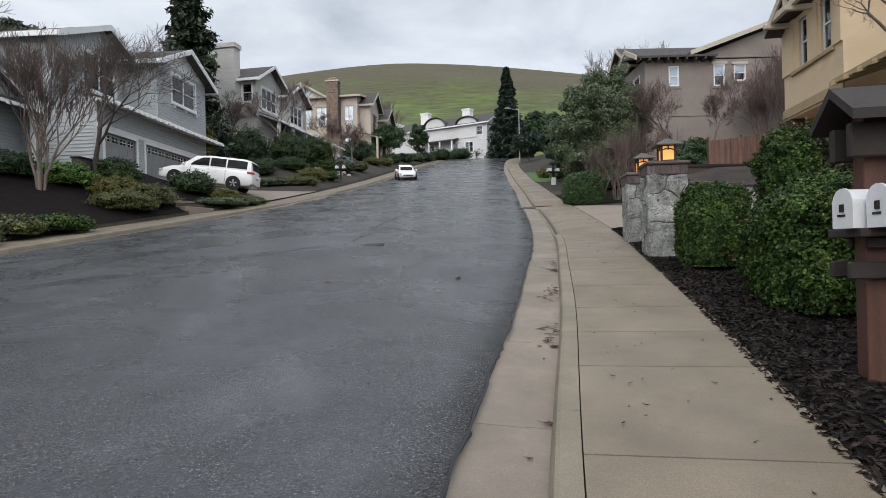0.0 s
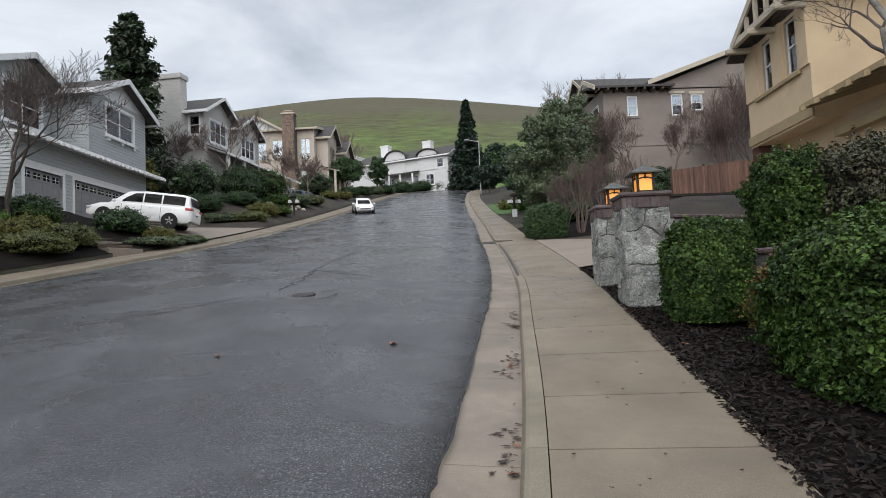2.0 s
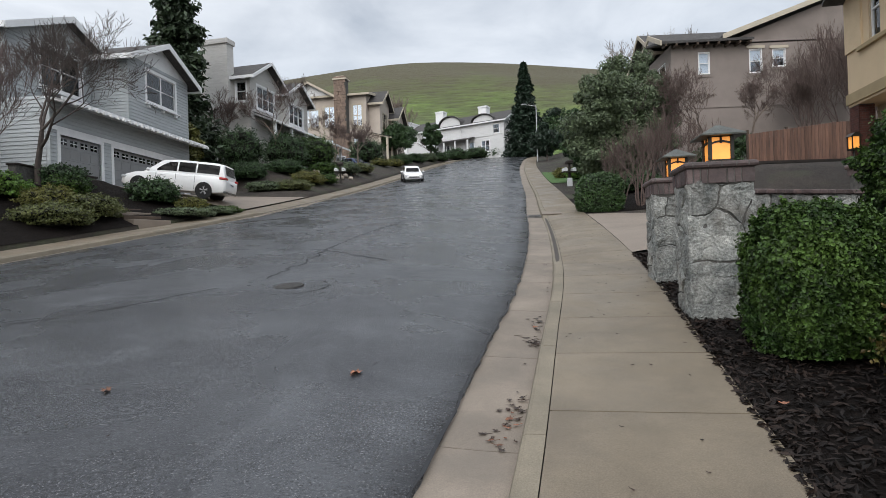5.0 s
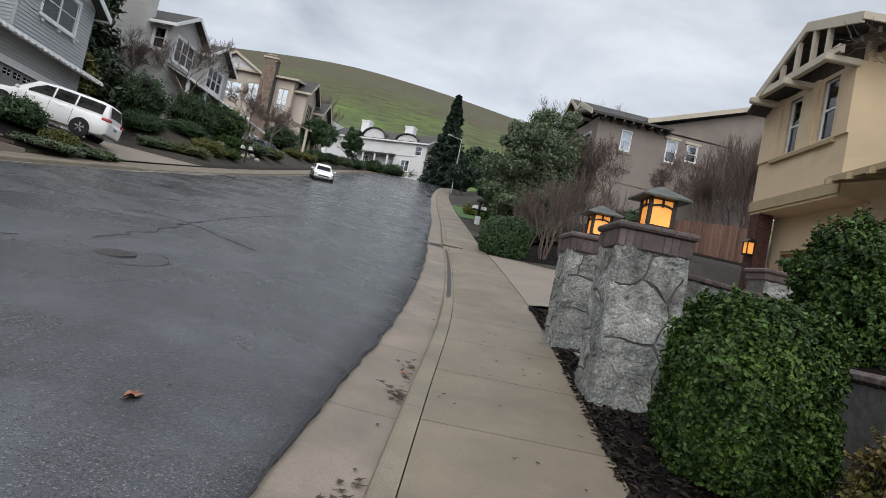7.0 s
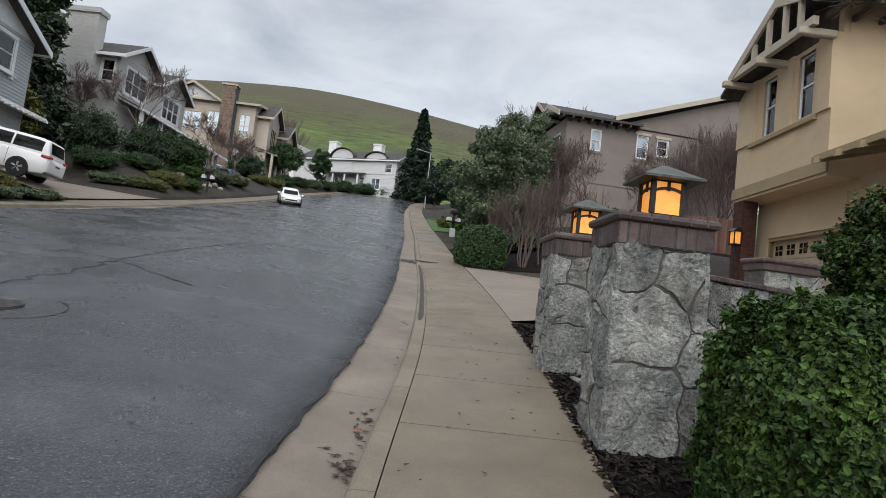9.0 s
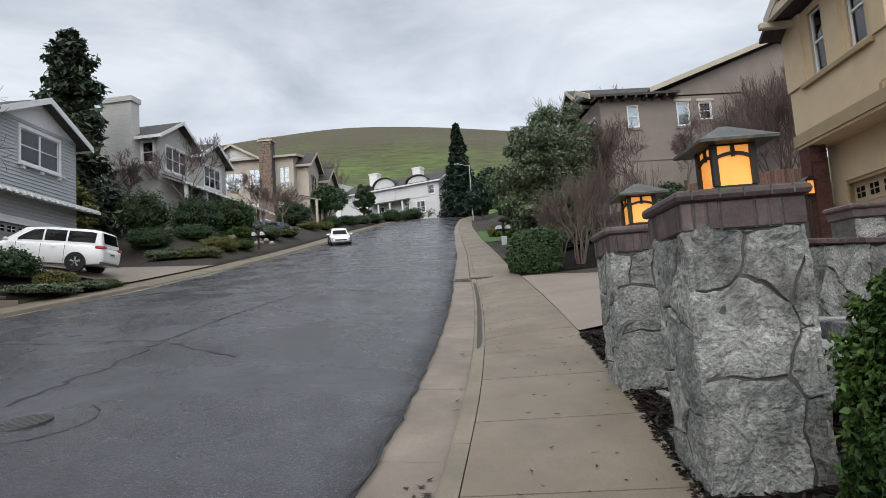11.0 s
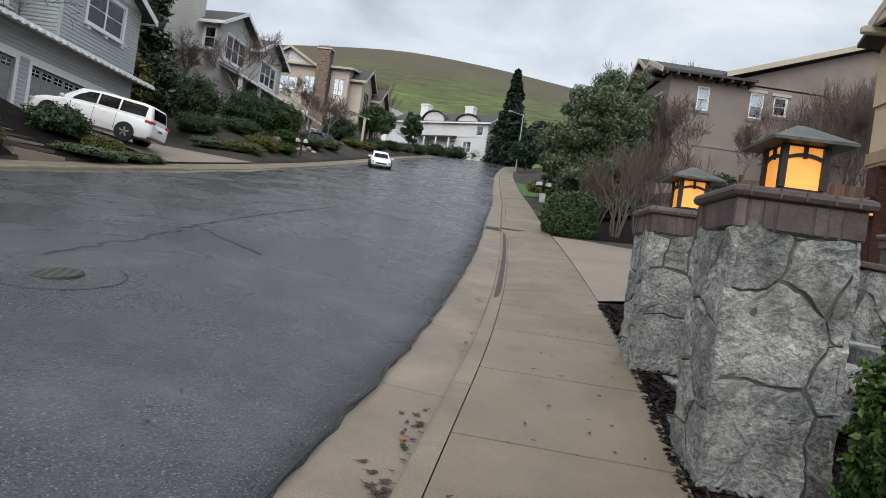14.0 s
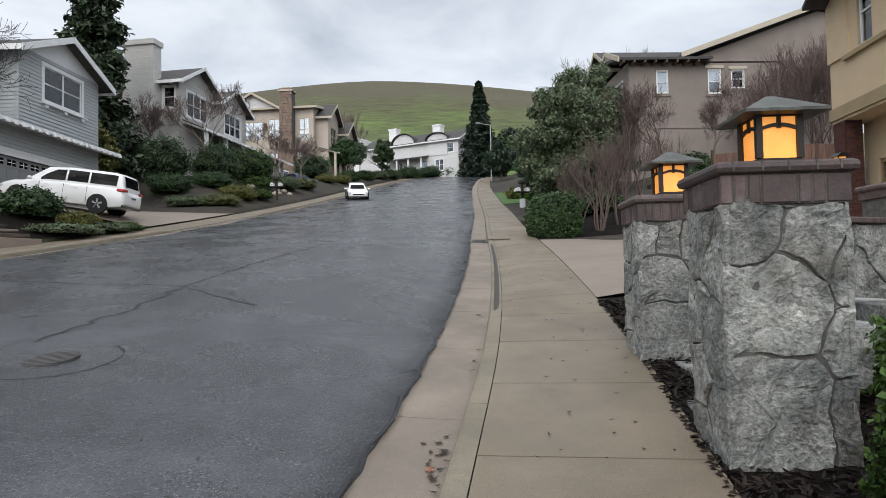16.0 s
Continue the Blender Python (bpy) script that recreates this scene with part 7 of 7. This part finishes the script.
    for s in (-1, 1):
        for n_, (u0, u1) in enumerate(spans):
            last = n_ == len(spans) - 1
            grid = [[skin(u, .2 + (.84 - .2) * f * (1 - (.75 * max(k - 2, 0) / 3 if last else 0)), s) for f in (0, .33, .6, 1)] for k, u in enumerate(np.linspace(u0, u1, 6))]
            glazing("side_window", grid, Vector((0, s * .009, 0)))
    (ua, ub), (uc, ud) = (gh[-2][0], gh[-1][0]), (gh[0][0], gh[1][0])
    for name, u0, u1, dx in (("windscreen", ua + (ub - ua) * .1, ub - (ub - ua) * .1, .012), ("rear_window", uc + (ud - uc) * .15, ud - (ud - uc) * .12, -.012)):
        grid = [[Vector((skin(u, .98, 1).x, g * skin(u, .98, 1).y * .86, skin(u, .98, 1).z + .035)) for g in (-1, -.5, 0, .5, 1)] for u in np.linspace(u0, u1, 4)]
        glazing(name, grid, Vector((dx, 0, .004)))
    for s in (-1, 1):
        bm = bmesh.new()
        um = gh[-1][0] - 0.06
        bmesh.ops.create_icosphere(bm, subdivisions=2, radius=1.0, matrix=Matrix.Translation(((um - .5) * L, s * (W + .1), gh[-1][2] + .08)) @ Matrix.Diagonal((.09, .12, .08, 1)))
        part("mirror", bm, paint, C, smooth_faces=True)
        # lamps
        bm = bmesh.new()
        tz = 1.0 if kind == "van" else .85
        box(bm, -.5 * L - .005, -.5 * L + .34, s * W * .62 if s > 0 else -W * .97, W * .97 if s > 0 else -W * .62, tz - .06, tz + .06, bevel=.03)
        part("tail_lamp", bm, "tail_red", C)
        bm = bmesh.new()
        hz = st[-2][2] - .10
        box(bm, .5 * L - .34, .5 * L - .06, s * W * .5 if s > 0 else -W * .86, W * .86 if s > 0 else -W * .5, hz - .07, hz + .05, bevel=.03)
        part("headlamp", bm, "lens", C)
        for u in (.20, .81):
            bm = bmesh.new()
            tube(bm, ((u - .5) * L, s * (W - .16), r), ((u - .5) * L, s * (W + .004), r), r * 1.16, r * 1.16, 24)
            part("wheel_arch", bm, "tyre", C)
            wheel(C, (u - .5) * L, s * (W - .09), r, .21, s)
        for u in ((.36, .58) if kind != "saloon" else (.42, .60)):
            bm = bmesh.new()
            box(bm, (u - .5) * L, (u - .5) * L + .2, s * W - .02, s * W + .025, .90, .925)
            part("door_handle", bm, paint, C)
        for u in (.29, .47, .655):
            bm = bmesh.new()
            box(bm, (u - .5) * L, (u - .5) * L + .012, s * W - .03, s * W + .001, .36, 1.0 if kind != "saloon" else .86)
            part("door_gap", bm, "car_dark", C)
    bm = bmesh.new()
    box(bm, -.5 * L - .012, -.5 * L + .02, -.26, .26, .70, .82)
    p = part("number_plate", bm, "plate", C)
    bm = bmesh.new()
    box(bm, -.5 * L - .015, -.5 * L - .011, -.2, .2, .735, .785)
    part("plate_marks", bm, "car_blue", p)
    bm = bmesh.new()
    box(bm, .5 * L - .12, .5 * L + .004, -W * .55, W * .55, st[-1][2] - .16, st[-1][2] - .02, bevel=.02)
    part("grille", bm, "car_dark", C)
    bm = bmesh.new()
    box(bm, -.5 * L + .005, -.5 * L + .12, -W * .9, W * .9, .30, .40, bevel=.02)
    part("bumper", bm, "car_dark", C)
    return C


car("white minivan with alloy wheels parked nose-up on a drive", pose(-12.95, 33.4, 5.34, 0, -7.5, 184), "car_white", 5.1, 1.98, 1.75, "van")
car("white four-door saloon parked at the kerb facing downhill", pose(-3.6, 60.0, 8.80, 0, 9.2, -80), "car_white", 4.75, 1.8, 1.42, "saloon")
car("dark blue saloon parked on a drive", pose(-11.2, 72.5, 11.75, 0, 4, -38), "car_blue", 4.6, 1.8, 1.4, "saloon")
car("dark estate vehicle parked across the top of the road", pose(13.0, 124.5, 20.15, 0, 3, -165), "car_dark", 4.8, 1.9, 1.72, "suv")
car("white saloon parked high on a drive", pose(-14.8, 74.5, 13.1, 0, 2, -30), "car_white", 4.6, 1.8, 1.42, "saloon")


# ---------- mailboxes, fence, hydrant, small things ----------
def mailbox(parent, x, y, z, rot, length=0.5, w=0.165, h=0.21):
    """A tunnel-topped steel letterbox with a door, a latch and a flag."""
    mt = pose(x, y, z, 0, 0, rot)
    bm = bmesh.new()
    prof = [(-w / 2, 0), (w / 2, 0), (w / 2, h * .62)] + [(w / 2 * math.cos(a), h * .62 + h * .38 * math.sin(a)) for a in np.linspace(0.25, math.pi - .25, 8)] + [(-w / 2, h * .62)]
    prism(bm, prof, 0, length, "x")
    bmesh.ops.transform(bm, matrix=mt, verts=bm.verts)
    b = part("letterbox", bm, "mailbox", parent)
    bm = bmesh.new()
    prism(bm, [(p[0] * 1.06, p[1] * 1.03) for p in prof], -0.018, 0.0, "x")
    bmesh.ops.transform(bm, matrix=mt, verts=bm.verts)
    d = part("door", bm, "mailbox", b)
    bm = bmesh.new()
    box(bm, -0.03, -0.018, -0.018, 0.018, h * .42, h * .62)
    bmesh.ops.transform(bm, matrix=mt, verts=bm.verts)
    part("latch", bm, "lamp_dark", d)
    bm = bmesh.new()
    box(bm, -0.022, -0.018, -0.03, 0.05, h * .3, h * .36)
    bmesh.ops.transform(bm, matrix=mt, verts=bm.verts)
    part("number_bar", bm, "car_dark", d)
    return b


post = thing("mailbox_post", "red timber mailbox post with dark roof and two white letterboxes", "mailbox", pose(3.05, 4.25, 0.45, 0, 0, -12))
bm = bmesh.new()
box(bm, -0.085, 0.085, -0.085, 0.085, -0.2, 2.05, bevel=0.008)
part("post", bm, "red_wood", post)
bm = bmesh.new()
box(bm, -0.20, 0.75, -0.30, 0.24, 1.13, 1.19, bevel=0.006)
part("shelf", bm, "dark_wood", post)
for y in (-0.14, 0.14):
    bm = bmesh.new()
    box(bm, -0.22, 0.7, y - 0.03, y + 0.03, 0.84, 0.96, bevel=0.01)
    part("crossbar", bm, "dark_wood", post)
    bm = bmesh.new()
    box(bm, -0.1, 0.5, y - 0.03, y + 0.03, 1.05, 1.13, bevel=0.01)
    part("bearer", bm, "dark_wood", post)
    bm = bmesh.new()
    box(bm, -0.2, 0.72, y - 0.04, y + 0.04, 1.68, 1.92, bevel=0.01)
    part("roof_beam", bm, "dark_wood", post)
bm = bmesh.new()
slab(bm, (-0.26, -0.36, 1.98), (0.8, -0.36, 1.98), (0.8, 0, 2.2), (-0.26, 0, 2.2), 0.07)
slab(bm, (-0.26, 0.36, 1.98), (0.8, 0.36, 1.98), (0.8, 0, 2.2), (-0.26, 0, 2.2), 0.07)
part("roof", bm, "dark_wood", post)
mailbox(post, -0.24, -0.16, 1.19, 12, h=0.27, w=0.2)
mailbox(post, -0.12, -0.38, 1.19, 12, h=0.28, w=0.2)

for k, (x, y, lab) in enumerate(((-8.95, 53.4, "dark post with two white letterboxes on the bank"), (8.45, 45.2, "dark post with two white letterboxes beside a path"))):
    P = thing("mailbox_post", lab, "mailbox", pose(x, y, gz(x, y), 0, 0, 90 if k == 0 else -80))
    bm = bmesh.new()
    box(bm, -0.07, 0.07, -0.07, 0.07, -0.2, 1.5, bevel=0.01)
    part("post", bm, "dark_wood", P)
    bm = bmesh.new()
    box(bm, -0.3, 0.3, -0.5, 0.5, 0.95, 1.0)
    part("shelf", bm, "dark_wood", P)
    bm = bmesh.new()
    box(bm, -0.22, 0.22, -0.24, 0.24, 1.5, 1.75, bevel=0.06)
    part("roof", bm, "dark_wood", P)
    for s in (-1, 1):
        mailbox(P, -0.3, s * 0.3, 1.0, 0, h=0.26, w=0.24)
    if k:
        bm = bmesh.new()
        box(bm, -0.12, 0.12, -0.16, 0.16, -0.1, 0.55, bevel=0.02)
        part("stone_base", bm, "mailbox", P)

fence = thing("fence", "weathered red-brown board fence on the bank", "fence", pose(14.6, 32.6, 0, 0, 0, 3))
for k in range(34):
    x = k * 0.165
    top = 7.2 + 0.11 * min(x, 4.2)
    bm = bmesh.new()
    box(bm, x, x + 0.15, 0, 0.022, 5.6, top, bevel=0.004)
    part("board", bm, "fence", fence)
for z in (6.0, 6.9):
    bm = bmesh.new()
    box(bm, 0, 5.6, 0.022, 0.06, z, z + 0.09)
    part("rail", bm, "fence", fence)
for k in range(4):
    bm = bmesh.new()
    box(bm, k * 1.85 - 0.05, k * 1.85 + 0.05, 0.06, 0.16, 5.3, 7.4 + 0.1 * min(k, 2))
    part("post", bm, "brown_wood", fence)
bank = thing("retaining_wall", "dark low timber retaining wall under the fence", "wall", pose(11.0, 30.2, 0, 0, 0, 3))
bm = bmesh.new()
box(bm, 0, 10, 0, 0.3, 3.4, 5.5)
part("wall", bm, "brown_wood", bank)
bm = bmesh.new()
box(bm, -0.1, 10.1, -0.08, 0.38, 5.5, 5.62)
part("cap", bm, "dark_wood", bank)

hyd = thing("fire_hydrant", "cream-painted stubby fire hydrant beside the footway", "hydrant", pose(-12.1, 11.4, level(11.4) + 0.12))
bm = bmesh.new()
for z0, z1, r0, r1 in ((-0.05, 0.05, 0.16, 0.16), (0.05, 0.5, 0.11, 0.11), (0.5, 0.55, 0.15, 0.15), (0.55, 0.66, 0.13, 0.09), (0.66, 0.74, 0.05, 0.04)):
    tube(bm, (0, 0, z0), (0, 0, z1), r0, r1, 14)
part("barrel", bm, "hydrant", hyd)
for dx, dy in ((1, 0), (-1, 0), (0, 1)):
    bm = bmesh.new()
    tube(bm, (dx * 0.08, dy * 0.08, 0.38), (dx * 0.22, dy * 0.22, 0.38), 0.075, 0.085, 10)
    part("outlet", bm, "hydrant", hyd)

# wall lantern and path lamp by the garage
wl_ = thing("post_lantern", "small lit amber lantern on a dark post beside the garage pier", "lantern", pose(13.85, 23.9, 5.33))
for x in (-0.12, 0.12):
    for y in (-0.12, 0.12):
        bm = bmesh.new()
        box(bm, x - 0.015, x + 0.015, y - 0.015, y + 0.015, -0.28, 0.12)
        part("corner_bar", bm, "lamp_dark", wl_)
bm = bmesh.new()
box(bm, -0.11, 0.11, -0.11, 0.11, -0.26, 0.12, bevel=0.01)
part("glass", bm, "lamp_glass", wl_)
bm = bmesh.new()
prism(bm, [(-0.2, 0.12), (0.2, 0.12), (0.06, 0.24), (-0.06, 0.24)], -0.17, 0.17, "y")
part("hood", bm, "lamp_dark", wl_)
bm = bmesh.new()
box(bm, -0.14, 0.14, -0.14, 0.14, -0.31, -0.26, bevel=0.01)
tube(bm, (0, 0, -2.3), (0, 0, -0.3), 0.035, 0.035, 8)
part("post", bm, "lamp_dark", wl_)

# steps and cobble wall on the far bank
st_ = thing("garden_steps", "weathered timber-edged steps up the bank", "steps", pose(-10.9, 27.0, level(27.0) + 0.1, 0, 0, -22))
for k in range(8):
    bm = bmesh.new()
    box(bm, -0.55 * k - 0.6, -0.55 * k, -0.85, 0.85, 0.18 * k - 0.3, 0.18 * k + 0.17, bevel=0.015)
    part("tread", bm, "brown_wood" if k % 2 else "drive", st_)
cob = thing("cobble_wall", "low rounded-cobble garden wall with a dark cap", "wall", pose(-16.2, 31.4, 5.45, 0, 0, -94))
bm = bmesh.new()
box(bm, 0, 4.6, 0, 0.35, -0.6, 0.62)
cw = part("core", bm, "mortar", cob)
bm = bmesh.new()
box(bm, -0.05, 4.65, -0.06, 0.41, 0.62, 0.70, bevel=0.015)
part("cap", bm, "dark_wood", cob)
cob2 = thing("cobble_wall", "low rounded-cobble garden wall before a bay window", "wall", pose(-18.0, 25.4, 4.75, 0, 0, -96))
bm = bmesh.new()
box(bm, 0, 7.5, 0, 0.35, -0.6, 0.55)
cw2 = part("core", bm, "mortar", cob2)
rnd = random.Random(12)
ico = bmesh.new()
bmesh.ops.create_icosphere(ico, subdivisions=2, radius=1.0)
meshes = []
for q in range(5):
    b2 = ico.copy()
    for v_ in b2.verts:
        v_.co *= 1 + 0.22 * noise.noise(v_.co * 1.3 + Vector((q * 5, 0, 0)))
    me = bpy.data.meshes.new("cobble")
    b2.to_mesh(me)
    b2.free()
    me.materials.append(M["river_stone"])
    me.polygons.foreach_set("use_smooth", [True] * len(me.polygons))
    meshes.append(me)
ico.free()


def cobbles(parent, n, x1, z0, z1, size, y=0.0):
    for k in range(n):
        ob = new("cobble", rnd.choice(meshes))
        ob.parent = parent
        s = size * rnd.uniform(0.7, 1.3)
        ob.matrix_basis = pose(rnd.uniform(0.1, x1), y + rnd.uniform(-0.02, 0.05), rnd.uniform(z0, z1), rnd.uniform(0, 360), rnd.uniform(0, 360), 0) @ Matrix.Diagonal((s, s * 0.8, s * 0.75, 1))


cobbles(cw, 90, 4.5, -0.2, 0.55, 0.15)
cobbles(cw2, 120, 7.4, -0.2, 0.5, 0.15)
for k in range(26):
    x, y = rnd.uniform(-11.5, -8.6), rnd.uniform(54, 68)
    ob = new("boulder", rnd.choice(meshes))
    s = rnd.uniform(0.15, 0.4)
    ob.matrix_basis = pose(x, y, gz(x, y) + s * 0.3, 0, 0, rnd.uniform(0, 360)) @ Matrix.Diagonal((s, s * 0.8, s * 0.7, 1))
    tagged(ob, "pale boulder on the planted bank", "boulder", "boulders on the bank")

# street lamp at the top of the road
lampx, lampy = 12.1, 92.0
SL = thing("street_lamp", "slim grey street lamp beside the upper footway", "street lamp", pose(lampx, lampy, level(lampy)))
bm = bmesh.new()
tube(bm, (0, 0, 0), (0, 0, 8.2), 0.1, 0.06, 10)
part("pole", bm, "alloy", SL)
bm = bmesh.new()
tube(bm, (0, 0, 8.1), (-1.6, 0, 8.4), 0.05, 0.04, 8)
part("arm", bm, "alloy", SL)
bm = bmesh.new()
box(bm, -2.2, -1.5, -0.16, 0.16, 8.34, 8.5, bevel=0.05)
part("lamp_head", bm, "alloy", SL)
# small bronze ornament in the bed by the drive
orn = thing("path_light", "small dark bronze path light in the mulch", "path light", pose(4.95, 15.6, gz(4.95, 15.6)))
bm = bmesh.new()
tube(bm, (0, 0, -0.05), (0, 0, 0.22), 0.012, 0.012, 8)
tube(bm, (0, 0, 0.2), (0, 0, 0.42), 0.06, 0.03, 10)
tube(bm, (0, 0, 0.42), (0, 0, 0.5), 0.03, 0.004, 10)
part("stem", bm, "lamp_dark", orn)
